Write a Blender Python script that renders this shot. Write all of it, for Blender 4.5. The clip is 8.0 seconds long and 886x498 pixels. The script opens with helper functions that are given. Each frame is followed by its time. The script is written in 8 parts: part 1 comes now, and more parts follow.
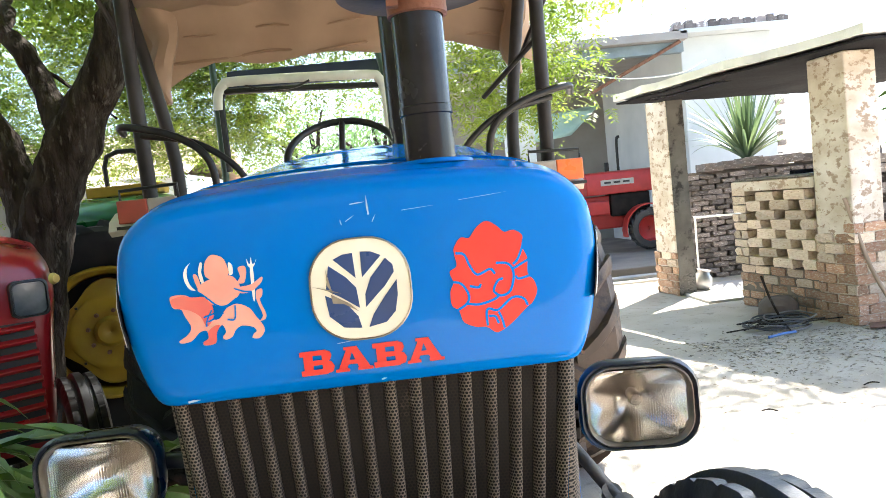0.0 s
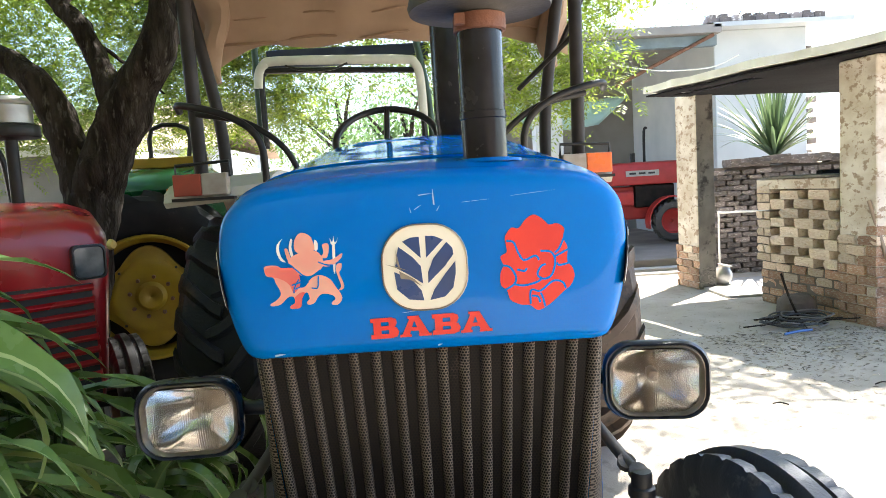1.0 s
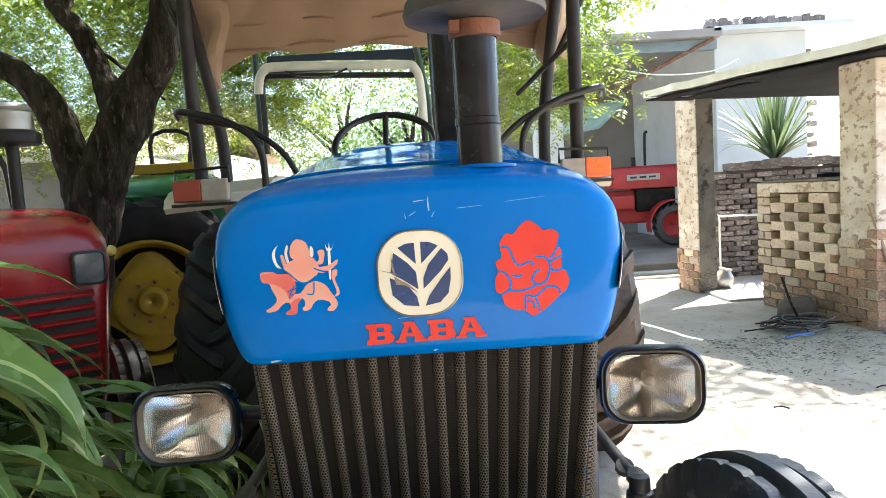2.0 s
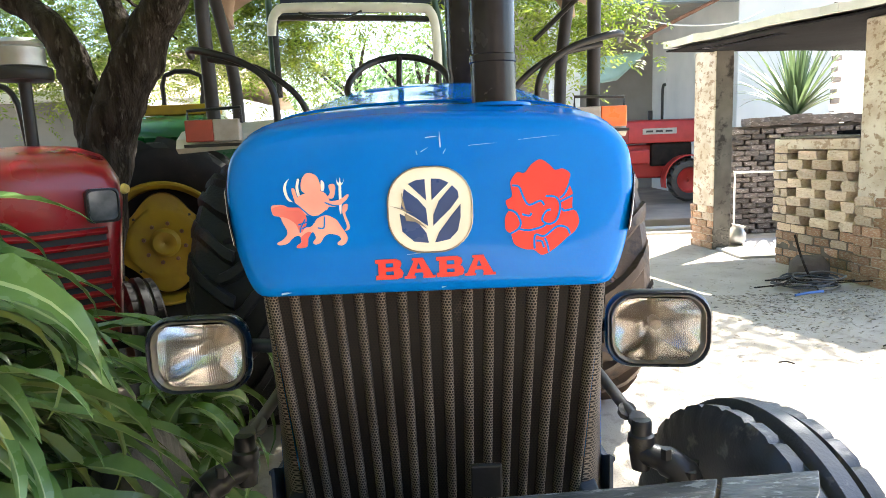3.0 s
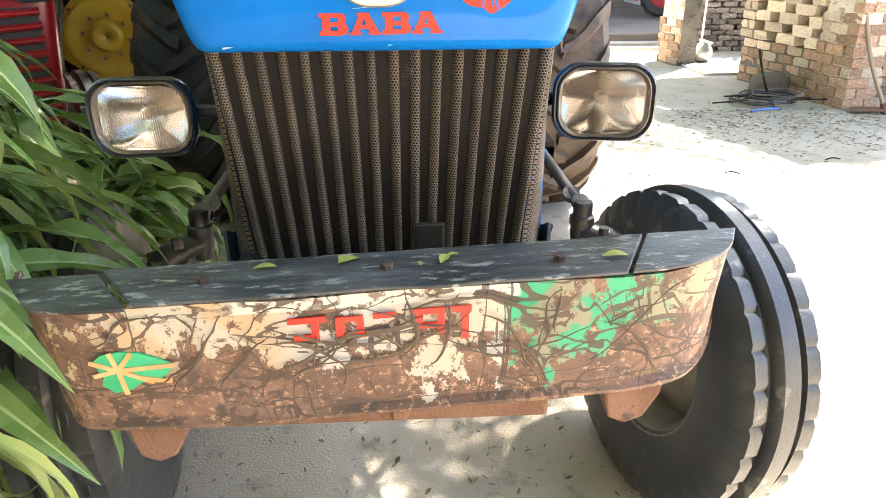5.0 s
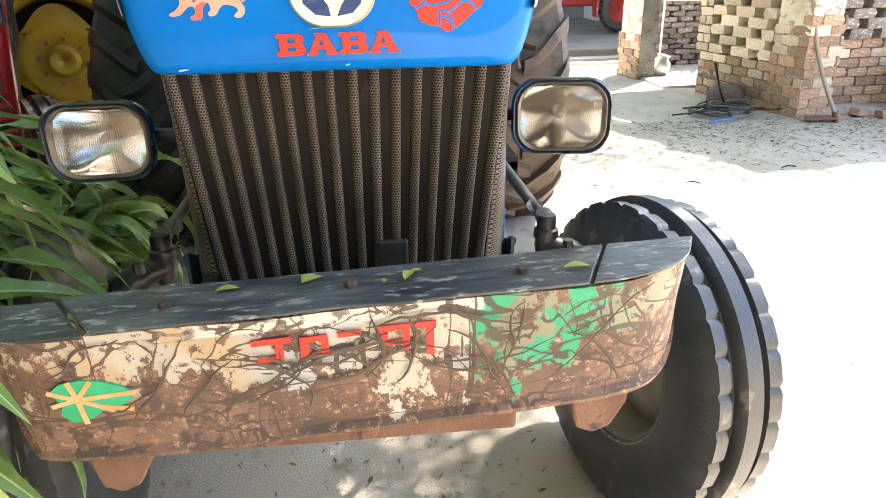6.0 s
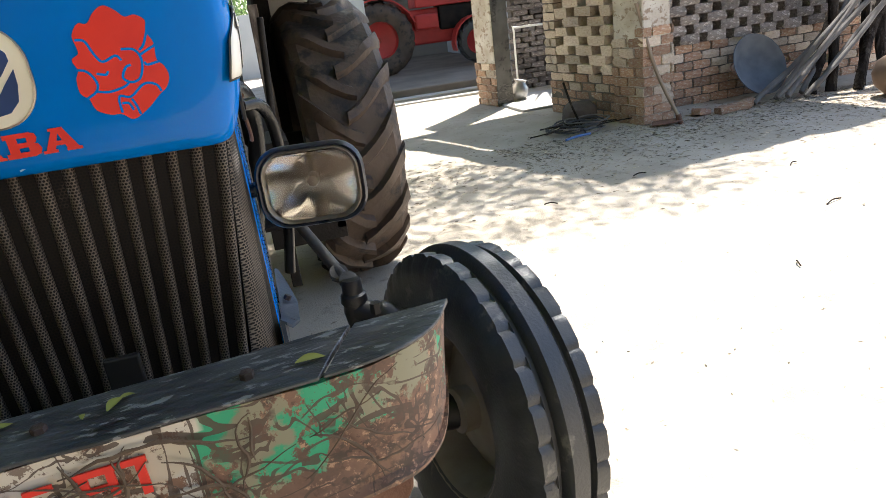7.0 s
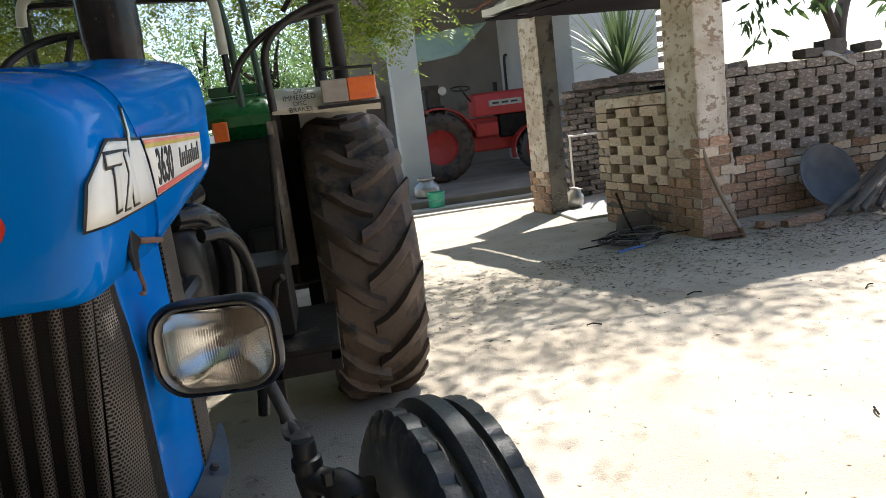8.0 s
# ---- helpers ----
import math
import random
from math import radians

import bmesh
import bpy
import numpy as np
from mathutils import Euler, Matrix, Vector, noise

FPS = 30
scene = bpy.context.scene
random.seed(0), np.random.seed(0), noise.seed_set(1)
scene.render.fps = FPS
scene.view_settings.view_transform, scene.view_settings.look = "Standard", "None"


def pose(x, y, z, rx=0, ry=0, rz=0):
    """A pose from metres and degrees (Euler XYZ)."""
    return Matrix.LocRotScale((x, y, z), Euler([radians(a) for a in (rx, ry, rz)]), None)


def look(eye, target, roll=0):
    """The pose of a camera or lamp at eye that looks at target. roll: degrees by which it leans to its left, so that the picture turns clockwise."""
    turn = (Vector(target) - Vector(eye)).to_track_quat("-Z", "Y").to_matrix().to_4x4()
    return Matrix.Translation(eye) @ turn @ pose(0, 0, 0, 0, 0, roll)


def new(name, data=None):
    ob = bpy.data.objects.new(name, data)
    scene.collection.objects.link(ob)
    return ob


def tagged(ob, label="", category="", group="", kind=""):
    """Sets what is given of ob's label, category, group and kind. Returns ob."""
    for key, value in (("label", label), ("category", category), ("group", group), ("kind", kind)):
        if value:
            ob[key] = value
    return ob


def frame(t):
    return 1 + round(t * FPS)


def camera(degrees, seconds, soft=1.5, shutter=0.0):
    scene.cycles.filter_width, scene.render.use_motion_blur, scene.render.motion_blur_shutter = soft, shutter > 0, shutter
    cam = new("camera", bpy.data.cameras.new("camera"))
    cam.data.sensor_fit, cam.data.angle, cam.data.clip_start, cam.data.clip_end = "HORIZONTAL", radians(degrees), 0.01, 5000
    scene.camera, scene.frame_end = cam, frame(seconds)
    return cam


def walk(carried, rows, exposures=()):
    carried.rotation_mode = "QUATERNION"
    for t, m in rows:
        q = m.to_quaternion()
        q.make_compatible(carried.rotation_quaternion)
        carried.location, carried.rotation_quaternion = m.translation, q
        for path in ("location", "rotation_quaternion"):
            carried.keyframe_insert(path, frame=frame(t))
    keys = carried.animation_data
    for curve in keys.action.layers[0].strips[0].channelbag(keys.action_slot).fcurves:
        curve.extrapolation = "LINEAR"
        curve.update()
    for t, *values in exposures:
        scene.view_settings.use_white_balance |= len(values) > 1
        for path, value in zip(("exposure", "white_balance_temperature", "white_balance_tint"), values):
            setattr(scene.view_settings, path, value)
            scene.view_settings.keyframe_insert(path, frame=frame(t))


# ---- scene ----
cam = camera(65.9, 8.0, soft=0.36)
PATH = [
    (0, (0.075, -1.112, 1.565), (0.182, 0.881, 1.43), -5.9),
    (0.5, (0.029, -1.266, 1.591), (0.075, 0.725, 1.407), -3.9),
    (1, (0.006, -1.291, 1.59), (0.052, 0.701, 1.408), -3.4),
    (1.2, (0.002, -1.292, 1.588), (0.039, 0.701, 1.425), -3.9),
    (2.5, (0.026, -1.3, 1.595), (0.062, 0.691, 1.406), -3.2),
    (3, (0.019, -1.303, 1.567), (0.021, 0.673, 1.259), -2.3),
    (3.5, (0.014, -1.308, 1.512), (-0.012, 0.618, 0.973), -1.7),
    (4, (0.018, -1.343, 1.485), (-0.07, 0.506, 0.727), -1.8),
    (4.5, (0.043, -1.36, 1.47), (0.092, 0.475, 0.677), 0.7),
    (4.7, (0.046, -1.357, 1.465), (0.133, 0.468, 0.652), 0.0),
    (5.8, (0.047, -1.346, 1.467), (0.148, 0.495, 0.694), -0.9),
    (6, (0.059, -1.358, 1.466), (0.242, 0.48, 0.701), -1.0),
    (6.5, (0.171, -1.337, 1.461), (0.663, 0.443, 0.693), -3.1),
    (7, (0.391, -1.276, 1.475), (0.838, 0.551, 0.795), -7.3),
    (7.5, (0.61, -1.186, 1.462), (0.995, 0.68, 0.855), -7.0),
    (8, (0.697, -1.045, 1.487), (1.004, 0.895, 1.108), -7.2),
]
EXPOSURES = [(0, 2.88, 6400, 10), (0.5, 2.62, 6450, 10), (1.2, 2.62, 6450, 10), (2.5, 2.68, 6450, 10), (3.0, 2.90, 6600, 10), (3.5, 3.33, 7050, 11), (4.0, 3.46, 7150, 12), (4.7, 3.50, 7150, 12), (5.8, 3.40, 7000, 12),
             (6.2, 3.22, 6750, 10), (6.6, 2.60, 6550, 10), (7.0, 1.82, 6500, 10), (7.5, 1.36, 6500, 10), (8.0, 1.20, 6500, 10)]
walk(cam, [(t, look(eye, target, roll)) for t, eye, target, roll in PATH], EXPOSURES)

# ---- world, sun, exposure ----
SUN_TO = Vector((0.38, 0.392, 0.838)).normalized()
world = bpy.data.worlds.new("sky")
scene.world = world
world.use_nodes = True
wn = world.node_tree.nodes
sky = wn.new("ShaderNodeTexSky")
sky.sky_type = "NISHITA"
sky.sun_disc = False
sky.sun_elevation = math.asin(SUN_TO.z)
sky.sun_rotation = math.atan2(SUN_TO.x, SUN_TO.y)
sky.air_density, sky.dust_density, sky.ozone_density = 1.0, 1.0, 1.6
world.node_tree.links.new(sky.outputs[0], wn["Background"].inputs[0])
wn["Background"].inputs[1].default_value = 0.12
sun = new("sun", bpy.data.lights.new("sun", "SUN"))
sun.data.energy, sun.data.angle, sun.data.color = 5.0, radians(0.8), (1.0, 0.97, 0.925)
sun.matrix_world = Matrix.Translation((6, 4, 12)) @ SUN_TO.to_track_quat("Z", "Y").to_matrix().to_4x4()


# ---- materials ----
def mat(name, c1, c2=None, rough=0.6, metal=0.0, scale=6.0, fine=60.0, bump=0.1, c3=None, spot=0.6, spot_scale=3.0,
        rnd=0.0, island=0.0, coat=0.0, stretch=(1, 1, 1), rough_var=0.15, sharp=0.08, spec=0.5):
    """A surface with two scales of variation: c1 to c2 in clouds, c3 in sharper patches, fine grain in the relief."""
    m = bpy.data.materials.new(name)
    m.use_nodes = True
    nt = m.node_tree
    n, l = nt.nodes, nt.links
    b = n["Principled BSDF"]
    tc = n.new("ShaderNodeTexCoord")
    mp = n.new("ShaderNodeMapping")
    mp.inputs["Scale"].default_value = stretch
    l.new(tc.outputs["Object"], mp.inputs[0])
    big = n.new("ShaderNodeTexNoise")
    big.inputs["Scale"].default_value, big.inputs["Detail"].default_value = scale, 6
    fin = n.new("ShaderNodeTexNoise")
    fin.inputs["Scale"].default_value, fin.inputs["Detail"].default_value = fine, 3
    l.new(mp.outputs[0], big.inputs[0]), l.new(mp.outputs[0], fin.inputs[0])
    c2 = c2 or tuple(x * 0.75 for x in c1)
    mix = n.new("ShaderNodeMixRGB")
    mix.inputs[1].default_value, mix.inputs[2].default_value = (*c1, 1), (*c2, 1)
    ramp = n.new("ShaderNodeValToRGB")
    ramp.color_ramp.elements[0].position, ramp.color_ramp.elements[1].position = 0.35, 0.65
    l.new(big.outputs[0], ramp.inputs[0]), l.new(ramp.outputs[0], mix.inputs[0])
    out = mix.outputs[0]
    if c3:
        sp = n.new("ShaderNodeTexNoise")
        sp.inputs["Scale"].default_value, sp.inputs["Detail"].default_value, sp.inputs["Roughness"].default_value = spot_scale, 8, 0.65
        l.new(mp.outputs[0], sp.inputs[0])
        r2 = n.new("ShaderNodeValToRGB")
        r2.color_ramp.elements[0].position, r2.color_ramp.elements[1].position = spot, spot + sharp
        l.new(sp.outputs[0], r2.inputs[0])
        mx = n.new("ShaderNodeMixRGB")
        mx.inputs[2].default_value = (*c3, 1)
        l.new(r2.outputs[0], mx.inputs[0]), l.new(out, mx.inputs[1])
        out = mx.outputs[0]
    if rnd or island:
        src = n.new("ShaderNodeObjectInfo").outputs["Random"] if rnd else n.new("ShaderNodeNewGeometry").outputs["Random Per Island"]
        k = rnd or island
        mr = n.new("ShaderNodeMapRange")
        mr.inputs[3].default_value, mr.inputs[4].default_value = 1 - k, 1 + k
        l.new(src, mr.inputs[0])
        hs = n.new("ShaderNodeHueSaturation")
        l.new(mr.outputs[0], hs.inputs["Value"]), l.new(out, hs.inputs["Color"])
        out = hs.outputs[0]
    l.new(out, b.inputs["Base Color"])
    rr = n.new("ShaderNodeMapRange")
    rr.inputs[3].default_value, rr.inputs[4].default_value = max(0.03, rough - rough_var), min(1, rough + rough_var)
    l.new(big.outputs[0], rr.inputs[0]), l.new(rr.outputs[0], b.inputs["Roughness"])
    b.inputs["Metallic"].default_value = metal
    b.inputs["Specular IOR Level"].default_value = spec
    if coat:
        b.inputs["Coat Weight"].default_value, b.inputs["Coat Roughness"].default_value = coat, 0.06
    if bump:
        bp = n.new("ShaderNodeBump")
        bp.inputs["Strength"].default_value, bp.inputs["Distance"].default_value = bump, 0.01
        l.new(fin.outputs[0], bp.inputs["Height"]), l.new(bp.outputs[0], b.inputs["Normal"])
    return m


def wavy(m, scale, depth):
    """Slow waves of pressed sheet metal, so that its gloss is not a flat mirror."""
    n, l = m.node_tree.nodes, m.node_tree.links
    b = n["Principled BSDF"]
    nz = n.new("ShaderNodeTexNoise")
    nz.inputs["Scale"].default_value, nz.inputs["Detail"].default_value = scale, 1.0
    l.new(n["Texture Coordinate"].outputs["Object"], nz.inputs[0])
    bp = n.new("ShaderNodeBump")
    bp.inputs["Strength"].default_value, bp.inputs["Distance"].default_value = 0.6, depth
    l.new(nz.outputs[0], bp.inputs["Height"])
    l.new(bp.outputs[0], n["Bump"].inputs["Normal"])
    l.new(bp.outputs[0], b.inputs["Coat Normal"])


def leafy(name, c1, c2, trans=0.35, rough=0.5, k=0.35, scale=2.0):
    """Leaves: light shines through them; each leaf has its own tone."""
    m = mat(name, c1, c2, rough, 0, scale, 40, 0.05, island=k)
    n, l = m.node_tree.nodes, m.node_tree.links
    b = n["Principled BSDF"]
    tr = n.new("ShaderNodeBsdfTranslucent")
    src = b.inputs["Base Color"].links[0].from_socket
    hs = n.new("ShaderNodeHueSaturation")
    hs.inputs["Hue"].default_value, hs.inputs["Value"].default_value = 0.48, 1.6
    l.new(src, hs.inputs["Color"]), l.new(hs.outputs[0], tr.inputs[0])
    mx = n.new("ShaderNodeMixShader")
    mx.inputs[0].default_value = trans
    l.new(b.outputs[0], mx.inputs[1]), l.new(tr.outputs[0], mx.inputs[2])
    l.new(mx.outputs[0], n["Material Output"].inputs[0])
    return m


def glassy(name, tint=(0.95, 0.97, 0.98), rough=0.02):
    m = bpy.data.materials.new(name)
    m.use_nodes = True
    b = m.node_tree.nodes["Principled BSDF"]
    b.inputs["Base Color"].default_value, b.inputs["Roughness"].default_value = (*tint, 1), rough
    b.inputs["Transmission Weight"].default_value, b.inputs["IOR"].default_value = 1.0, 1.45
    return m


# ---- shapes ----
def part(name, bm, material, parent=None, label="", smooth=False, bevel=0.0, seg=2, keep=False):
    """Links a bmesh, in world coordinates, as one mesh object under its parent."""
    me = bpy.data.meshes.new(name)
    bmesh.ops.recalc_face_normals(bm, faces=bm.faces) if not keep else None
    bm.to_mesh(me)
    bm.free()
    me.materials.append(material)
    if smooth:
        me.shade_smooth()
        me.set_sharp_from_angle(angle=radians(smooth if smooth is not True else 40))
    ob = new(name, me)
    if parent:
        ob.parent = parent
        chain = Matrix()
        p = parent
        while p:
            chain = (p.matrix_parent_inverse @ p.matrix_basis) @ chain
            p = p.parent
        ob.matrix_parent_inverse = chain.inverted()
    if bevel:
        md = ob.modifiers.new("bevel", "BEVEL")
        md.width, md.segments, md.limit_method, md.angle_limit = bevel, seg, "ANGLE", radians(35)
        md.harden_normals = False
    if label:
        tagged(ob, label)
    return ob


def thing(name, at, label, category, group="", kind=""):
    e = new(name)
    e.empty_display_size = 0.1
    e.matrix_basis = Matrix.Translation(at)
    return tagged(e, label, category, group, kind)


def box(bm, x0, x1, y0, y1, z0, z1, m=None):
    vs = [bm.verts.new((x, y, z)) for x in (x0, x1) for y in (y0, y1) for z in (z0, z1)]
    for f in ((0, 1, 3, 2), (4, 6, 7, 5), (0, 4, 5, 1), (2, 3, 7, 6), (0, 2, 6, 4), (1, 5, 7, 3)):
        bm.faces.new([vs[i] for i in f])
    if m:
        for v in vs:
            v.co = m @ v.co
    return bm


def loft(bm, rings, caps=True, closed=True):
    """Rings of equally many points, joined in order."""
    rows = [[bm.verts.new(p) for p in r] for r in rings]
    k = len(rows[0])
    for a, b in zip(rows, rows[1:]):
        for i in range(k if closed else k - 1):
            j = (i + 1) % k
            bm.faces.new((a[i], a[j], b[j], b[i]))
    if caps:
        bm.faces.new(rows[0][::-1]), bm.faces.new(rows[-1])
    return rows


def axes(d):
    d = Vector(d).normalized()
    u = d.cross(Vector((0, 0, 1)) if abs(d.z) < 0.95 else Vector((0, 1, 0))).normalized()
    return d, u, d.cross(u)


def tube(bm, pts, r, n=10, caps=True):
    """A round bar along points; r: one radius or one a point."""
    pts = [Vector(p) for p in pts]
    rr = r if isinstance(r, (list, tuple)) else [r] * len(pts)
    rings = []
    u0 = None
    for i, p in enumerate(pts):
        d = (pts[min(i + 1, len(pts) - 1)] - pts[max(i - 1, 0)]).normalized()
        if u0 is None:
            _, u0, _ = axes(d)
        u0 = (u0 - d * u0.dot(d)).normalized()
        v = d.cross(u0)
        rings.append([p + (u0 * math.cos(a) + v * math.sin(a)) * rr[i] for a in (2 * math.pi * k / n for k in range(n))])
    loft(bm, rings, caps)
    return bm


def bend(pts, steps=5):
    """A smooth line through points (Catmull-Rom)."""
    p = [Vector(q) for q in pts]
    p = [p[0] * 2 - p[1]] + p + [p[-1] * 2 - p[-2]]
    out = []
    for i in range(1, len(p) - 2):
        for k in range(steps):
            t = k / steps
            a, b, c, d = p[i - 1:i + 3]
            out.append(0.5 * (2 * b + (c - a) * t + (2 * a - 5 * b + 4 * c - d) * t * t + (3 * b - a - 3 * c + d) * t ** 3))
    return out + [p[-2]]


def lathe(bm, prof, m=None, n=32, caps=False):
    """Turns a profile of (radius, height) round z; m places it."""
    m = m or Matrix()
    rings = [[m @ Vector((r * math.cos(a), r * math.sin(a), h)) for a in (2 * math.pi * k / n for k in range(n))] for r, h in prof]
    loft(bm, rings, caps)
    return bm


def rrect(w, h, r, n=5):
    """Outline of a rounded rectangle, w by h, round 0,0."""
    out = []
    for cx, cy, a0 in ((w / 2 - r, h / 2 - r, 0), (-w / 2 + r, h / 2 - r, 90), (-w / 2 + r, -h / 2 + r, 180), (w / 2 - r, -h / 2 + r, 270)):
        for k in range(n + 1):
            a = radians(a0 + 90 * k / n)
            out.append((cx + r * math.cos(a), cy + r * math.sin(a)))
    return out


def plate(bm, outline, m, depth=0.002):
    """A flat shape, given by its outline in its own plane, with thickness; m places it (z: its face)."""
    loft(bm, [[m @ Vector((x, y, 0)) for x, y in outline], [m @ Vector((x, y, depth)) for x, y in outline]])
    return bm


def wobble(bm, amp, scale=3.0, seed=0.0):
    for v in bm.verts:
        v.co += noise.noise_vector(v.co * scale + Vector((seed, seed, seed))) * amp
    return bm


def letters(name, text, size, m, material, parent, depth=0.0015, label="", heavy=0.0):
    """Raised letters as a mesh; m places their plane (x: along the line, z: out of it)."""
    cu = bpy.data.curves.new(name, "FONT")
    cu.body, cu.size, cu.extrude, cu.offset = text, size, depth, heavy
    cu.align_x, cu.align_y = "CENTER", "CENTER"
    ob = bpy.data.objects.new(name, cu)
    me = bpy.data.meshes.new_from_object(ob)
    bpy.data.objects.remove(ob)
    bm = bmesh.new()
    bm.from_mesh(me)
    bm.transform(m)
    bpy.data.meshes.remove(me)
    return part(name, bm, material, parent, label)


FRONT = Matrix(((1, 0, 0, 0), (0, 0, -1, 0), (0, 1, 0, 0), (0, 0, 0, 1)))   # own x, y, z to world x, z, -y
B = bmesh.new


def ground_z(x, y):
    """The yard falls away a little round the tractor's front."""
    f = max(0.0, min(1.0, (2.4 - y) / 2.0))
    g = max(0.0, min(1.0, (3.4 - x) / 1.9))
    f, g = f * f * (3 - 2 * f), g * g * (3 - 2 * g)
    return -0.165 * f * g + 0.014 * noise.noise(Vector((x * 0.9, y * 0.9, 0))) + 0.006 * noise.noise(Vector((x * 4, y * 4, 0)))

# ---- the things' surfaces ----
M_BLUE = mat("blue paint", (0.0, 0.158, 0.545), (0.0, 0.135, 0.49), 0.30, 0, 3, 200, 0.02, c3=(0.03, 0.20, 0.50), spot=0.70, spot_scale=5, coat=0.6, rough_var=0.1, spec=0.0)
M_BLUE.node_tree.nodes["Principled BSDF"].inputs["Coat IOR"].default_value = 1.36
wavy(M_BLUE, 2.6, 0.014)
M_BLACK = mat("black metal", (0.012, 0.0125, 0.014), (0.024, 0.022, 0.02), 0.38, 0.0, 9, 150, 0.05, c3=(0.08, 0.07, 0.06), spot=0.64, spot_scale=9, spec=0.3)
M_PIPE = mat("black pipe paint", (0.010, 0.010, 0.011), (0.017, 0.017, 0.018), 0.22, 0.0, 14, 200, 0.03, c3=(0.13, 0.125, 0.12), spot=0.645, spot_scale=20, spec=0.28)
M_NAVY = mat("blue-black lamp shell", (0.006, 0.009, 0.018), (0.010, 0.014, 0.026), 0.30, 0, 8, 200, 0.05, spec=0.4)
M_DUST = mat("oily engine metal", (0.011, 0.010, 0.009), (0.026, 0.021, 0.017), 0.6, 0.1, 7, 80, 0.3, spec=0.18)
M_RUST = mat("rusted iron", (0.13, 0.06, 0.035), (0.22, 0.12, 0.08), 0.85, 0.1, 9, 120, 0.4, c3=(0.05, 0.04, 0.04), spot=0.6, spot_scale=12)
M_TOPPLATE = mat("worn dark plate", (0.030, 0.031, 0.034), (0.085, 0.087, 0.092), 0.42, 0.2, 18, 60, 0.6, c3=(0.24, 0.24, 0.24), spot=0.575, spot_scale=55, stretch=(0.35, 1, 1), sharp=0.03)
M_TYREGREY = mat("dusty grey tyre rubber", (0.034, 0.036, 0.039), (0.055, 0.055, 0.054), 0.38, 0, 7, 120, 0.15, c3=(0.16, 0.15, 0.13), spot=0.60, spot_scale=9)
M_TYRE = mat("tyre rubber", (0.013, 0.0135, 0.0145), (0.022, 0.021, 0.020), 0.5, 0, 7, 120, 0.12, c3=(0.05, 0.045, 0.038), spot=0.62, spot_scale=10, spec=0.18)
M_TYREMUD = mat("muddy tyre rubber", (0.062, 0.044, 0.034), (0.105, 0.076, 0.057), 0.55, 0, 4, 40, 0.35, c3=(0.026, 0.025, 0.026), spot=0.52, spot_scale=6, sharp=0.10, spec=0.3)
M_TYRESOIL = mat("soil-caked black rubber", (0.014, 0.014, 0.015), (0.022, 0.020, 0.019), 0.6, 0, 3, 80, 0.4, c3=(0.085, 0.045, 0.028), spot=0.53, spot_scale=2.5, sharp=0.15, spec=0.15)
M_CREAM = mat("cream paint", (0.62, 0.60, 0.52), (0.52, 0.50, 0.43), 0.45, 0, 6, 90, 0.05, c3=(0.33, 0.28, 0.22), spot=0.66, spot_scale=8)
M_WHITE = mat("white sticker", (0.80, 0.79, 0.74), (0.72, 0.70, 0.64), 0.4, 0, 12, 90, 0.02)
M_IVORY = mat("ivory badge", (0.80, 0.75, 0.62), (0.72, 0.66, 0.52), 0.35, 0, 12, 90, 0.02, coat=0.3)
M_RED = mat("red sticker", (0.70, 0.028, 0.012), (0.62, 0.022, 0.012), 0.45, 0, 14, 100, 0.02)
M_PINK = mat("faded pink sticker", (0.74, 0.30, 0.24), (0.72, 0.22, 0.18), 0.5, 0, 12, 100, 0.02, c3=(0.66, 0.06, 0.05), spot=0.60, spot_scale=7)
M_NAVYBADGE = mat("navy badge", (0.015, 0.05, 0.17), (0.012, 0.04, 0.13), 0.3, 0, 12, 100, 0.02, coat=0.4)
M_CHROME = mat("dull chrome", (0.36, 0.31, 0.25), (0.26, 0.21, 0.165), 0.36, 0.7, 20, 100, 0.03)
M_MIRROR = mat("lamp reflector", (0.86, 0.85, 0.83), (0.80, 0.78, 0.74), 0.17, 1.0, 10, 100, 0.0, rough_var=0.04)
M_LENS = glassy("lamp glass", (0.97, 0.98, 0.97), 0.0)
M_TAN = mat("tan canvas", (0.34, 0.235, 0.155), (0.26, 0.18, 0.12), 0.9, 0, 2.5, 400, 0.15, c3=(0.25, 0.16, 0.10), spot=0.62, spot_scale=2.5, sharp=0.15)
M_ORANGE = mat("orange lamp plastic", (0.80, 0.16, 0.02), (0.70, 0.12, 0.02), 0.3, 0, 20, 200, 0.05, coat=0.4)
M_REFL = mat("red lamp plastic", (0.35, 0.045, 0.02), (0.27, 0.04, 0.02), 0.35, 0, 20, 200, 0.05, coat=0.3)
M_CLEAR = mat("grey lamp plastic", (0.35, 0.31, 0.27), (0.28, 0.24, 0.2), 0.35, 0, 20, 200, 0.05)
M_GREENP = mat("green bumper paint", (0.02, 0.36, 0.15), (0.03, 0.42, 0.20), 0.55, 0, 9, 120, 0.1)
M_YSTRIPE = mat("yellow stripe", (0.62, 0.48, 0.12), (0.55, 0.42, 0.1), 0.4, 0, 12, 90, 0.02)
M_INK = mat("black ink", (0.015, 0.015, 0.017), (0.02, 0.02, 0.022), 0.5, 0, 12, 120, 0.0)
M_BOLT = mat("dark rusted bolt", (0.05, 0.035, 0.03), (0.08, 0.05, 0.04), 0.7, 0.3, 30, 100, 0.3)
M_CAP = mat("dusty black cap", (0.075, 0.066, 0.056), (0.045, 0.040, 0.036), 0.75, 0, 9, 90, 0.1)
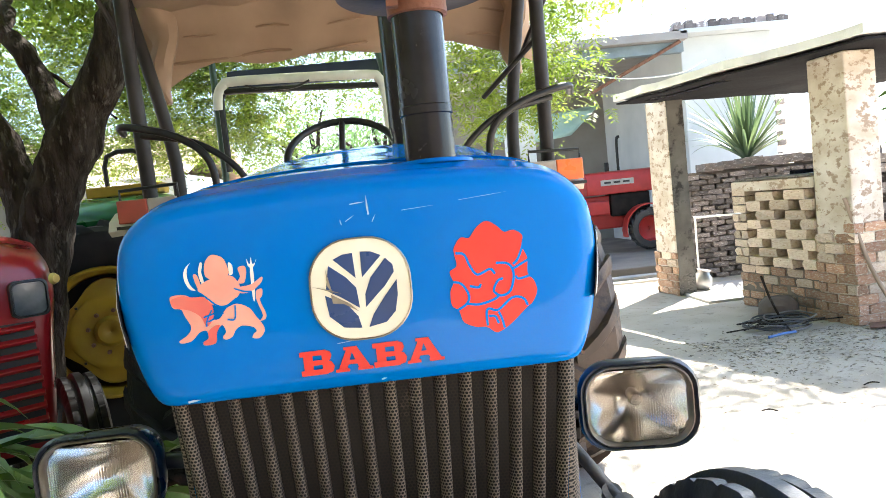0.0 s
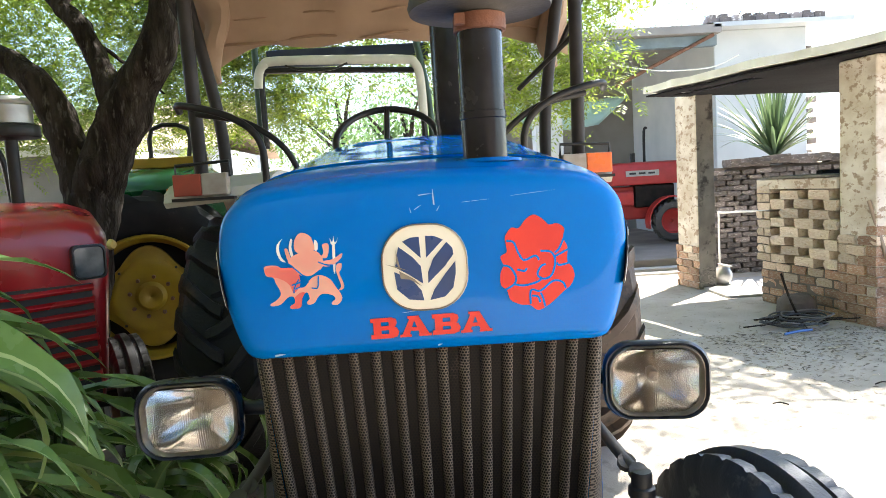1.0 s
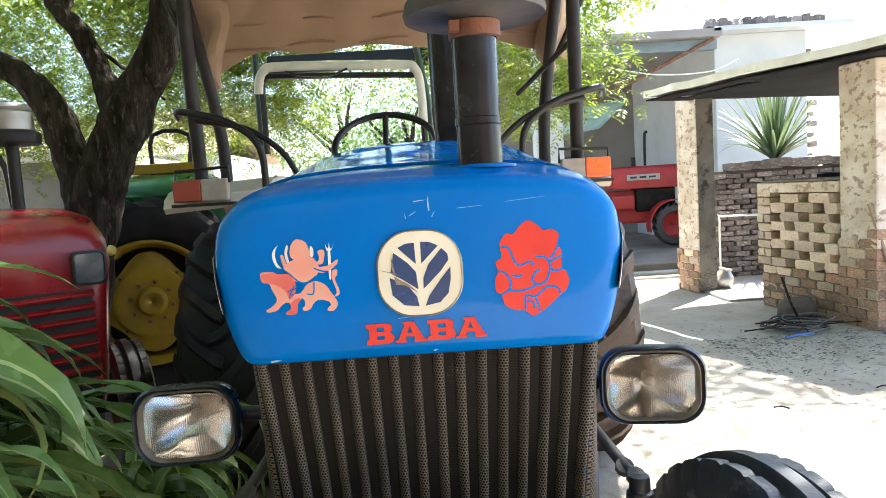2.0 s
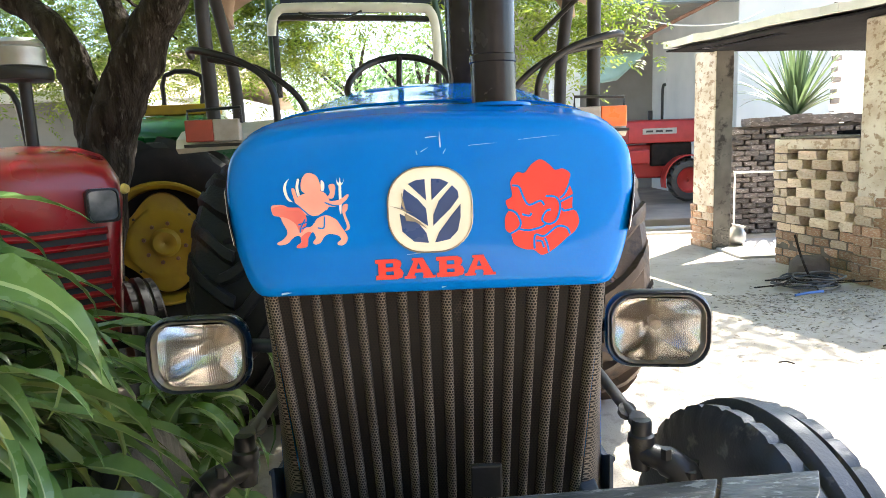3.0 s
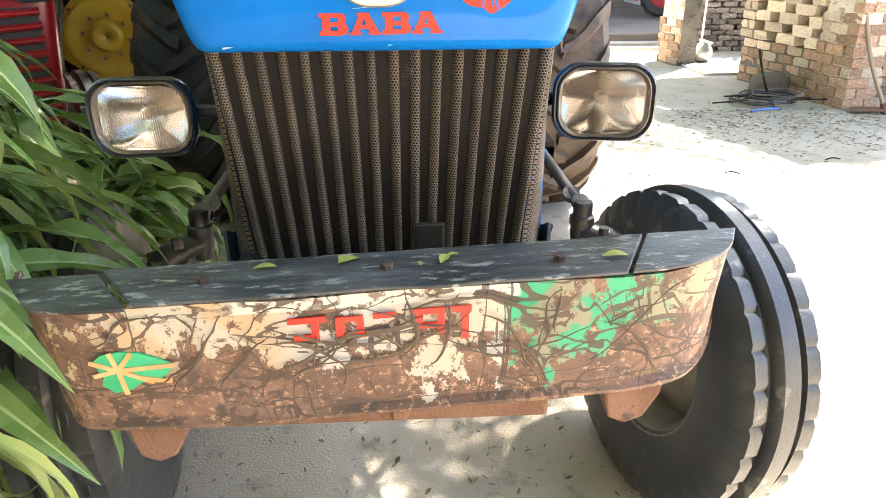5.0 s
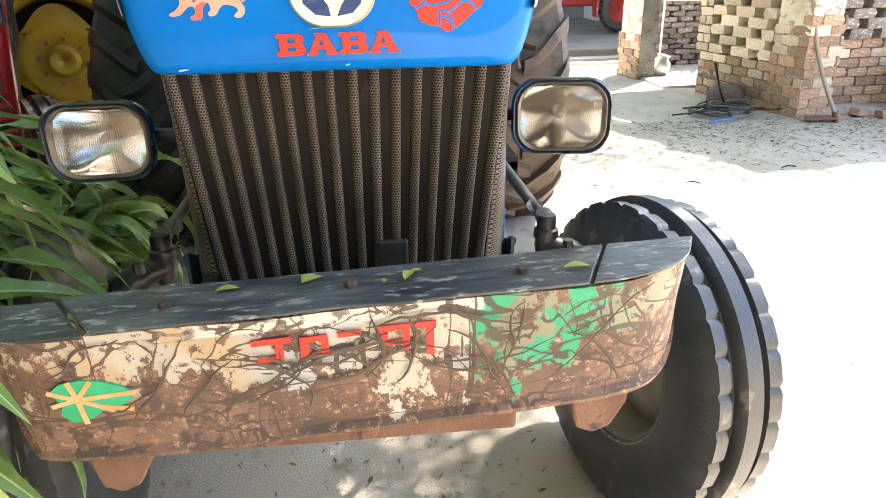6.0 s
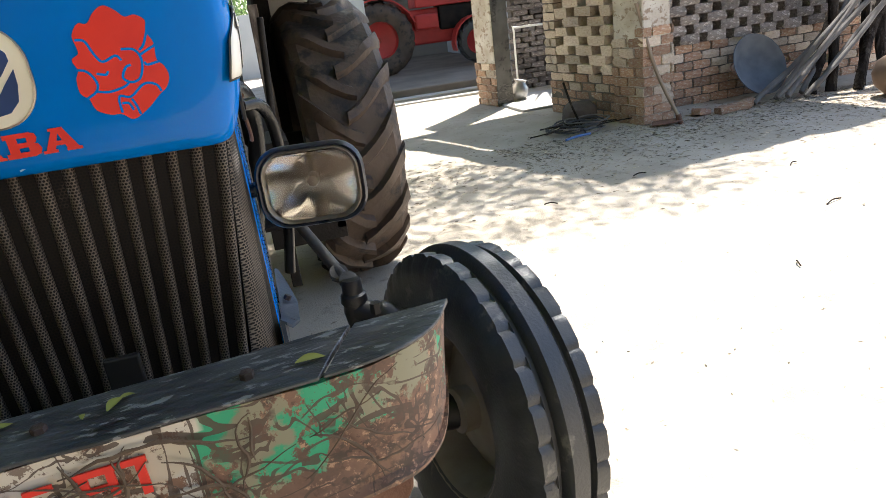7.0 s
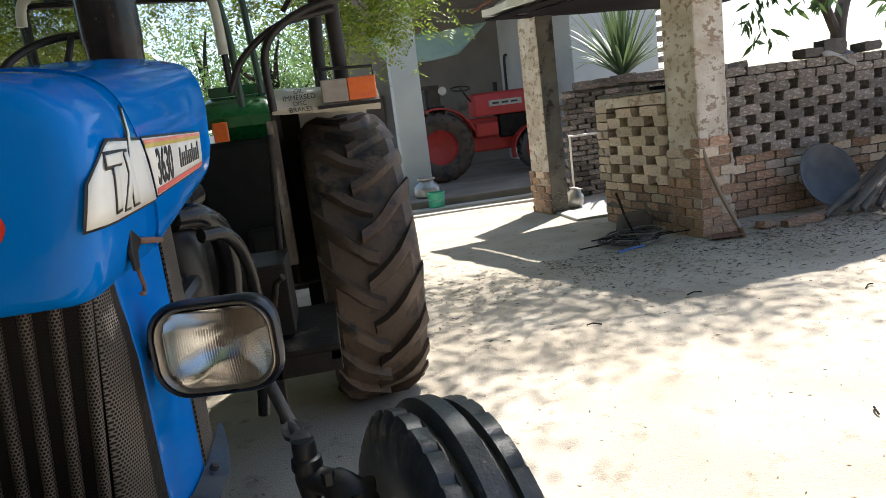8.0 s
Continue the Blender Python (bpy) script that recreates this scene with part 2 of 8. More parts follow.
M_COPPER = mat("heat-browned clamp", (0.24, 0.10, 0.055), (0.15, 0.07, 0.05), 0.6, 0.4, 14, 120, 0.2)


def perforated(name, c1, c2, c3, spot):
    """Dusty dark sheet with small round holes in staggered rows."""
    m = mat(name, c1, c2, 0.6, 0.1, 8, 140, 0.05, c3=c3, spot=spot, spot_scale=7, spec=0.25)
    n, l = m.node_tree.nodes, m.node_tree.links
    b = n["Principled BSDF"]
    uv = n.new("ShaderNodeUVMap")
    mp = n.new("ShaderNodeMapping")
    mp.inputs["Scale"].default_value = (1 / 0.0066, 1 / 0.0056, 1)
    l.new(uv.outputs[0], mp.inputs[0])
    sx = n.new("ShaderNodeSeparateXYZ")
    l.new(mp.outputs[0], sx.inputs[0])

    def math_(op, a, v=None, w=None):
        q = n.new("ShaderNodeMath")
        q.operation = op
        for i, s in enumerate((a, v, w)):
            if s is None:
                continue
            if isinstance(s, (int, float)):
                q.inputs[i].default_value = s
            else:
                l.new(s, q.inputs[i])
        return q.outputs[0]
    row = math_("FLOOR", sx.outputs[1])
    odd = math_("MULTIPLY", math_("MODULO", row, 2.0), 0.5)
    fx = math_("SUBTRACT", math_("FRACT", math_("ADD", sx.outputs[0], odd)), 0.5)
    fy = math_("SUBTRACT", math_("FRACT", sx.outputs[1]), 0.5)
    d = math_("SQRT", math_("ADD", math_("MULTIPLY", fx, fx), math_("MULTIPLY", fy, fy)))
    hole = math_("LESS_THAN", d, 0.375)
    old = b.inputs["Base Color"].links[0].from_socket
    mx = n.new("ShaderNodeMixRGB")
    mx.inputs[2].default_value = (0.006, 0.005, 0.005, 1)
    l.new(hole, mx.inputs[0]), l.new(old, mx.inputs[1]), l.new(mx.outputs[0], b.inputs["Base Color"])
    return m


M_MESH = perforated("perforated grille sheet", (0.082, 0.067, 0.054), (0.155, 0.128, 0.105), (0.36, 0.31, 0.26), 0.66)
# darker copy of the rib sheet: the recess's shade is in its colour
M_MESHDARK = perforated("shade-dark grille screen", (0.009, 0.0068, 0.0052), (0.016, 0.012, 0.009), (0.08, 0.06, 0.045), 0.65)


def bumper_paint():
    """Flaking coats over rust: green, cream, grey-white and orange patches along the plate, brushed with dark scratches."""
    m = bpy.data.materials.new("flaked bumper paint")
    m.use_nodes = True
    n, l = m.node_tree.nodes, m.node_tree.links
    b = n["Principled BSDF"]
    tc = n.new("ShaderNodeTexCoord")

    def nz(scale, detail=6, rough=0.6, dist=0.0, stretch=(1, 1, 1), off=0.0):
        mp = n.new("ShaderNodeMapping")
        mp.inputs["Scale"].default_value, mp.inputs["Location"].default_value = stretch, (off, off, off)
        l.new(tc.outputs["Object"], mp.inputs[0])
        q = n.new("ShaderNodeTexNoise")
        q.inputs["Scale"].default_value, q.inputs["Detail"].default_value = scale, detail
        q.inputs["Roughness"].default_value, q.inputs["Distortion"].default_value = rough, dist
        l.new(mp.outputs[0], q.inputs[0])
        return q.outputs[0]

    def step(src, a, w=0.03):
        r = n.new("ShaderNodeMapRange")
        r.inputs[1].default_value, r.inputs[2].default_value = a, a + w
        l.new(src, r.inputs[0])
        return r.outputs[0]

    def over(fac, low, high):
        q = n.new("ShaderNodeMixRGB")
        l.new(fac, q.inputs[0])
        for i, c in ((1, low), (2, high)):
            if isinstance(c, tuple):
                q.inputs[i].default_value = (*c, 1)
            else:
                l.new(c, q.inputs[i])
        return q.outputs[0]

    def mul(a, c):
        q = n.new("ShaderNodeMath")
        q.operation = "MULTIPLY"
        l.new(a, q.inputs[0])
        if isinstance(c, float):
            q.inputs[1].default_value = c
        else:
            l.new(c, q.inputs[1])
        return q.outputs[0]
    sx = n.new("ShaderNodeSeparateXYZ")
    l.new(tc.outputs["Object"], sx.inputs[0])
    rust = over(step(nz(7), 0.4, 0.25), (0.125, 0.072, 0.050), (0.235, 0.130, 0.086))
    rust = over(step(nz(26, off=3.0), 0.52, 0.12), rust, (0.075, 0.052, 0.040))
    rust = over(step(nz(60, 6, 0.75, off=41.0), 0.56, 0.05), rust, (0.38, 0.225, 0.145))
    # how high on the plate: paint has held better towards the top
    high = n.new("ShaderNodeMapRange")
    high.inputs[1].default_value, high.inputs[2].default_value = 0.74, 0.87
    high.inputs[3].default_value, high.inputs[4].default_value = -0.13, 0.03
    l.new(sx.outputs[2], high.inputs[0])
    add = n.new("ShaderNodeMath")
    add.operation = "ADD"
    l.new(nz(10, 9, 0.68, off=7.0, stretch=(1.15, 1, 0.8)), add.inputs[0]), l.new(high.outputs[0], add.inputs[1])
    left = step(sx.outputs[0], -0.20, 0.06)
    right = step(sx.outputs[0], 0.20, 0.01)
    coat = over(left, (0.44, 0.32, 0.20), (0.44, 0.43, 0.41))
    coat = over(step(nz(5, off=11.0), 0.5, 0.06), coat, (0.45, 0.40, 0.32))
    green = over(step(nz(9, off=5.0), 0.47, 0.05), (0.23, 0.22, 0.15), (0.03, 0.32, 0.17))
    coat = over(right, coat, green)
    # bare rust at both ends
    ends = n.new("ShaderNodeMath")
    ends.operation = "ABSOLUTE"
    l.new(sx.outputs[0], ends.inputs[0])
    fade = n.new("ShaderNodeMapRange")
    fade.inputs[1].default_value, fade.inputs[2].default_value = 0.30, 0.62
    fade.inputs[3].default_value, fade.inputs[4].default_value = 0.015, 0.11
    l.new(ends.outputs[0], fade.inputs[0])
    less = n.new("ShaderNodeMath")
    less.operation = "SUBTRACT"
    l.new(add.outputs[0], less.inputs[0]), l.new(fade.outputs[0], less.inputs[1])
    col = over(step(less.outputs[0], 0.462, 0.02), rust, coat)
    # a white strip left along the top edge
    tilt = n.new("ShaderNodeMath")
    tilt.operation = "MULTIPLY_ADD"
    tilt.inputs[1].default_value = -0.033
    l.new(sx.outputs[0], tilt.inputs[0]), l.new(sx.outputs[2], tilt.inputs[2])
    strip = mul(mul(step(tilt.outputs[0], 0.926, 0.003), step(nz(16, off=31.0, stretch=(0.5, 1, 1)), 0.42, 0.02)), step(sx.outputs[0], -0.27, 0.03))
    inv = n.new("ShaderNodeMath")
    inv.operation = "SUBTRACT"
    inv.inputs[0].default_value = 1.0
    l.new(step(sx.outputs[0], 0.22, 0.01), inv.inputs[1])
    col = over(mul(strip, inv.outputs[0]), col, (0.56, 0.52, 0.45))
    # long scratches, where clouds cross their middle value
    for sc_, wd, st, of in ((4.5, 0.012, (0.5, 1, 1.6), 2.0), (8.0, 0.013, (0.6, 1, 1.3), 9.0), (6.0, 0.010, (1.5, 1, 0.7), 15.0)):
        df = n.new("ShaderNodeMath")
        df.operation = "SUBTRACT"
        df.inputs[1].default_value = 0.5
        l.new(nz(sc_, 3, 0.5, 0.6, st, of), df.inputs[0])
        ab = n.new("ShaderNodeMath")
        ab.operation = "ABSOLUTE"
        l.new(df.outputs[0], ab.inputs[0])
        ln = n.new("ShaderNodeMath")
        ln.operation = "LESS_THAN"
        ln.inputs[1].default_value = wd
        l.new(ab.outputs[0], ln.inputs[0])
        keep = mul(ln.outputs[0], step(nz(7, off=of + 4.0), 0.43, 0.05))
        col = over(mul(keep, 0.9), col, (0.075, 0.05, 0.038))
    col = over(mul(step(nz(38, 5, 0.7, off=21.0), 0.585, 0.02), 0.8), col, (0.10, 0.055, 0.04))
    l.new(col, b.inputs["Base Color"])
    b.inputs["Roughness"].default_value = 0.7
    bp = n.new("ShaderNodeBump")
    bp.inputs["Strength"].default_value, bp.inputs["Distance"].default_value = 0.35, 0.004
    l.new(col, bp.inputs["Height"]), l.new(bp.outputs[0], b.inputs["Normal"])
    return m


M_BUMPER = bumper_paint()


# ---- the blue tractor ----
tractor = thing("blue_tractor", (0, 0.9, 0), "blue farm tractor with ivory badge, red stickers and tan canopy", "tractor")


def hood_ring(y, s, zb, zt, wb=0.350, wm=0.390, wt=0.302):
    """Half outline mirrored: bottom edge up the side, round the shoulder to the top."""
    h = zt - zb
    half = [(wb - 0.026, 0.0), (wb - 0.006, 0.018 * h), (wb + 0.010, 0.09 * h), (wb + 0.026, 0.24 * h), (wm - 0.004, 0.40 * h), (wm, 0.54 * h), (wm - 0.003, 0.68 * h),
            (wm - 0.014, 0.79 * h), (wm - 0.042, 0.882 * h), (wt, 0.942 * h), (wt * 0.72, 0.975 * h), (wt * 0.36, 0.993 * h), (0.0, h)]
    ring = [(v.x * s, zb + v.y * s) for v in bend([(x, z, 0) for x, z in half], 3)]
    pts = ring + [(-x, z) for x, z in ring[-2::-1]]
    return [Vector((x, y, z)) for x, z in pts]


def face_y(x, z):
    """How far the cap's face bows back from its middle plane."""
    return 0.010 * min(1.2, abs(x) / 0.36) ** 4 + 0.007 * min(1.2, abs(z - 1.455) / 0.165) ** 4


JOINT = 0.303


def slant(p, k):
    """The joint between cap and rear hood runs back as it falls."""
    p.y -= k * 0.55 * (min(max(p.z, 1.29), 1.56) - 1.40)
    return p


def build_hood():
    zb = 1.283
    bm = B()
    rings = []
    for y, s, k in ((-0.0565, 0.10, 1), (-0.0565, 0.35, 1), (-0.0565, 0.55, 1), (-0.0565, 0.70, 1), (-0.0562, 0.78, 1), (-0.0550, 0.84, 1), (-0.0525, 0.885, 0.9), (-0.0480, 0.918, 0.75), (-0.0410, 0.944, 0.6), (-0.0310, 0.964, 0.4), (-0.0180, 0.979, 0.2), (-0.002, 0.990, 0.1), (0.020, 0.997, 0)):
        mid = 1.283 + 0.16 * (1 - s) if s < 0.9 else 1.283 + 0.016 * (1 - s) / 0.1
        ring = hood_ring(y, s, mid, mid + 0.345)
        for p in ring:
            p.y += k * face_y(p.x, p.z)
        rings.append(ring)
    rings += [[slant(p, k) for p in hood_ring(y, 1.0, zb + a, 1.634 + b)] for y, a, b, k in ((0.06, 0, 0.002, 0.2), (0.13, 0.0, 0.008, 0.5), (0.22, 0.004, 0.015, 0.8), (JOINT - 0.003, 0.008, 0.022, 1))]
    loft(bm, rings, caps=False)
    bm.verts.ensure_lookup_table()
    bm.faces.new(bm.verts[:len(rings[0])])
    cap = part("hood_front", bm, M_BLUE, tractor, "glossy blue front hood cap with scuffs", smooth=60)
    md = cap.modifiers.new("thickness", "SOLIDIFY")
    md.thickness, md.offset = 0.004, -1
    # dark joint between cap and rear hood
    bm = B()
    loft(bm, [[slant(p, 1) for p in hood_ring(y, 0.988, 1.29, 1.655)] for y in (JOINT - 0.035, JOINT + 0.025)], caps=False)
    part("hood_joint", bm, M_INK, tractor)
    # rear hood
    bm = B()
    rows = []
    for k in range(13):
        f = k / 12
        y = JOINT + 0.003 + f * 0.815
        r = [slant(p, 1 - f) for p in hood_ring(y, 1.0, 1.293 + 0.10 * f, 1.660 + 0.11 * f ** 1.1, 0.354 - 0.003 * f, 0.390 - 0.006 * f, 0.298 - 0.03 * f)]
        rows.append(r)
    loft(bm, rows, caps=True)
    part("hood_rear", bm, M_BLUE, tractor, "dusty blue rear hood", smooth=60)
    # the raised cowl behind
    bm = B()
    rows = []
    for y, w, zt in ((0.80, 0.10, 1.70), (0.88, 0.17, 1.735), (1.0, 0.21, 1.755), (1.12, 0.23, 1.765), (1.25, 0.23, 1.765), (1.3, 0.21, 1.74)):
        rows.append([Vector((-0.05 + x * w, y, 1.55 + (zt - 1.55) * z)) for x, z in ((-1, 0), (-1, 0.7), (-0.9, 0.9), (-0.7, 0.98), (0, 1), (0.7, 0.98), (0.9, 0.9), (1, 0.7), (1, 0))])
    loft(bm, rows)
    part("cowl", bm, M_BLUE, tractor, smooth=60)
    # bezel of the air stack's opening
    bm = B()
    lathe(bm, [(0.076, -0.004), (0.074, 0.002), (0.068, 0.0035), (0.064, 0.002), (0.062, -0.03)], pose(0.136, 0.115, 1.636, -2), 40)
    part("stack_opening", bm, M_BLUE, tractor, smooth=True)
    bm = B()
    lathe(bm, [(0.063, 0), (0.001, 0)], pose(0.136, 0.115, 1.6365, -2), 32)
    part("stack_hollow", bm, M_INK, tractor)


build_hood()

# grille: raised perforated ribs on a dark recessed screen, narrowing downwards
GZ0, GZ1, RIBS = 0.862, 1.292, 16
for i in range(RIBS):
    bm = B()
    uvl = bm.loops.layers.uv.new("UVMap")
    shape = ((0.30, 0.016), (0.34, 0.010), (0.42, 0.005), (0.52, 0.0015), (0.64, 0.0), (0.75, 0.0005), (0.81, 0.004), (0.83, 0.016))
    verts = []
    for zi in range(9):
        f = -0.22 + 1.22 * zi / 8
        half = 0.291 + (0.342 - 0.291) * f
        pitch = 2 * half / RIBS
        x0 = -half + pitch * i
        z = GZ0 + (GZ1 - GZ0) * f
        verts.append([bm.verts.new((x0 + q * pitch - (0.10 * pitch if i < 8 else 0.03 * pitch), 0.006 + d, z)) for q, d in shape])
    arc = [0, 0.006, 0.013, 0.019, 0.024, 0.029, 0.033, 0.045]
    for zi in range(8):
        for k in range(len(shape) - 1):
            f = bm.faces.new((verts[zi][k], verts[zi][k + 1], verts[zi + 1][k + 1], verts[zi + 1][k]))
            for lp, (kk, zz) in zip(f.loops, ((k, zi), (k + 1, zi), (k + 1, zi + 1), (k, zi + 1))):
                lp[uvl].uv = (arc[kk] + 0.0013 * i, (GZ0 + (GZ1 - GZ0) * (-0.22 + 1.22 * zz / 8)))
    part("grille_rib", bm, M_MESH, tractor, "dusty dark perforated grille rib" if i == 0 else "", smooth=60)
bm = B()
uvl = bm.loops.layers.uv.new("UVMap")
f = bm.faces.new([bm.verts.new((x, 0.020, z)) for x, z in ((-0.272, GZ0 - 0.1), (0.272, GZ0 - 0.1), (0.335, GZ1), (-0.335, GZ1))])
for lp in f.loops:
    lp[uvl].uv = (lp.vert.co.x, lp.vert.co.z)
part("grille_screen", bm, M_MESHDARK, tractor, "recessed screen with the recess shade in its colour")
bm = B()
loft(bm, [[Vector((x, y, z)) for x, z in ((-0.283, GZ0), (0.283, GZ0), (0.333, GZ1), (-0.333, GZ1))] for y in (0.05, 0.20)])
part("radiator", bm, M_DUST, tractor)


def plate_front(z):
    """The side plate's front edge, which runs back under the cap."""
    return min(0.115, 0.07 + 0.45 * max(0.0, 1.29 - z))


for sx in (-1, 1):
    # the grille's rounded corner: perforated sheet, then a dark gap, the blue side plate and a narrow screen
    for nm, u0, u1, material in (("corner_screen", 0.0, 0.75, M_MESH), ("side_gap", 0.75, 1.0, M_DUST)):
        bm = B()
        uvl = bm.loops.layers.uv.new("UVMap")
        grid = []
        for zi in range(9):
            f = zi / 8
            edge = 0.280 + 0.058 * f
            z = GZ0 - 0.09 + (1.33 - GZ0 + 0.09) * f
            row = []
            for k in range(9):
                u = u0 + (u1 - u0) * k / 8
                row.append(bm.verts.new((sx * (edge + (0.350 - edge) * u ** 0.6), 0.022 + (plate_front(z) - 0.022) * u ** 1.4, z)))
            grid.append(row)
        for j in range(8):
            for k in range(8):
                f = bm.faces.new((grid[j][k], grid[j][k + 1], grid[j + 1][k + 1], grid[j + 1][k]))
                for lp in f.loops:
                    lp[uvl].uv = (lp.vert.co.y * 1.25, lp.vert.co.z)
        part(nm, bm, material, tractor, smooth=60)
    bm = B()
    loft(bm, [[Vector((sx * x, y, z)) for x, y in ((0.346, plate_front(z)), (0.352, plate_front(z) + 0.004), (0.352, 0.385), (0.346, 0.385))] for z in (0.72, 0.86, 1.0, 1.15, 1.345)])
    part("side_plate", bm, M_BLUE, tractor, "blue sheet-metal side plate", bevel=0.0015)
    bm = B()
    uvl = bm.loops.layers.uv.new("UVMap")
    q = [bm.verts.new((sx * 0.350, y, z)) for y, z in ((0.402, 1.36), (0.512, 1.36), (0.512, 0.80), (0.402, 0.80))]
    f = bm.faces.new(q)
    for lp in f.loops:
        lp[uvl].uv = (lp.vert.co.y, lp.vert.co.z)
    ob = part("side_screen", bm, M_MESH, tractor, "narrow perforated side screen")
    md = ob.modifiers.new("thickness", "SOLIDIFY")
    md.thickness = 0.004
# engine block, gearbox and frame under the hood
bm = B()
box(bm, -0.24, 0.20, 0.26, 1.15, 0.62, 1.24)
box(bm, -0.20, 0.14, 1.15, 2.3, 0.55, 1.05)
box(bm, -0.16, 0.16, -0.12, 0.5, 0.60, 0.78)
part("engine_block", bm, M_DUST, tractor, bevel=0.02)
for x in (0.12, 0.15, 0.19):
    bm = B()
    tube(bm, bend([(x, 0.35, 1.0), (x + 0.12, 0.5, 1.12), (x + 0.14, 0.75, 1.15), (x + 0.05, 0.95, 1.05)], 4), 0.022, 8)
    part("engine_pipe", bm, M_BLACK, tractor, smooth=True)
bm = B()
lathe(bm, [(0.001, -0.09), (0.10, -0.09), (0.105, -0.08), (0.105, 0.08), (0.10, 0.09), (0.001, 0.09)], pose(0.19, 0.62, 1.22, 0, 90, 20), 24)
part("air_filter", bm, M_BLACK, tractor, smooth=True)
bm = B()
lathe(bm, [(0.001, 0), (0.075, 0), (0.08, 0.01), (0.08, 0.28), (0.07, 0.30), (0.001, 0.3)], pose(0.26, 0.93, 1.0), 24)
part("oil_filter", bm, M_BLACK, tractor, smooth=True)
# thick air hose and the guard pipe beside the engine
bm = B()
tube(bm, bend([(0.29, 0.84, 1.31), (0.345, 0.90, 1.30), (0.375, 1.00, 1.24), (0.375, 1.07, 1.12), (0.35, 1.10, 0.98), (0.31, 1.1, 0.8)], 6), 0.036, 14)
part("air_hose", bm, M_PIPE, tractor, "thick black bent air hose", smooth=True)
bm = B()
tube(bm, bend([(0.36, 0.80, 1.26), (0.41, 0.86, 1.25), (0.44, 0.93, 1.18), (0.445, 1.0, 1.05), (0.43, 1.02, 0.85), (0.40, 1.04, 0.65)], 6), 0.019, 12)
part("guard_pipe", bm, M_PIPE, tractor, "bent black guard pipe", smooth=True)
# hook and bracket on the side
bm = B()
loft(bm, [[Vector((x, y, z)) for y, z in ((0.128, 1.372), (0.152, 1.362), (0.178, 1.350), (0.178, 1.338), (0.150, 1.330), (0.142, 1.302), (0.122, 1.302), (0.114, 1.340))] for x in (0.368, 0.376)])
latch = part("hood_latch", bm, M_BLACK, tractor, "black iron hood latch with hanging hook", bevel=0.002)
bm = B()
tube(bm, [(0.374, 0.165, 1.346), (0.368, 0.28, 1.330), (0.358, 0.385, 1.316)], 0.006, 8)
part("latch_rod", bm, M_RUST, latch, smooth=True)
bm = B()
tube(bm, bend([(0.374, 0.130, 1.304), (0.376, 0.134, 1.285), (0.377, 0.136, 1.272), (0.377, 0.126, 1.262), (0.377, 0.112, 1.266)], 4), 0.0038, 8)
part("hook", bm, M_RUST, latch, smooth=True)

# air stack with its mushroom cap
bm = B()
lathe(bm, [(0.0455, 1.55), (0.0455, 1.72), (0.0475, 1.722), (0.0475, 1.735), (0.0455, 1.737), (0.0455, 1.895)], pose(0.136, 0.115, 0), 36)
stack = part("intake_pipe", bm, M_PIPE, tractor, "scratched glossy black air intake pipe", smooth=True)
bm = B()
lathe(bm, [(0.0457, 1.893), (0.053, 1.895), (0.053, 1.925), (0.047, 1.927)], pose(0.138, 0.115, 0), 36)
box(bm, 0.085, 0.105, 0.055, 0.075, 1.90, 1.92)
part("stack_clamp", bm, M_COPPER, stack, "rusty brown clamp", smooth=True)
bm = B()
lathe(bm, [(0.047, 1.927), (0.06, 1.935), (0.13, 1.94), (0.142, 1.935), (0.145, 1.945), (0.14, 1.965), (0.11, 2.0), (0.06, 2.02), (0.002, 2.025)], pose(0.14, 0.115, 0), 40)
part("rain_cap", bm, M_CAP, stack, "black dented mushroom rain cap", smooth=True)
# exhaust behind it
bm = B()
lathe(bm, [(0.078, 1.55), (0.080, 1.80), (0.082, 1.81), (0.085, 1.83), (0.085, 2.42), (0.078, 2.45), (0.045, 2.48), (0.045, 2.75), (0.040, 2.75), (0.040, 2.6)], pose(0.146, 1.20, 0), 28)
part("exhaust_pipe", bm, M_PIPE, tractor, "black exhaust pipe with heat shield", smooth=True)

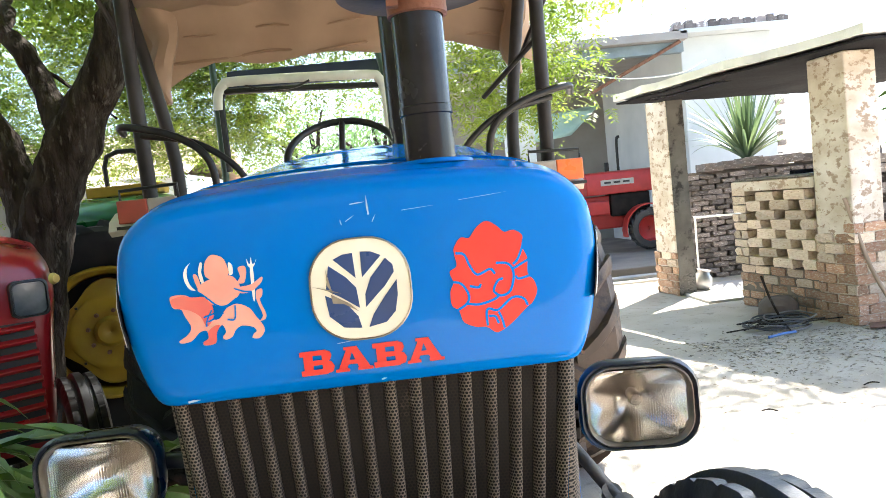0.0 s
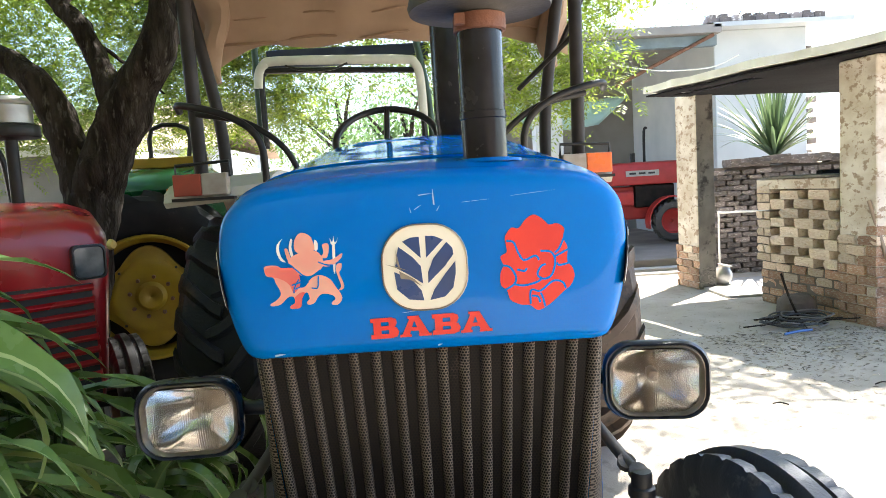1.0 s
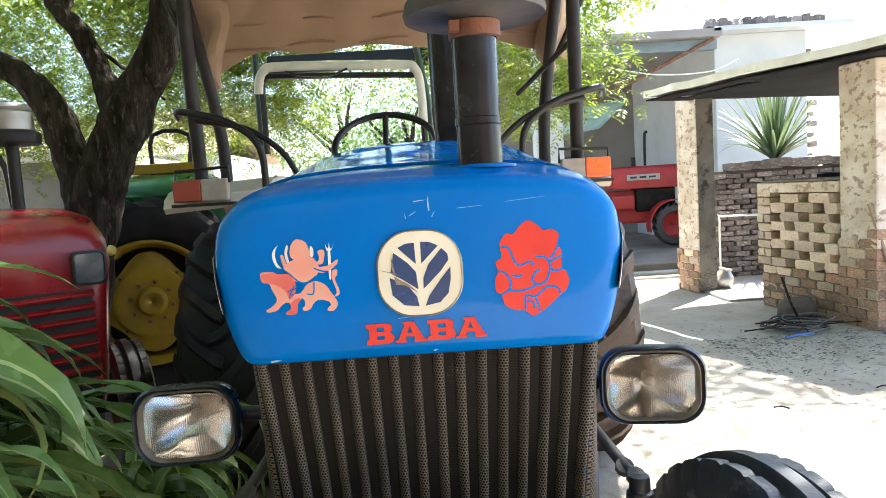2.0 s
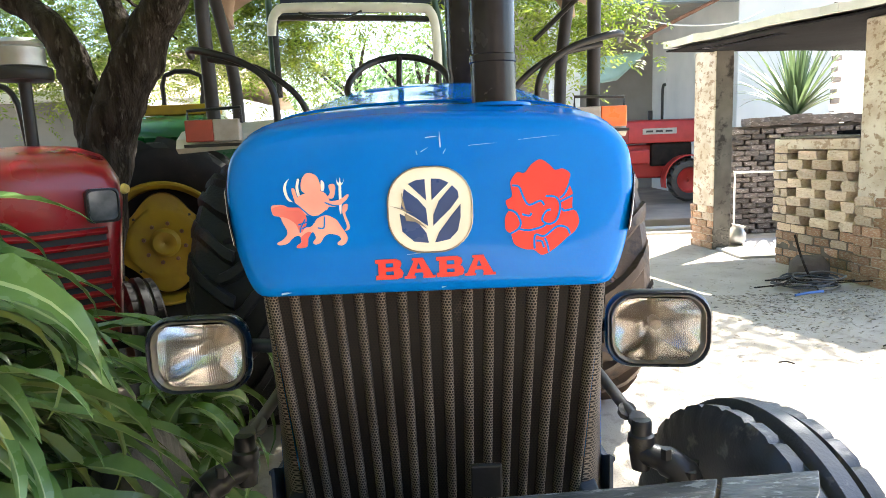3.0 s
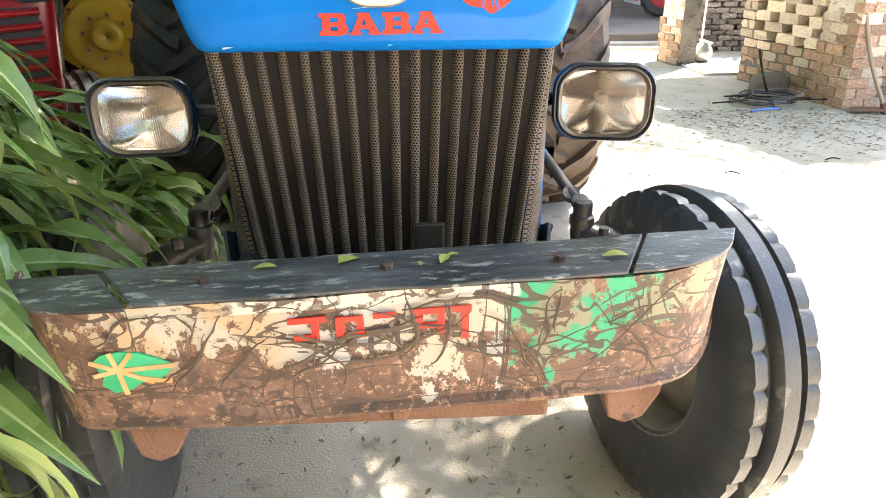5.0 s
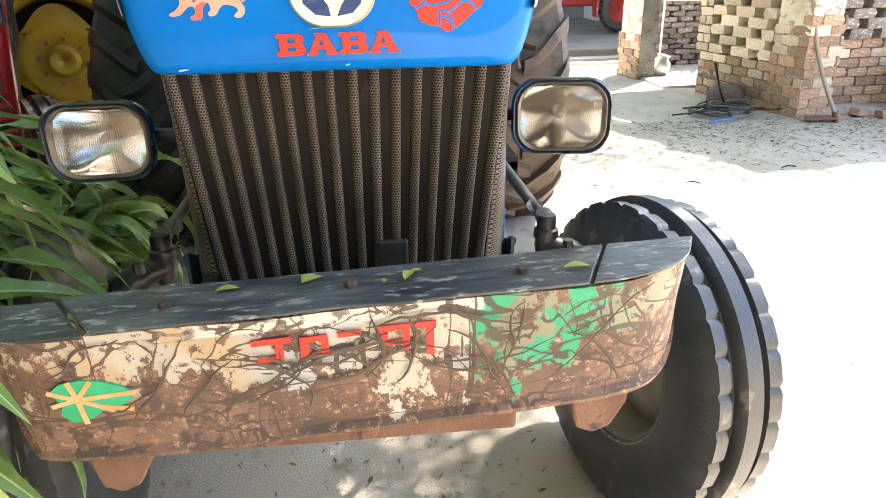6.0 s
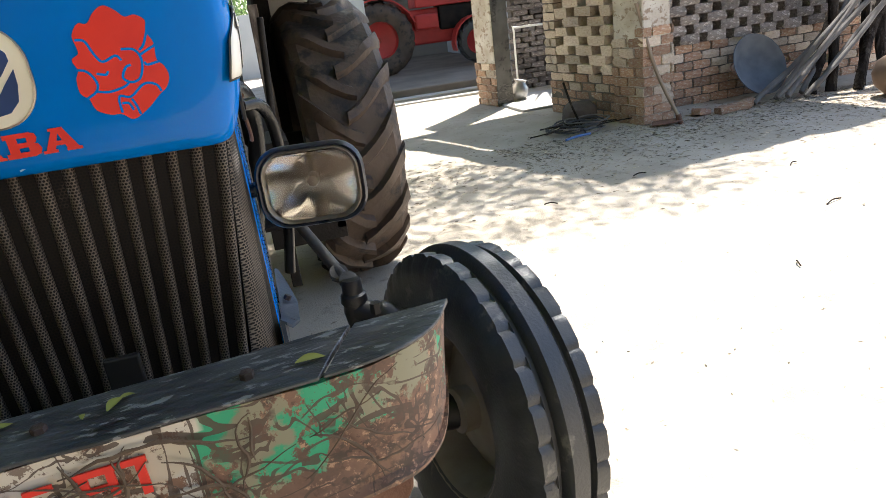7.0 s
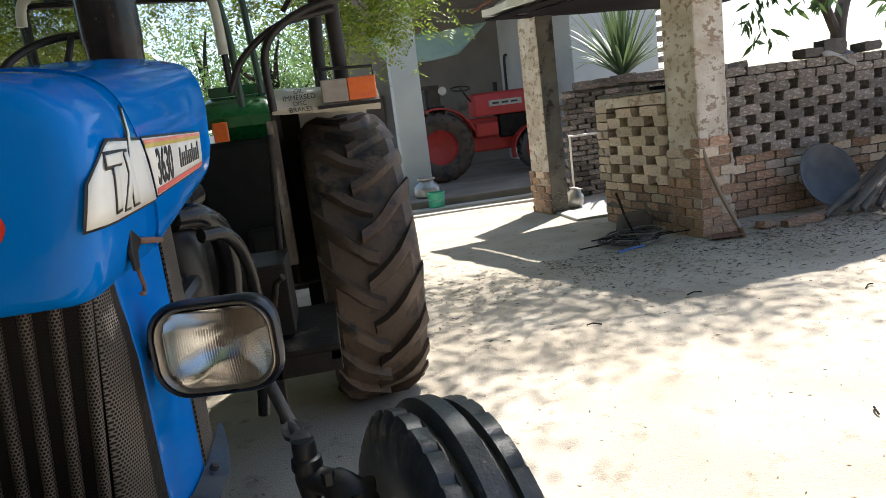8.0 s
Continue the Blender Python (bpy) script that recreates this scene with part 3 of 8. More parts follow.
# headlamps
def headlamp(c, turn):
    m = pose(*c, 0, 0, turn) @ FRONT
    lamp = None
    W, H = 0.200, 0.153

    def ring(k, z, dy=0.0):
        return [m @ Vector((x, y + dy, z)) for x, y in rrect(W * k, H * k, 0.052 * k, 6)]
    bm = B()
    loft(bm, [ring(0.45, -0.105), ring(0.72, -0.095), ring(0.95, -0.06), ring(1.07, -0.02), ring(1.11, 0.0), ring(1.105, 0.012), ring(1.06, 0.019), ring(1.005, 0.016), ring(0.985, 0.004)], caps=False)
    bm.faces.new([v for v in bm.verts][:len(rrect(1, 1, .1, 6))])
    lamp = part("headlamp", bm, M_NAVY, tractor, "navy-black rectangular headlamp with fluted glass", smooth=60)
    bm = B()
    loft(bm, [ring(1.000, 0.008), ring(0.990, 0.017), ring(0.965, 0.019), ring(0.925, 0.013), ring(0.905, 0.008), ring(0.895, -0.002)], caps=False)
    part("bezel", bm, M_CHROME, lamp, "dull chrome bezel", smooth=60)
    # bowl reflector
    bm = B()
    rows = []
    for k, z, f in ((0.925, 0.0, 0.0), (0.88, -0.012, 0.10), (0.80, -0.026, 0.35), (0.70, -0.040, 0.65), (0.58, -0.052, 0.90), (0.44, -0.062, 1.0), (0.28, -0.069, 1.0), (0.10, -0.073, 1.0)):
        rows.append([m @ Vector((x * (1 - f) + f * 0.088 * k * math.cos(a), y * (1 - f) + f * 0.088 * k * math.sin(a), z)) for (x, y), a in ((p, math.atan2(p[1] / H, p[0] / W)) for p in rrect(W * k, H * k, 0.052 * k, 6))])
    loft(bm, rows, caps=False)
    part("reflector", bm, M_MIRROR, lamp, smooth=True)
    bm = B()
    lathe(bm, [(0.012, -0.07), (0.014, -0.03), (0.011, -0.022), (0.001, -0.02)], m, 16)
    part("bulb", bm, M_CHROME, lamp, smooth=True)
    # fluted lens
    bm = B()
    nx, nz = 160, 9
    grid = []
    for j in range(nz + 1):
        v = (j / nz - 0.5) * H * 0.925
        row = []
        for i in range(nx + 1):
            u = (i / nx - 0.5) * W * 0.925
            r = 0.048
            ax, ay = abs(u) - (W * 0.4625 - r), abs(v) - (H * 0.4625 - r)
            if ax > 0 and ay > 0 and math.hypot(ax, ay) > r:
                k = r / math.hypot(ax, ay)
                uu, vv = math.copysign(W * 0.4625 - r + ax * k, u), math.copysign(H * 0.4625 - r + ay * k, v)
            else:
                uu, vv = u, v
            bulge = 0.014 * (1 - (u / (W * 0.47)) ** 2) * (1 - (v / (H * 0.47)) ** 2)
            flute = 0.00022 * math.cos(i * math.pi / 2) * (1.0 + 0.5 * math.sin(u * 40)) * (1 if v < 0.045 else 0.5)
            row.append(bm.verts.new(m @ Vector((uu, vv, 0.008 + bulge + flute))))
        grid.append(row)
    for a, b in zip(grid, grid[1:]):
        for i in range(nx):
            bm.faces.new((a[i], a[i + 1], b[i + 1], b[i]))
    ob = part("lens", bm, M_LENS, lamp, "clear glass with upright flutes", smooth=True)
    md = ob.modifiers.new("thickness", "SOLIDIFY")
    md.thickness = 0.003
    ob.visible_shadow = False
    s = -1 if c[0] < 0 else 1
    bm = B()
    tube(bm, [Vector(c) + Vector((-s * 0.085, 0.05, 0.0)), Vector((s * 0.33, c[1] + 0.05, c[2] - 0.005))], 0.016, 12)
    part("lamp_bracket", bm, M_NAVY, lamp, smooth=True)
    return lamp


headlamp((0.476, 0.125, 1.154), -9)
headlamp((-0.513, 0.125, 1.137), 2)

# stickers and badge on the face
FY = -0.057


def on_face(x, z, spin=0.0, lift=0.0):
    return Matrix.Translation((0.02 + (x - 0.02) * 1.0176, FY - lift, 1.59 + (z - 1.59) * 1.0176)) @ FRONT @ pose(0, 0, 0, 0, 0, spin) @ Matrix.Diagonal((1.0176, 1.0176, 1, 1))


# four slab letters, each a part
def slab(strokes, x, z, w, h):
    bm = B()
    m = on_face(x, z, 0.6, 0.0005)
    for i, q in enumerate(strokes):
        d = 0.0010 + 0.00012 * i
        plate(bm, [(a * w, b * h) for a, b in q], m, d)
    for v in bm.verts:
        v.co.y += face_y(v.co.x, v.co.z)
    part("letter", bm, M_RED, tractor, "red slab letter")


def bar(x0, x1, y0, y1):
    return ((x0, y0), (x1, y0), (x1, y1), (x0, y1))


LB = (bar(-0.5, 0.30, 0.30, 0.5), bar(-0.5, 0.30, -0.5, -0.28), bar(-0.40, -0.12, -0.5, 0.5), bar(-0.3, 0.30, -0.10, 0.10),
      ((0.22, 0.5), (0.42, 0.42), (0.46, 0.25), (0.40, 0.06), (0.22, 0.0), (0.16, 0.1), (0.16, 0.4)), ((0.22, 0.08), (0.44, 0.0), (0.52, -0.2), (0.46, -0.42), (0.22, -0.5), (0.16, -0.3), (0.16, 0.0)))
LA = (((-0.52, -0.5), (-0.24, -0.5), (0.04, 0.5), (-0.14, 0.5)), ((0.18, -0.5), (0.54, -0.5), (0.14, 0.5), (-0.08, 0.5)), bar(-0.24, 0.24, -0.22, -0.04), bar(-0.56, -0.14, -0.5, -0.38), bar(0.12, 0.58, -0.5, -0.38), bar(-0.26, 0.16, 0.38, 0.5))
for ch, x in ((LB, -0.079), (LA, -0.024), (LB, 0.032), (LA, 0.086)):
    slab(ch, x, 1.3435 + 0.01 * x, 0.050, 0.038)
bm = B()
plate(bm, rrect(0.150, 0.152, 0.062, 8), on_face(0, 1.449, 0, 0.0), 0.004)
badge = part("badge", bm, M_IVORY, tractor, "cracked ivory badge with a navy leaf", smooth=40, bevel=0.0015)
bm = B()
loft(bm, [[on_face(0, 1.449) @ Vector((x, y, z)) for x, y in rrect(0.154 * k, 0.156 * k, 0.064 * k, 8)] for k, z in ((1.0, 0.0), (1.0, 0.005), (0.975, 0.006), (0.965, 0.003))], caps=False)
part("badge_rim", bm, M_CHROME, badge, smooth=40)
# the navy fields between the veins
FIELDS = (((185, 140), (225, 120), (268, 115), (278, 222)), ((300, 111), (345, 112), (388, 130), (305, 220)), ((165, 165), (235, 215), (278, 262), (290, 350), (215, 302), (150, 268)),
          ((145, 290), (240, 335), (282, 385), (295, 435), (220, 430), (160, 380)), ((405, 142), (435, 170), (440, 202), (400, 260), (315, 348), (315, 290), (340, 222)), ((450, 235), (452, 300), (440, 370), (400, 415), (325, 433), (345, 380), (400, 300)))
for quad in FIELDS:
    pts = [Matrix.Rotation(radians(-3.2), 2) @ Vector(((px - 298) / 2800, (268 - pz) / 2800)) for px, pz in quad]
    bm = B()
    plate(bm, [(p.x, p.y) for p in pts], on_face(0, 1.449, 0, 0.004), 0.0012)
    part("badge_field", bm, M_NAVYBADGE, badge, bevel=0.003)


M_CRACK = mat("grimy crack", (0.30, 0.25, 0.18), (0.20, 0.16, 0.11), 0.7, 0, 30, 100, 0.2)
for pts in (((-0.072, 0.010), (-0.050, 0.004), (-0.030, -0.004), (-0.048, 0.001)), ((-0.050, 0.034), (-0.046, 0.012), (-0.042, -0.006), (-0.050, 0.010)), ((-0.046, -0.004), (-0.020, -0.020), (-0.006, -0.034), (-0.028, -0.020), (-0.044, -0.018))):
    bm = B()
    plate(bm, pts, on_face(0, 1.449, 0, 0.0052), 0.0009)
    part("crack", bm, M_CRACK, badge)
M_SCUFFGLINT = mat("pale scuff and painted glint", (0.45, 0.55, 0.68), (0.30, 0.42, 0.60), 0.6, 0, 30, 100, 0.1)
# scuffs, and two long hairlines at x 0.10 and 0.20 that paint a reflection
for x, z, L, w, a_ in ((0.022, 1.574, 0.030, 0.0030, 92), (0.008, 1.578, 0.024, 0.0020, 4), (-0.006, 1.556, 0.016, 0.0016, 30), (-0.02, 1.552, 0.010, 0.0016, 100), (0.03, 1.553, 0.012, 0.0014, 60), (0.10, 1.562, 0.055, 0.0008, 3), (0.20, 1.570, 0.08, 0.0007, 4), (0.02, 1.306, 0.009, 0.003, 10), (-0.27, 1.304, 0.02, 0.004, 6), (-0.02, 1.371, 0.05, 0.001, 5), (0.012, 1.330, 0.012, 0.0015, 30)):
    bm = B()
    plate(bm, ((-L / 2, -w / 2), (0, -w / 2.6), (L / 2, 0), (0, w / 2), (-L / 2, w / 3)), on_face(x, z, a_, 0.0002), 0.0004)
    for v in bm.verts:
        v.co.y += face_y(v.co.x, v.co.z)
    part("scuff_glint", bm, M_SCUFFGLINT, tractor)


def blob(pts, x, z, s, material, name, label="", lift=0.001):
    """A rounded flat sticker piece through a few outline points."""
    p = [Vector((a, b, 0)) for a, b in pts]
    ring = []
    k = len(p)
    for i in range(k):
        a, b, c, d = (p[(i + j - 1) % k] for j in range(4))
        for t in (0, 0.25, 0.5, 0.75):
            q = 0.5 * (2 * b + (c - a) * t + (2 * a - 5 * b + 4 * c - d) * t * t + (3 * b - a - 3 * c + d) * t ** 3)
            ring.append((q.x * (s[0] if isinstance(s, tuple) else s), q.y * (s[1] if isinstance(s, tuple) else s)))
    bm = B()
    plate(bm, ring, on_face(x, z, 0, lift), 0.0006)
    for v in bm.verts:
        v.co.y += face_y(v.co.x, v.co.z)
    return part(name, bm, material, tractor, label)


# plain red and pink sticker shapes, cut into rounded pieces
GX, GZ, GS = 0.198, 1.449, 0.082
blob(((-0.72, 0.56), (-0.56, 0.74), (-0.38, 0.72), (-0.20, 0.90), (0.02, 1.0), (0.24, 0.88), (0.38, 0.76), (0.58, 0.78), (0.76, 0.66), (0.72, 0.46), (0.82, 0.24), (0.80, -0.06), (0.92, -0.20), (0.97, -0.40), (0.86, -0.60), (0.68, -0.72), (0.42, -0.92), (0.18, -1.06), (0.0, -1.10), (-0.18, -0.98), (-0.40, -0.96), (-0.66, -0.84), (-0.74, -0.62), (-0.88, -0.50), (-0.88, -0.24), (-0.80, -0.08), (-0.86, 0.12), (-0.70, 0.22), (-0.72, 0.42)),
     GX, GZ, (GS * 0.88, GS), M_RED, "red_sticker", "plain rounded red sticker with thin cut lines")
for pts in (((-0.70, 0.46), (-0.52, 0.42), (-0.42, 0.20), (-0.28, 0.02), (0.0, 0.10), (0.10, 0.0)), ((0.14, 0.20), (0.40, 0.16), (0.50, -0.04), (0.40, -0.34), (0.20, -0.42), (0.04, -0.32), (0.14, -0.14), (0.26, -0.10)),
            ((0.50, 0.14), (0.62, 0.24), (0.76, 0.50)), ((0.50, 0.06), (0.64, 0.12), (0.84, 0.20)), ((0.54, -0.08), (0.60, -0.14), (0.86, -0.10)), ((-0.88, -0.06), (-0.64, -0.12), (-0.50, -0.34), (-0.56, -0.50), (-0.80, -0.62)),
            ((-0.56, -0.50), (-0.30, -0.54), (0.02, -0.48), (0.16, -0.40)), ((-0.16, -0.96), (-0.16, -0.72), (-0.10, -0.64), (0.10, -0.68), (0.42, -0.48), (0.66, -0.52), (0.74, -0.66)), ((0.10, -0.72), (0.16, -0.86), (0.20, -1.04)), ((-0.12, -0.78), (0.02, -0.80), (0.08, -0.94)), ((-0.46, -0.18), (-0.28, -0.22), (-0.22, -0.16))):
    bm = B()
    line = bend([(a_ * GS * 0.88, b_ * GS, 0) for a_, b_ in pts], 4)
    rows = []
    for i, p in enumerate(line):
        d = (line[min(i + 1, len(line) - 1)] - line[max(i - 1, 0)]).normalized()
        q = Vector((-d.y, d.x, 0)) * 0.0019
        rows.append([on_face(GX, GZ, 0, 0.0017) @ w_ for w_ in (p + q, p - q)])
    loft(bm, rows, caps=False, closed=False)
    for v in bm.verts:
        v.co.y += face_y(v.co.x, v.co.z)
    part("cut_line", bm, M_BLUE, tractor)
DX, DZ, DS = -0.216, 1.452, 0.078
M_SALMON = mat("faded salmon sticker", (0.74, 0.36, 0.27), (0.72, 0.29, 0.22), 0.5, 0, 12, 100, 0.02)
M_PINKRED = mat("faded red sticker", (0.68, 0.10, 0.085), (0.70, 0.16, 0.12), 0.5, 0, 12, 100, 0.02)
LION = ((55, 235), (70, 221), (120, 222), (150, 240), (185, 285), (205, 330), (260, 345), (300, 300), (350, 285), (400, 310), (425, 350), (450, 390), (455, 420), (430, 448), (400, 445), (403, 430), (420, 415), (405, 395),
        (360, 385), (330, 400), (310, 430), (280, 440), (268, 426), (285, 405), (272, 372), (245, 400), (235, 450), (185, 456), (180, 441), (205, 425), (200, 392), (170, 395), (130, 430), (85, 437), (75, 425), (110, 405), (135, 370), (112, 315), (100, 285), (65, 275))
for pts, c, up in ((LION, M_SALMON, 0.001),
                   (((60, 240), (110, 226), (155, 236), (222, 242), (240, 285), (238, 335), (205, 372), (182, 325), (135, 292), (72, 274)), M_PINKRED, 0.0018),
                   (((240, 372), (262, 374), (245, 404), (235, 450), (186, 455), (182, 441), (206, 425), (208, 396)), M_PINKRED, 0.0018),
                   (((185, 200), (240, 165), (330, 155), (365, 190), (370, 230), (340, 268), (290, 286), (240, 276), (215, 240)), M_SALMON, 0.0026),
                   (((228, 150), (230, 92), (262, 57), (308, 72), (325, 110), (328, 150), (280, 172)), M_SALMON, 0.0034),
                   (((165, 82), (136, 110), (129, 150), (146, 195), (178, 213), (153, 180), (144, 140), (150, 105)), M_WHITE, 0.001), (((208, 86), (195, 130), (204, 180), (216, 178), (209, 130), (217, 95)), M_WHITE, 0.001),
                   (((332, 98), (330, 150), (345, 150), (348, 115)), M_WHITE, 0.0016), (((424, 128), (421, 266), (431, 266), (437, 128)), M_WHITE, 0.0016), (((414, 92), (416, 120), (430, 132), (446, 120), (456, 92), (447, 112), (436, 113), (434, 84), (427, 112), (420, 110)), M_WHITE, 0.0024),
                   (((370, 126), (400, 121), (405, 150), (390, 195), (360, 190), (376, 165)), M_SALMON, 0.001), (((352, 215), (420, 205), (470, 176), (466, 200), (420, 235), (372, 240)), M_SALMON, 0.0018),
                   (((440, 235), (465, 230), (462, 260), (450, 280), (470, 340), (465, 365), (440, 372), (455, 350), (445, 310), (435, 270)), M_SALMON, 0.0008), (((172, 140), (188, 140), (200, 190), (184, 195)), M_SALMON, 0.0016)):
    blob([((px - 262) / 231, (268 - pz) / 231) for px, pz in pts], DX, DZ, DS, c, "pink_sticker", "faded pink sticker in plain rounded pieces", up)
for pts in (((232, 256), (262, 282), (300, 290), (352, 258)), ((150, 205), (190, 218), (232, 256)), ((345, 215), (385, 232), (420, 236)), ((196, 330), (240, 318), (272, 304)), ((214, 352), (246, 338), (286, 318)), ((300, 350), (332, 350), (340, 290)), ((236, 300), (210, 345), (205, 372))):
    bm = B()
    line = bend([((px - 262) / 231 * DS, (268 - pz) / 231 * DS, 0) for px, pz in pts], 4)
    rows = []
    for i, p in enumerate(line):
        d = (line[min(i + 1, len(line) - 1)] - line[max(i - 1, 0)]).normalized()
        q = Vector((-d.y, d.x, 0)) * 0.0012
        rows.append([on_face(DX, DZ, 0, 0.0036) @ w_ for w_ in (p + q, p - q)])
    loft(bm, rows, caps=False, closed=False)
    for v in bm.verts:
        v.co.y += face_y(v.co.x, v.co.z)
    part("cut_line", bm, M_BLUE, tractor)

# side stickers (model plate) wrapped on the hood's flank: ivory panels with dark bars
def ring_x(ring, z):
    half = ring[:(len(ring) + 1) // 2]
    for a, b in zip(half, half[1:]):
        if a.z <= z <= b.z:
            return a.x + (b.x - a.x) * (z - a.z) / (b.z - a.z)
    return half[-5].x


def flank_x(y, z):
    if y < JOINT:
        s_ = 1.0 if y > 0.02 else 0.997 - 0.030 * ((0.02 - y) / 0.05) ** 1.7
        return ring_x(hood_ring(y, s_, 1.283, 1.634 + 0.07 * max(0, y)), z)
    f = (y - JOINT - 0.003) / 0.815
    return ring_x(hood_ring(y, 1.0, 1.293 + 0.10 * f, 1.660 + 0.11 * f ** 1.1, 0.354 - 0.003 * f, 0.390 - 0.006 * f, 0.298 - 0.03 * f), z)


def flank(sx, corners, lift, material, name, label="", n=8):
    """A four-cornered patch (y, z) laid on the hood's side."""
    bm = B()
    (y0, z0), (y1, z1), (y2, z2), (y3, z3) = corners
    rows = []
    for i in range(n + 1):
        u = i / n
        row = []
        for j in range(n + 1):
            v = j / n
            y = (y0 * (1 - u) + y1 * u) * (1 - v) + (y3 * (1 - u) + y2 * u) * v
            z = (z0 * (1 - u) + z1 * u) * (1 - v) + (z3 * (1 - u) + z2 * u) * v
            row.append(Vector((sx * (flank_x(y, z) + lift), y, z)))
        rows.append(row)
    loft(bm, rows, caps=False, closed=False)
    ob = part(name, bm, material, tractor, label, smooth=True)
    md = ob.modifiers.new("thickness", "SOLIDIFY")
    md.thickness, md.offset = 0.0012, 0
    return ob


def strip(sx, lefts, rights, lift, material, name, label="", n=8):
    """A patch on the hood's side between two edges, each a line of (y, z)."""
    bm = B()
    rows = []
    for (y0, z0), (y1, z1) in zip(lefts, rights):
        row = []
        for i in range(n + 1):
            y, z = y0 + (y1 - y0) * i / n, z0 + (z1 - z0) * i / n
            row.append(Vector((sx * (flank_x(y, z) + lift), y, z)))
        rows.append(row)
    loft(bm, rows, caps=False, closed=False)
    ob = part(name, bm, material, tractor, label, smooth=True)
    md = ob.modifiers.new("thickness", "SOLIDIFY")
    md.thickness, md.offset = 0.0008, 0


def joint_y(z):
    return JOINT - 0.55 * (z - 1.40)


def outlined(sx, q, rim=0.0042):
    """One stroke of an outlined letter: a black patch with an ivory one inset on it."""
    flank(sx, q, 0.0052, M_INK, "letter_outline", n=4)
    a, b, c, d = [Vector((y, z)) for y, z in q]
    inner = []
    for p, side, along in ((a, b, d), (b, a, c), (c, d, b), (d, c, a)):
        w, h = side - p, along - p
        inner.append(p + w * min(0.34, rim / w.length) + h * min(0.3, rim * 1.3 / h.length))
    flank(sx, [(p.x, p.y) for p in inner], 0.0066, M_WHITE, "letter_fill", n=4)


ZS = (1.393, 1.425, 1.455, 1.490, 1.505, 1.511)
LEFT = (-0.045, -0.040, -0.034, 0.004, 0.028, 0.050)
for sx in (-1, 1):
    strip(sx, [(y - 0.005, z + (-0.004, 0, 0, 0, 0.003, 0.005)[i]) for i, (y, z) in enumerate(zip(LEFT, ZS))], [(joint_y(z) - 0.006, z + (0.006, 0.004, 0, 0, 0.003, 0.005)[i]) for i, z in enumerate(ZS)], 0.0030, M_INK, "sticker_outline")
    strip(sx, list(zip(LEFT, ZS)), [(joint_y(z) - 0.008, z + (0.010, 0.004, 0, 0, 0, 0)[i]) for i, z in enumerate(ZS)], 0.0042, M_WHITE, "side_sticker", "ivory model sticker with outlined black letters")
    fore = [(joint_y(z) + 0.010, z) for z in (1.408, 1.440, 1.475, 1.514)]
    rear = [(0.905, z) for z in (1.437, 1.465, 1.495, 1.526)]
    strip(sx, [(y, z + d) for (y, z), d in zip(fore, (-0.004, 0, 0, 0.004))], [(y + 0.004, z + d) for (y, z), d in zip(rear, (-0.004, 0, 0, 0.004))], 0.0030, M_INK, "sticker_outline")
    strip(sx, fore, rear, 0.0042, M_WHITE, "side_sticker")
    f0, r0 = joint_y(1.41) + 0.012, 0.902
    flank(sx, ((f0, 1.410), (r0, 1.439), (r0, 1.449), (f0, 1.420)), 0.0052, M_PINKRED, "sticker_stripe")
    f1 = joint_y(1.51) + 0.012
    flank(sx, ((f1, 1.504), (r0, 1.518), (r0, 1.524), (f1, 1.511)), 0.0052, M_PINK, "sticker_stripe")
    flank(sx, ((f1, 1.496), (r0, 1.511), (r0, 1.518), (f1, 1.504)), 0.0052, M_YSTRIPE, "sticker_stripe")
    outlined(sx, ((0.034, 1.404), (0.066, 1.406), (0.066, 1.480), (0.036, 1.478)))
    outlined(sx, ((0.010, 1.470), (0.086, 1.474), (0.110, 1.499), (0.012, 1.497)))
    outlined(sx, ((0.134, 1.404), (0.174, 1.406), (0.130, 1.499), (0.104, 1.498)))
    outlined(sx, ((0.078, 1.403), (0.114, 1.403), (0.199, 1.570), (0.190, 1.570)))
    for k in range(10):
        y = 0.572 + 0.0285 * k
        z = 1.447 + 0.0012 * k
        flank(sx, ((y, z), (y + 0.017, z + 0.001), (y + 0.017, z + (0.045 if k in (0, 3, 6, 9) else 0.032)), (y, z + (0.044 if k in (0, 3, 6, 9) else 0.031))), 0.0052, M_INK, "sticker_bar", n=2)
    ob = letters("model_number", "3630", 0.094, Matrix(((0, 0, sx, 0), (sx, 0, 0, 0.405), (0, 1, 0, 1.458), (0, 0, 0, 1))) @ pose(0, 0, 0, 0, 0, 2 * sx) @ Matrix.Diagonal((0.86, 1, 1, 1)), M_INK, tractor, 0.0006, heavy=0.0018)
    for v in ob.data.vertices:
        v.co.x = sx * (flank_x(v.co.y, v.co.z) + 0.0052) + v.co.x

# front bumper: a bent box of plate iron with a bolted top plate
def bump_z(x):
    return 0.9585 + 0.033 * x


PLAN = [(-0.668, -0.200), (-0.652, -0.240), (-0.605, -0.305), (-0.552, -0.350), (-0.40, -0.366), (-0.19, -0.364), (0.0, -0.359), (0.235, -0.356), (0.40, -0.352), (0.51, -0.337), (0.575, -0.305), (0.618, -0.260), (0.645, -0.200)]


def bump_low(x):
    """How far the plate hangs down; its ends are cut away at the corner."""
    return (0.238 - 0.014 * max(0.0, x)) * (1 - 0.45 * max(0.0, (x - 0.54) / 0.105) ** 3) * (1 - 0.30 * max(0.0, (-x - 0.56) / 0.108) ** 2)


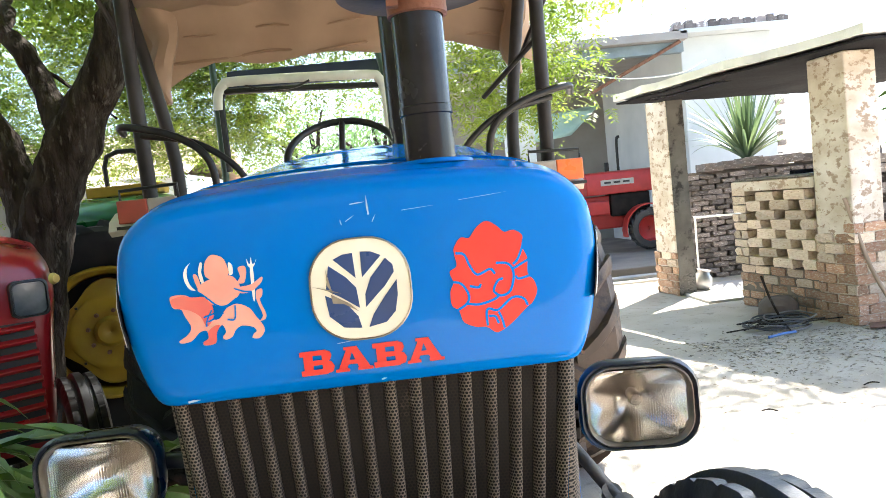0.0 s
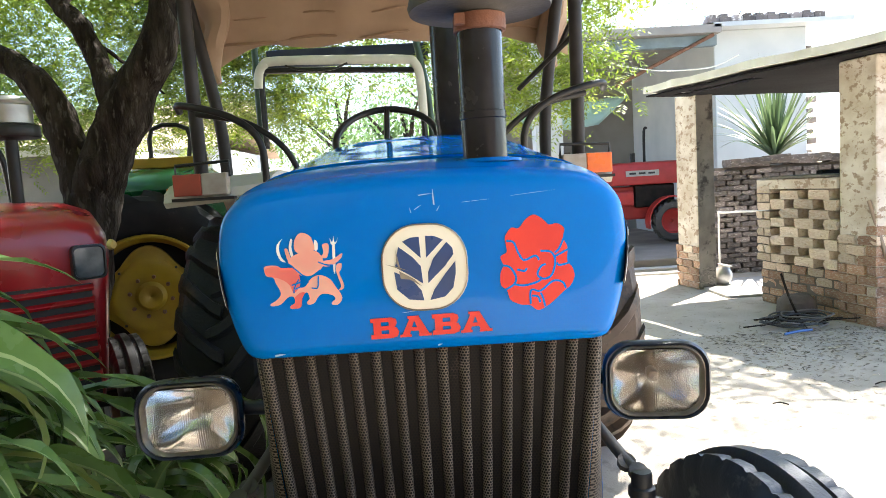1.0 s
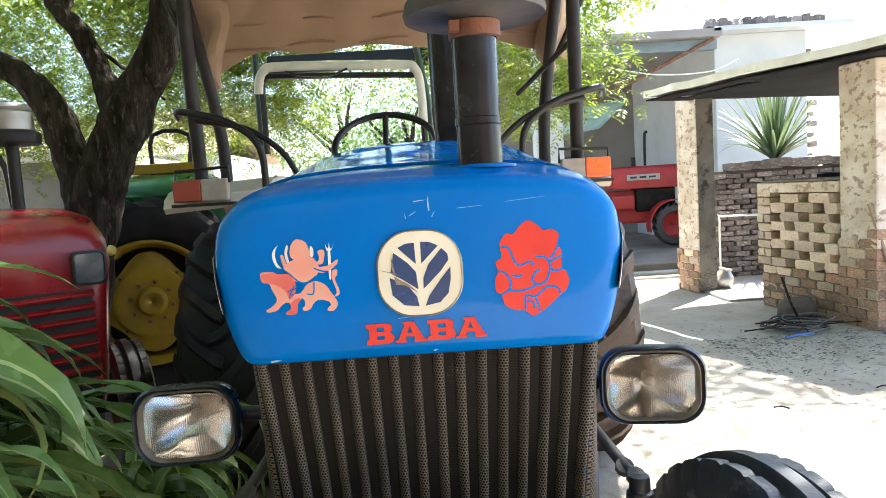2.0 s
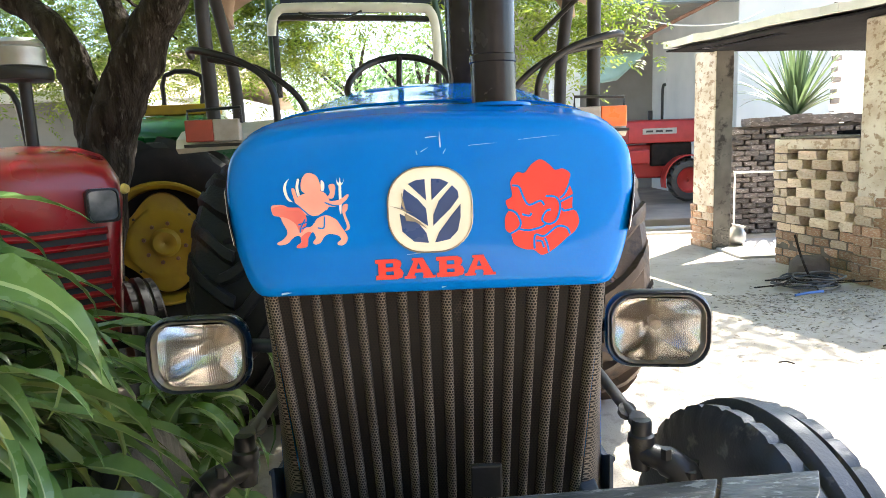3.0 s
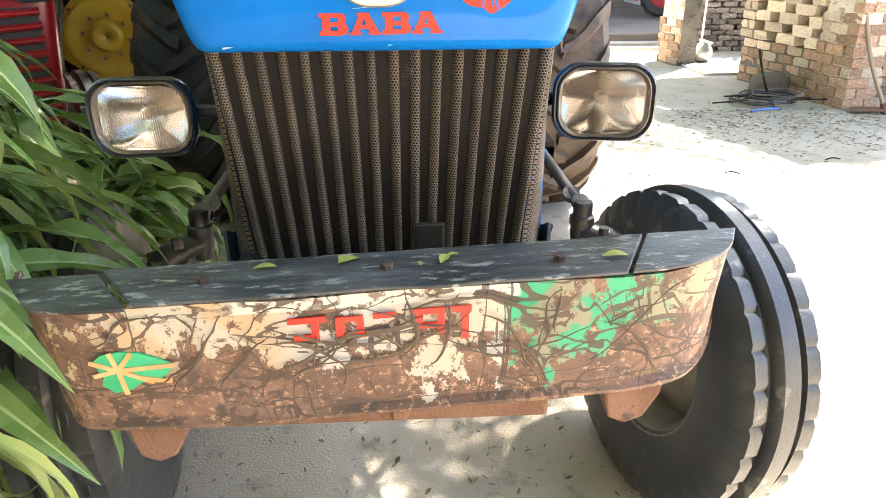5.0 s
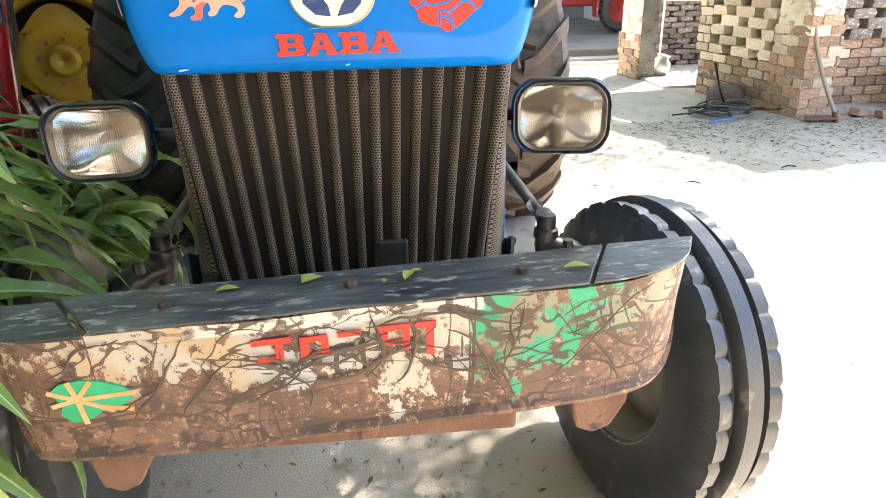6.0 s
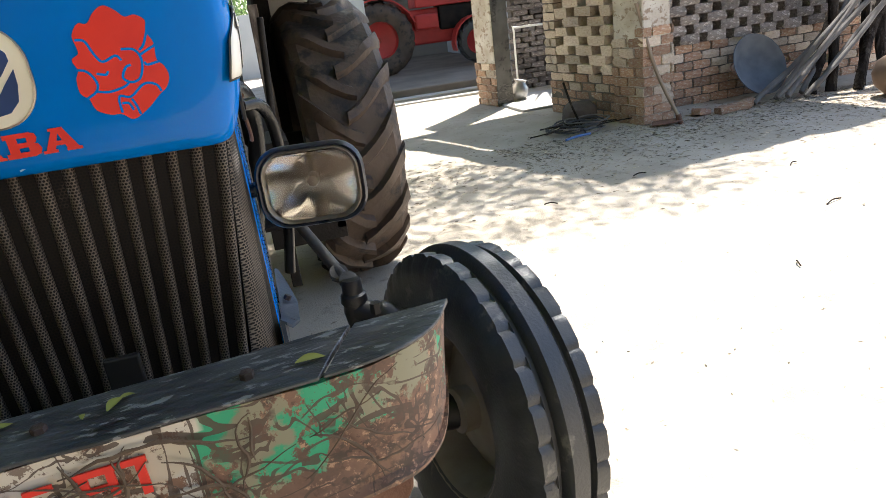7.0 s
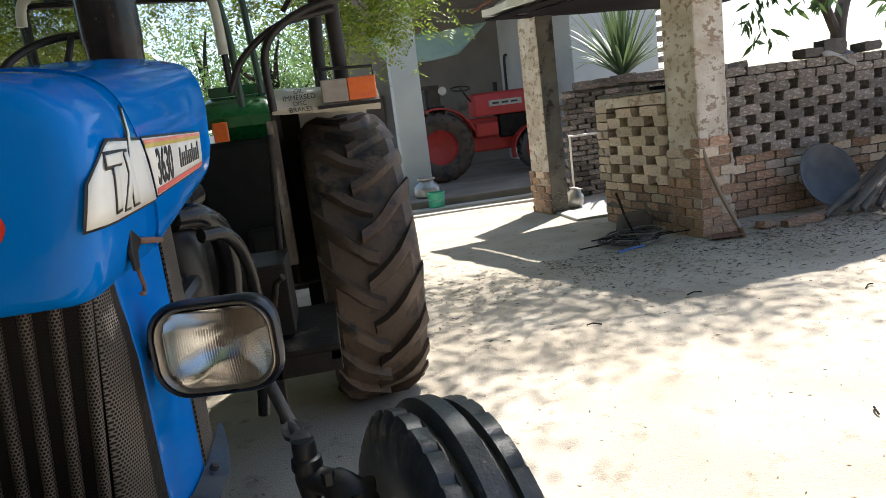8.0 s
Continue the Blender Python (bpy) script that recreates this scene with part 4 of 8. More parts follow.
bm = B()
rows = []
for v in bend([(a, b, 0) for a, b in PLAN], 4):
    x, y = v.x, v.y
    low = bump_low(x)
    zt = bump_z(x) - 0.006
    k = 0.955 if x < 0 else 0.985
    rows.append([Vector((x, y, zt)), Vector((x * 0.993, y + 0.013, zt)), Vector((x * k * 0.993, y + 0.030, zt - low)), Vector((x * k, y + 0.010, zt - low - 0.010)), Vector((x * k, y + 0.006, zt - low)), Vector((x * k, y + 0.018, zt - 0.95 * low)), Vector((x * (1 + k) / 2, y + 0.009, zt - 0.5 * low))])
loft(bm, rows)
wobble(bm, 0.005, 6)
wobble(bm, 0.002, 22)
bumper = part("bumper", bm, M_BUMPER, tractor, "rusted iron bumper with flaking green, cream and grey paint", smooth=50)
PLANLINE = [v for v in bend([(a, b, 0) for a, b in PLAN], 6)]


def plan_y(x):
    for a, b in zip(PLANLINE, PLANLINE[1:]):
        if a.x <= x <= b.x:
            return a.y + (b.y - a.y) * (x - a.x) / (b.x - a.x)
    return PLANLINE[0].y if x < 0 else PLANLINE[-1].y


# top plate in three lengths, parted by slanting seams (front x, back x)
for (f0, b0), (f1, b1), dz in (((-0.640, -0.664), (-0.412, -0.506), -0.007), ((-0.400, -0.496), (0.402, 0.474), 0.0), ((0.410, 0.482), (0.628, 0.648), 0.001)):
    bm = B()
    rows = []
    for k in range(25):
        u = k / 24
        xf, xb = f0 + (f1 - f0) * u, b0 + (b1 - b0) * u
        yf, yb = plan_y(xf) - 0.007, -0.234 + 0.024 * (xb + 0.5)
        yf = min(yf, yb - 0.004)
        zf, zb = bump_z(xf) + dz, bump_z(xb) + dz
        rows.append([Vector((xf, yf, zf - 0.002)), Vector((xf, yf - 0.001, zf + 0.005)), Vector(((xf + xb) / 2, (yf + yb) / 2, (zf + zb) / 2 + 0.0065)), Vector((xb, yb, zb + 0.006)), Vector((xb, yb, zb - 0.004))])
    loft(bm, rows)
    wobble(bm, 0.0025, 9)
    part("top_plate", bm, M_TOPPLATE, bumper, "worn dark grey iron top plate", smooth=30, bevel=0.002)
for x, y in ((-0.298, -0.312), (0.005, -0.298), (0.300, -0.302)):
    bm = B()
    z = bump_z(x) + 0.004
    lathe(bm, [(0.001, 0.013), (0.0105, 0.013), (0.0115, 0.0115), (0.0115, 0.0)], pose(x, y, z, 0, 0, 17), 6)
    lathe(bm, [(0.015, 0.002), (0.015, 0.0)], pose(x, y, z), 14)
    part("bolt", bm, M_BOLT, bumper)
for x in (-0.442, 0.480):
    bm = B()
    zt = bump_z(x) - (0.285 if x > 0 else 0.305)
    loft(bm, [[Vector((x + a, y, zt + b)) for a, b in ((-0.075, 0.09), (0.065, 0.09), (0.05, -0.03), (0.02, -0.085), (-0.015, -0.10), (-0.05, -0.085), (-0.06, -0.04))] for y in (-0.262, -0.20)])
    part("lug", bm, M_RUST, bumper, "rusted hanging iron lug", bevel=0.006)
bm = B()
box(bm, -0.31, 0.30, -0.30, -0.16, 0.645, 0.735)
box(bm, 0.0, 0.035, -0.32, -0.28, 0.66, 0.72)
box(bm, -0.16, 0.16, -0.20, 0.05, 0.64, 0.78)
part("cross_member", bm, M_RUST, bumper, bevel=0.008)
bm = B()
box(bm, 0.055, 0.115, -0.10, -0.085, 0.90, 0.965)
part("tow_bracket", bm, M_BLACK, bumper, bevel=0.004)
M_RAIL = mat("blue grey iron", (0.025, 0.042, 0.07), (0.03, 0.035, 0.045), 0.5, 0.2, 9, 100, 0.1)
for sx in (-1, 1):
    bm = B()
    box(bm, sx * 0.30 - 0.02, sx * 0.30 + 0.02, -0.16, 0.30, 0.80, 0.86)
    part("side_rail", bm, M_RAIL if sx > 0 else M_BLACK, tractor, bevel=0.006)


# folded iron bracket where each rail meets the side plate
for sx in (-1, 1):
    bm = B()
    loft(bm, [[Vector((sx * x, y, z)) for x, z in ((0.356, z0 - 0.10), (0.356, z0), (0.356 + w, z0 - 0.6 * w), (0.356 + w, z0 - 0.6 * w - 0.008), (0.364, z0 - 0.012), (0.364, z0 - 0.10))] for y, z0, w in ((0.58, 0.835, 0.010), (0.52, 0.828, 0.026), (0.40, 0.822, 0.044), (0.25, 0.835, 0.040), (0.12, 0.87, 0.022), (0.06, 0.90, 0.012))])
    br = part("rail_bracket", bm, M_RAIL, tractor, "dull blue-grey folded iron bracket", bevel=0.002)
    for y in (0.20, 0.36):
        bm = B()
        lathe(bm, [(0.001, 0.012), (0.008, 0.012), (0.009, 0.010), (0.009, 0.0)], pose(sx * 0.375, y, 0.822, 0, sx * 30, 0), 6)
        part("bolt", bm, M_BOLT, br)


# wheels
def ribbed_tyre(m, R=0.403, W=0.205, rim=0.205):
    """A front tyre: three ribs, with notched shoulders."""
    prof = [(rim, -0.080), (rim + 0.02, -0.088), (rim + 0.07, -0.100), (R - 0.075, -0.1025), (R - 0.038, -0.098), (R - 0.022, -0.088), (R - 0.012, -0.083), (R - 0.014, -0.052), (R - 0.014, -0.050), (R - 0.03, -0.047), (R - 0.03, -0.030),
            (R - 0.008, -0.026), (R, -0.020), (R, 0.020), (R - 0.008, 0.026), (R - 0.03, 0.030), (R - 0.03, 0.047), (R - 0.014, 0.050), (R - 0.014, 0.052), (R - 0.012, 0.083), (R - 0.022, 0.088), (R - 0.038, 0.098), (R - 0.075, 0.1025), (rim + 0.07, 0.100), (rim + 0.02, 0.088), (rim, 0.080)]
    bm = B()
    n = 186
    rings = []
    for r, h in prof:
        ring = []
        for k in range(n):
            a = 2 * math.pi * k / n
            rr, hh = r, h
            if 0.051 < abs(h) < 0.09 and r > R - 0.03 and k % 6 == 0:
                rr -= 0.007
            if 0.087 < abs(h) and r > R - 0.045 and k % 6 == 0:
                hh *= 0.955
            ring.append(m @ Vector((hh, rr * math.cos(a), rr * math.sin(a))))
        rings.append(ring)
    loft(bm, rings, caps=False)
    return bm


def rim_disc(bm, m, r, w, dish, holes=0, inner=0.055):
    """A dished wheel disc with a turned-over rim."""
    prof = [(r + 0.012, -w), (r, -w + 0.006), (r - 0.012, -w + 0.03), (r - 0.02, -w * 0.3), (r - 0.025, dish), (r * 0.72, dish - 0.012), (r * 0.6, dish - 0.035), (inner + 0.02, dish - 0.045), (inner, dish - 0.05), (inner, dish - 0.09), (0.001, dish - 0.1)]
    rings = []
    for q, h in prof:
        rings.append([m @ Vector((h, q * math.cos(a), q * math.sin(a))) for a in (2 * math.pi * k / 40 for k in range(40))])
    loft(bm, rings, caps=False)
    rings = [[m @ Vector((h, q * math.cos(a), q * math.sin(a))) for a in (2 * math.pi * k / 40 for k in range(40))] for q, h in ((r - 0.025, dish), (r - 0.02, w * 0.3), (r - 0.012, w - 0.03), (r, w - 0.006), (r + 0.012, w))]
    loft(bm, rings, caps=False)
    return bm


M_RIM = mat("dull cream rim", (0.34, 0.31, 0.25), (0.25, 0.21, 0.16), 0.6, 0.1, 7, 90, 0.15, c3=(0.12, 0.09, 0.06), spot=0.6, spot_scale=5)
for c, turn, lean in (((0.85, 0.431, 0.331), 12.3, 4.1), ((-0.87, 0.41, 0.331), 9.0, -4.1)):
    m = pose(*c, 0, 0, turn) @ pose(0, 0, 0, 0, lean, 0) @ Matrix.Diagonal((1.17, 1.23, 1.23, 1))
    wheel = part("front_wheel", ribbed_tyre(m), M_TYREGREY, tractor, "black front wheel with ribbed tyre and cream rim", smooth=35)
    bm = B()
    rim_disc(bm, m, 0.205, 0.085, 0.03)
    part("rim", bm, M_RIM, wheel, smooth=40)
M_ROD = mat("dusty grey rod", (0.10, 0.085, 0.072), (0.055, 0.048, 0.042), 0.6, 0.1, 9, 90, 0.2)
# front axle, king pins, steering arms and rods
bm = B()
tube(bm, [(-0.70, 0.44, 0.40), (-0.3, 0.44, 0.54), (0.3, 0.44, 0.54), (0.70, 0.44, 0.40)], 0.05, 10)
part("front_axle", bm, M_DUST, tractor, smooth=True)
for sx in (-1, 1):
    bm = B()
    tube(bm, [(sx * 0.665, 0.45, 0.30), (sx * 0.665, 0.45, 0.62)], 0.04, 14)
    tube(bm, bend([(sx * 0.665, 0.45, 0.61), (sx * 0.64, 0.45, 0.66), (sx * 0.60, 0.47, 0.68), (sx * 0.553, 0.50, 0.69)], 4), [0.05] * 4 + [0.042] * 4 + [0.034] * 5, 12)
    lathe(bm, [(0.001, 0.095), (0.026, 0.095), (0.029, 0.088), (0.029, 0.055), (0.036, 0.05), (0.038, 0.028), (0.032, 0.018), (0.034, 0.0), (0.026, -0.05), (0.001, -0.05)], pose(sx * 0.553, 0.50, 0.69, 0, 0, 0), 16)
    tube(bm, [(sx * 0.66, 0.44, 0.33), (sx * 0.86, 0.43, 0.33)], 0.055, 14)
    for k, dy, dz in ((0.60, 0.43, 0.70), (0.66, 0.41, 0.64), (0.69, 0.47, 0.64)):
        lathe(bm, [(0.001, 0.03), (0.016, 0.03), (0.016, 0)], pose(sx * k, dy, dz, 0, 0, 10), 6)
    part("steering_knuckle", bm, M_BLACK, tractor, "greasy black steering knuckle and ball joint", smooth=40)
    bm = B()
    tube(bm, [(sx * 0.553, 0.50, 0.765), (sx * 0.53, 0.56, 0.79), (sx * 0.42, 0.86, 0.93), (sx * 0.33, 1.2, 1.02)], [0.014, 0.017, 0.017, 0.017], 10)
    for q in (0.0, 1.0):
        lathe(bm, [(0.026, -0.008), (0.026, 0.012)], pose(sx * (0.548 - 0.02 * q), 0.515 + 0.04 * q, 0.775 + 0.012 * q, 35, 0, 0), 10, True)
    part("steering_rod", bm, M_ROD, tractor, "dusty grey steering rod", smooth=40)


def lug_tyre(m, R=0.70, W=0.43, rim=0.36, flip=1, n=21):
    """A rear tyre with slanting lugs."""
    h = W / 2
    prof = [(rim, -h * 0.62), (rim + 0.03, -h * 0.72), (rim + 0.14, -h * 0.97), (R - 0.15, -h), (R - 0.085, -h * 0.93), (R - 0.048, -h * 0.76), (R - 0.038, -h * 0.4), (R - 0.036, 0), (R - 0.038, h * 0.4), (R - 0.048, h * 0.76), (R - 0.085, h * 0.93), (R - 0.15, h), (rim + 0.14, h * 0.97), (rim + 0.03, h * 0.72), (rim, h * 0.62)]
    bm = B()
    loft(bm, [[m @ Vector((x, r * math.cos(a), r * math.sin(a))) for a in (2 * math.pi * k / 72 for k in range(72))] for r, x in prof], caps=False)
    return bm


def tyre_lugs(wheel, material, m, R=0.70, W=0.43, flip=1, n=21):
    """The slanting lugs of a rear tyre, each a piece of its own."""
    h = W / 2
    step = 2 * math.pi / n
    for side in (-1, 1):
        for k in range(n):
            bm = B()
            a0 = k * step + (step / 2 if side > 0 else 0)
            rows = []
            for q in range(6):
                f = q / 5
                x = side * (-0.03 + f * (h * 0.97 + 0.03))
                a = a0 + flip * 0.31 * f ** 1.45
                top = R - 0.095 * max(0, (f - 0.72)) / 0.28 * 0.75
                low = R - 0.055 - 0.11 * max(0, (f - 0.68))
                wt, wl = 0.022 + 0.014 * f, 0.046 + 0.020 * f
                rows.append([m @ Vector((x, r * math.cos(a + w / R), r * math.sin(a + w / R))) for r, w in ((low, -wl), (top, -wt), (top, wt), (low, wl))])
            loft(bm, rows)
            wobble(bm, 0.016, 8)
            part("lug", bm, material, wheel, smooth=50)


for c, s, R_, W_ in (((0.83, 2.85, 0.765), 1, 0.80, 0.49), ((-1.03, 2.58, 0.745), -1, 0.75, 0.43)):
    m = pose(*c, 0, 0, 2)
    wheel = part("rear_wheel", lug_tyre(m, R=R_, W=W_, flip=-1), M_TYREMUD if s > 0 else M_TYRESOIL, tractor, "large muddy rear wheel with slanted rubber lugs", smooth=30)
    tyre_lugs(wheel, M_TYREMUD if s > 0 else M_TYRESOIL, m, R=R_, W=W_, flip=-1)
    bm = B()
    rim_disc(bm, m, 0.36, 0.14, 0.02 * s)
    part("rim", bm, M_RIM, wheel, smooth=40)
bm = B()
tube(bm, [(-1.0, 2.58, 0.745), (0.8, 2.85, 0.765)], 0.10, 14)
part("rear_axle", bm, M_DUST, tractor, smooth=True)

M_FLANGE = mat("rust-streaked cream", (0.34, 0.30, 0.24), (0.16, 0.11, 0.08), 0.7, 0, 6, 60, 0.2, c3=(0.07, 0.05, 0.04), spot=0.5, spot_scale=5, stretch=(1, 1, 0.3))
# cream fenders with lamps
for c, s in (((0.77, 2.82), 1), ((-1.02, 2.56), -1)):
    xi, xo = (c[0] - s * 0.27, c[0] + s * 0.25)
    bm = B()
    rows = [(c[1] - 0.46, 1.615), (c[1] - 0.44, 1.66), (c[1] - 0.36, 1.70), (c[1] - 0.15, 1.73), (c[1] + 0.2, 1.73), (c[1] + 0.5, 1.65), (c[1] + 0.75, 1.4), (c[1] + 0.85, 1.1)]
    loft(bm, [[Vector((xi, y, z)), Vector((xo, y, z - 0.03)), Vector((xo, y + 0.03, z - 0.055)), Vector((xi, y + 0.03, z - 0.025))] for y, z in rows])
    fender = part("fender", bm, M_CREAM, tractor, "cream metal rear fender", smooth=25, bevel=0.008)
    bm = B()
    loft(bm, [[Vector((x, y, z)) for y, z in ((c[1] - 0.43, 1.66), (c[1] - 0.42, 1.55), (c[1] - 0.40, 0.75), (c[1] + 0.8, 0.75), (c[1] + 0.8, 1.2), (c[1] + 0.4, 1.68))] for x in (xi - s * 0.012, xi)])
    box(bm, min(xi, xi + s * 0.105), max(xi, xi + s * 0.105), c[1] + 0.30, c[1] + 0.33, 0.35, 1.67)
    part("fender_side", bm, M_DUST, fender)
    bm = B()
    loft(bm, [[Vector((x, y, z)) for x, y in ((xi - s * 0.035, c[1] - 0.47), (xi + s * 0.012, c[1] - 0.47), (xi + s * 0.012, c[1] - 0.45), (xi - s * 0.035, c[1] - 0.45))] for z in (0.86, 1.2, 1.565)])
    part("fender_flange", bm, M_FLANGE, fender, "rust-streaked cream fender flange", bevel=0.004)
    # lamp: a clear half and a coloured half, and a bar over it
    bm = B()
    ly = c[1] - 0.46
    xm = c[0] + (0.10 if s > 0 else -0.04)
    box(bm, min(xm - s * 0.125, xm), max(xm - s * 0.125, xm), ly - 0.06, ly, 1.615, 1.72)
    lamp = part("marker_lamp", bm, M_CLEAR, fender, "two-tone marker lamp", bevel=0.006)
    bm = B()
    box(bm, min(xm, xm + s * 0.135), max(xm, xm + s * 0.135), ly - 0.062, ly, 1.615, 1.72)
    part("coloured_lens", bm, M_ORANGE if s > 0 else M_REFL, lamp, "orange lens" if s > 0 else "dusty red lens", bevel=0.006)
    bm = B()
    box(bm, min(xm - s * 0.15, xm + s * 0.15), max(xm - s * 0.15, xm + s * 0.15), ly - 0.05, ly + 0.02, 1.59, 1.605)
    tube(bm, [(xm - s * 0.13, ly - 0.02, 1.70), (xm - s * 0.13, ly - 0.02, 1.775), (xm + s * 0.13, ly - 0.02, 1.765), (xm + s * 0.13, ly - 0.02, 1.69)], 0.008, 8)
    part("lamp_guard", bm, M_BLACK, lamp)
words = (("OIL", 0.03), ("IMMERSED", 0.034), ("DISC", 0.03), ("BRAKES", 0.032))
for i, (w_, sz) in enumerate(words):
    letters("fender_lettering", w_, sz, Matrix.Translation((0.638, 2.353, 1.685 - 0.028 * i)) @ FRONT, M_INK, tractor, 0.001)

# roof frame, canopy, rails, seat, steering wheel
M_SEAM = mat("grimy canvas seam", (0.22, 0.14, 0.085), (0.30, 0.20, 0.13), 0.9, 0, 5, 90, 0.2)
M_POST = mat("grey-brown post paint", (0.032, 0.028, 0.026), (0.020, 0.018, 0.017), 0.5, 0.1, 7, 90, 0.08, spec=0.25)
for p in ([(0.855, 2.42, 1.70), (0.85, 2.36, 2.2), (0.85, 2.33, 2.95)], [(-1.165, 2.40, 1.70), (-1.16, 2.35, 2.2), (-1.155, 2.30, 2.95)],
          bend([(0.76, 2.9, 1.65), (0.78, 2.88, 2.1), (0.90, 2.80, 2.95)], 4), bend([(-1.17, 2.9, 1.65), (-1.19, 2.88, 2.1), (-1.33, 2.80, 2.95)], 4)):
    bm = B()
    tube(bm, p, 0.036, 14)
    part("roof_post", bm, M_POST, tractor, "grey steel roof post", smooth=True)
for p in ([(0.80, 2.6, 2.30), (1.0, 2.3, 2.75)], [(0.85, 2.36, 2.35), (0.62, 2.9, 2.15)], [(-1.165, 2.36, 2.45), (-1.35, 2.2, 2.95)]):
    bm = B()
    tube(bm, p, 0.015, 8)
    part("strut", bm, M_POST, tractor, smooth=True)
bm = B()
nx = 24
rows = []
for j, (y, z) in enumerate(((1.35, 2.80), (1.9, 2.86), (2.5, 2.88), (2.95, 2.84), (3.02, 2.74), (3.03, 2.60), (3.03, 2.505))):
    rows.append([Vector((-1.30 + 2.25 * i / nx, y + 0.015 * math.sin(i * 1.3 + j), z - (0.035 * math.sin(i * 0.8) ** 2 if j < 4 else 0.02 * math.sin(i * 0.9 + 1)) - (0.16 * (abs(i - 12) / 12) ** 6 if j > 3 else 0))) for i in range(nx + 1)])
loft(bm, rows, caps=False, closed=False)
can = part("canopy", bm, M_TAN, tractor, "sagging stained tan canvas canopy", smooth=True)
md = can.modifiers.new("thickness", "SOLIDIFY")
md.thickness = 0.006
for zs, w_ in ((2.545, 0.010), (2.69, 0.007)):
    bm = B()
    tube(bm, [Vector((-1.28 + 2.2 * i / 30, 3.025 + 0.012 * math.sin(i * 1.1), zs + 0.012 * math.sin(i * 0.75 + 1) - 0.05 * (abs(i - 15) / 15) ** 6)) for i in range(31)], w_, 6)
    part("seam", bm, M_SEAM, can, "grimy stitched seam")
for x in (-1.22, 0.83):
    bm = B()
    tube(bm, bend([(x, 2.98, 2.84), (x + 0.05, 2.97, 2.65), (x - 0.02, 2.98, 2.45), (x + 0.03, 2.98, 2.28)], 4), [0.09, 0.09, 0.085, 0.08, 0.075, 0.075, 0.07, 0.065, 0.06, 0.05, 0.04, 0.03, 0.015], 8)
    wobble(bm, 0.03, 6)
    part("canvas_fold", bm, M_TAN, can, smooth=True)


def torus_pts(c, R, tilt, n=32):
    return [Vector(c) + Vector((R * math.cos(a), R * math.sin(a) * math.cos(tilt), R * math.sin(a) * math.sin(tilt))) for a in (2 * math.pi * k / n for k in range(n + 1))]


bm = B()
tube(bm, torus_pts((-0.135, 1.62, 1.80), 0.215, radians(42)), 0.015, 10, False)
for a in (90, 210, 330):
    tube(bm, [(-0.135, 1.60, 1.76), Vector((-0.135, 1.62, 1.80)) + Vector((0.21 * math.cos(radians(a)), 0.21 * math.sin(radians(a)) * 0.743, 0.21 * math.sin(radians(a)) * 0.669))], 0.013, 8)
tube(bm, [(-0.135, 1.58, 1.77), (-0.08, 1.2, 1.45)], 0.025, 10)
part("steering_wheel", bm, M_BLACK, tractor, "black three-spoke steering wheel", smooth=True)
bm = B()
box(bm, -0.36, 0.10, 2.15, 2.6, 1.20, 1.32)
box(bm, -0.36, 0.10, 2.55, 2.68, 1.30, 1.72)
part("seat", bm, M_BLACK, tractor, bevel=0.05, seg=3)
for s, x in ((-1, -0.80), (1, 0.55)):
    for pts, r in (([(x - s * 0.03, 2.15, 1.60), (x - s * 0.02, 2.12, 1.86), (x + s * 0.12, 2.12, 1.99), (x + s * 0.36, 2.15, 2.06), (x + s * 0.42, 2.30, 2.05)], 0.018),
                   ([(x - s * 0.20, 2.15, 1.70), (x - s * 0.12, 2.14, 1.84), (x + s * 0.05, 2.14, 1.96), (x + s * 0.3, 2.2, 2.02)], 0.016)):
        bm = B()
        tube(bm, bend(pts, 5), r, 10)
        part("grab_rail", bm, M_BLACK, tractor, "bent black grab rail", smooth=True)
bm = B()
box(bm, 0.34, 0.66, 1.40, 2.05, 0.70, 0.72)
box(bm, 0.62, 0.66, 1.40, 2.05, 0.66, 0.70)
box(bm, 0.40, 0.44, 1.40, 1.46, 0.45, 0.70)
box(bm, 0.36, 0.66, 1.40, 1.43, 0.62, 0.70)
part("foot_step", bm, M_DUST, tractor, "oily dark foot platform", bevel=0.004)
bm = B()
box(bm, 0.30, 0.50, 1.55, 1.90, 0.74, 1.02)
tube(bm, [(0.40, 1.5, 0.72), (0.47, 1.42, 0.98), (0.50, 1.40, 1.0)], 0.014, 8)
tube(bm, [(0.44, 1.9, 0.72), (0.50, 1.95, 1.5)], 0.016, 8)
part("pedal_box", bm, M_DUST, tractor, bevel=0.02)

# red bars (a line of lettering) and a green flash on the bumper's face, each a thin plate on the bent sheet
def on_bumper(pts, material, name, label=""):
    """Outline points (x, share of the plate's height from its top); they lie on the sheet."""
    bm = B()
    rows = []
    for d in (-0.0035, -0.0075):
        row = []
        for x, f in pts:
            low = bump_low(x)
            row.append(Vector((x, plan_y(x) + 0.018 * f + d, bump_z(x) - 0.006 - low * f)))
        rows.append(row)
    loft(bm, rows)
    return part(name, bm, material, bumper, label)


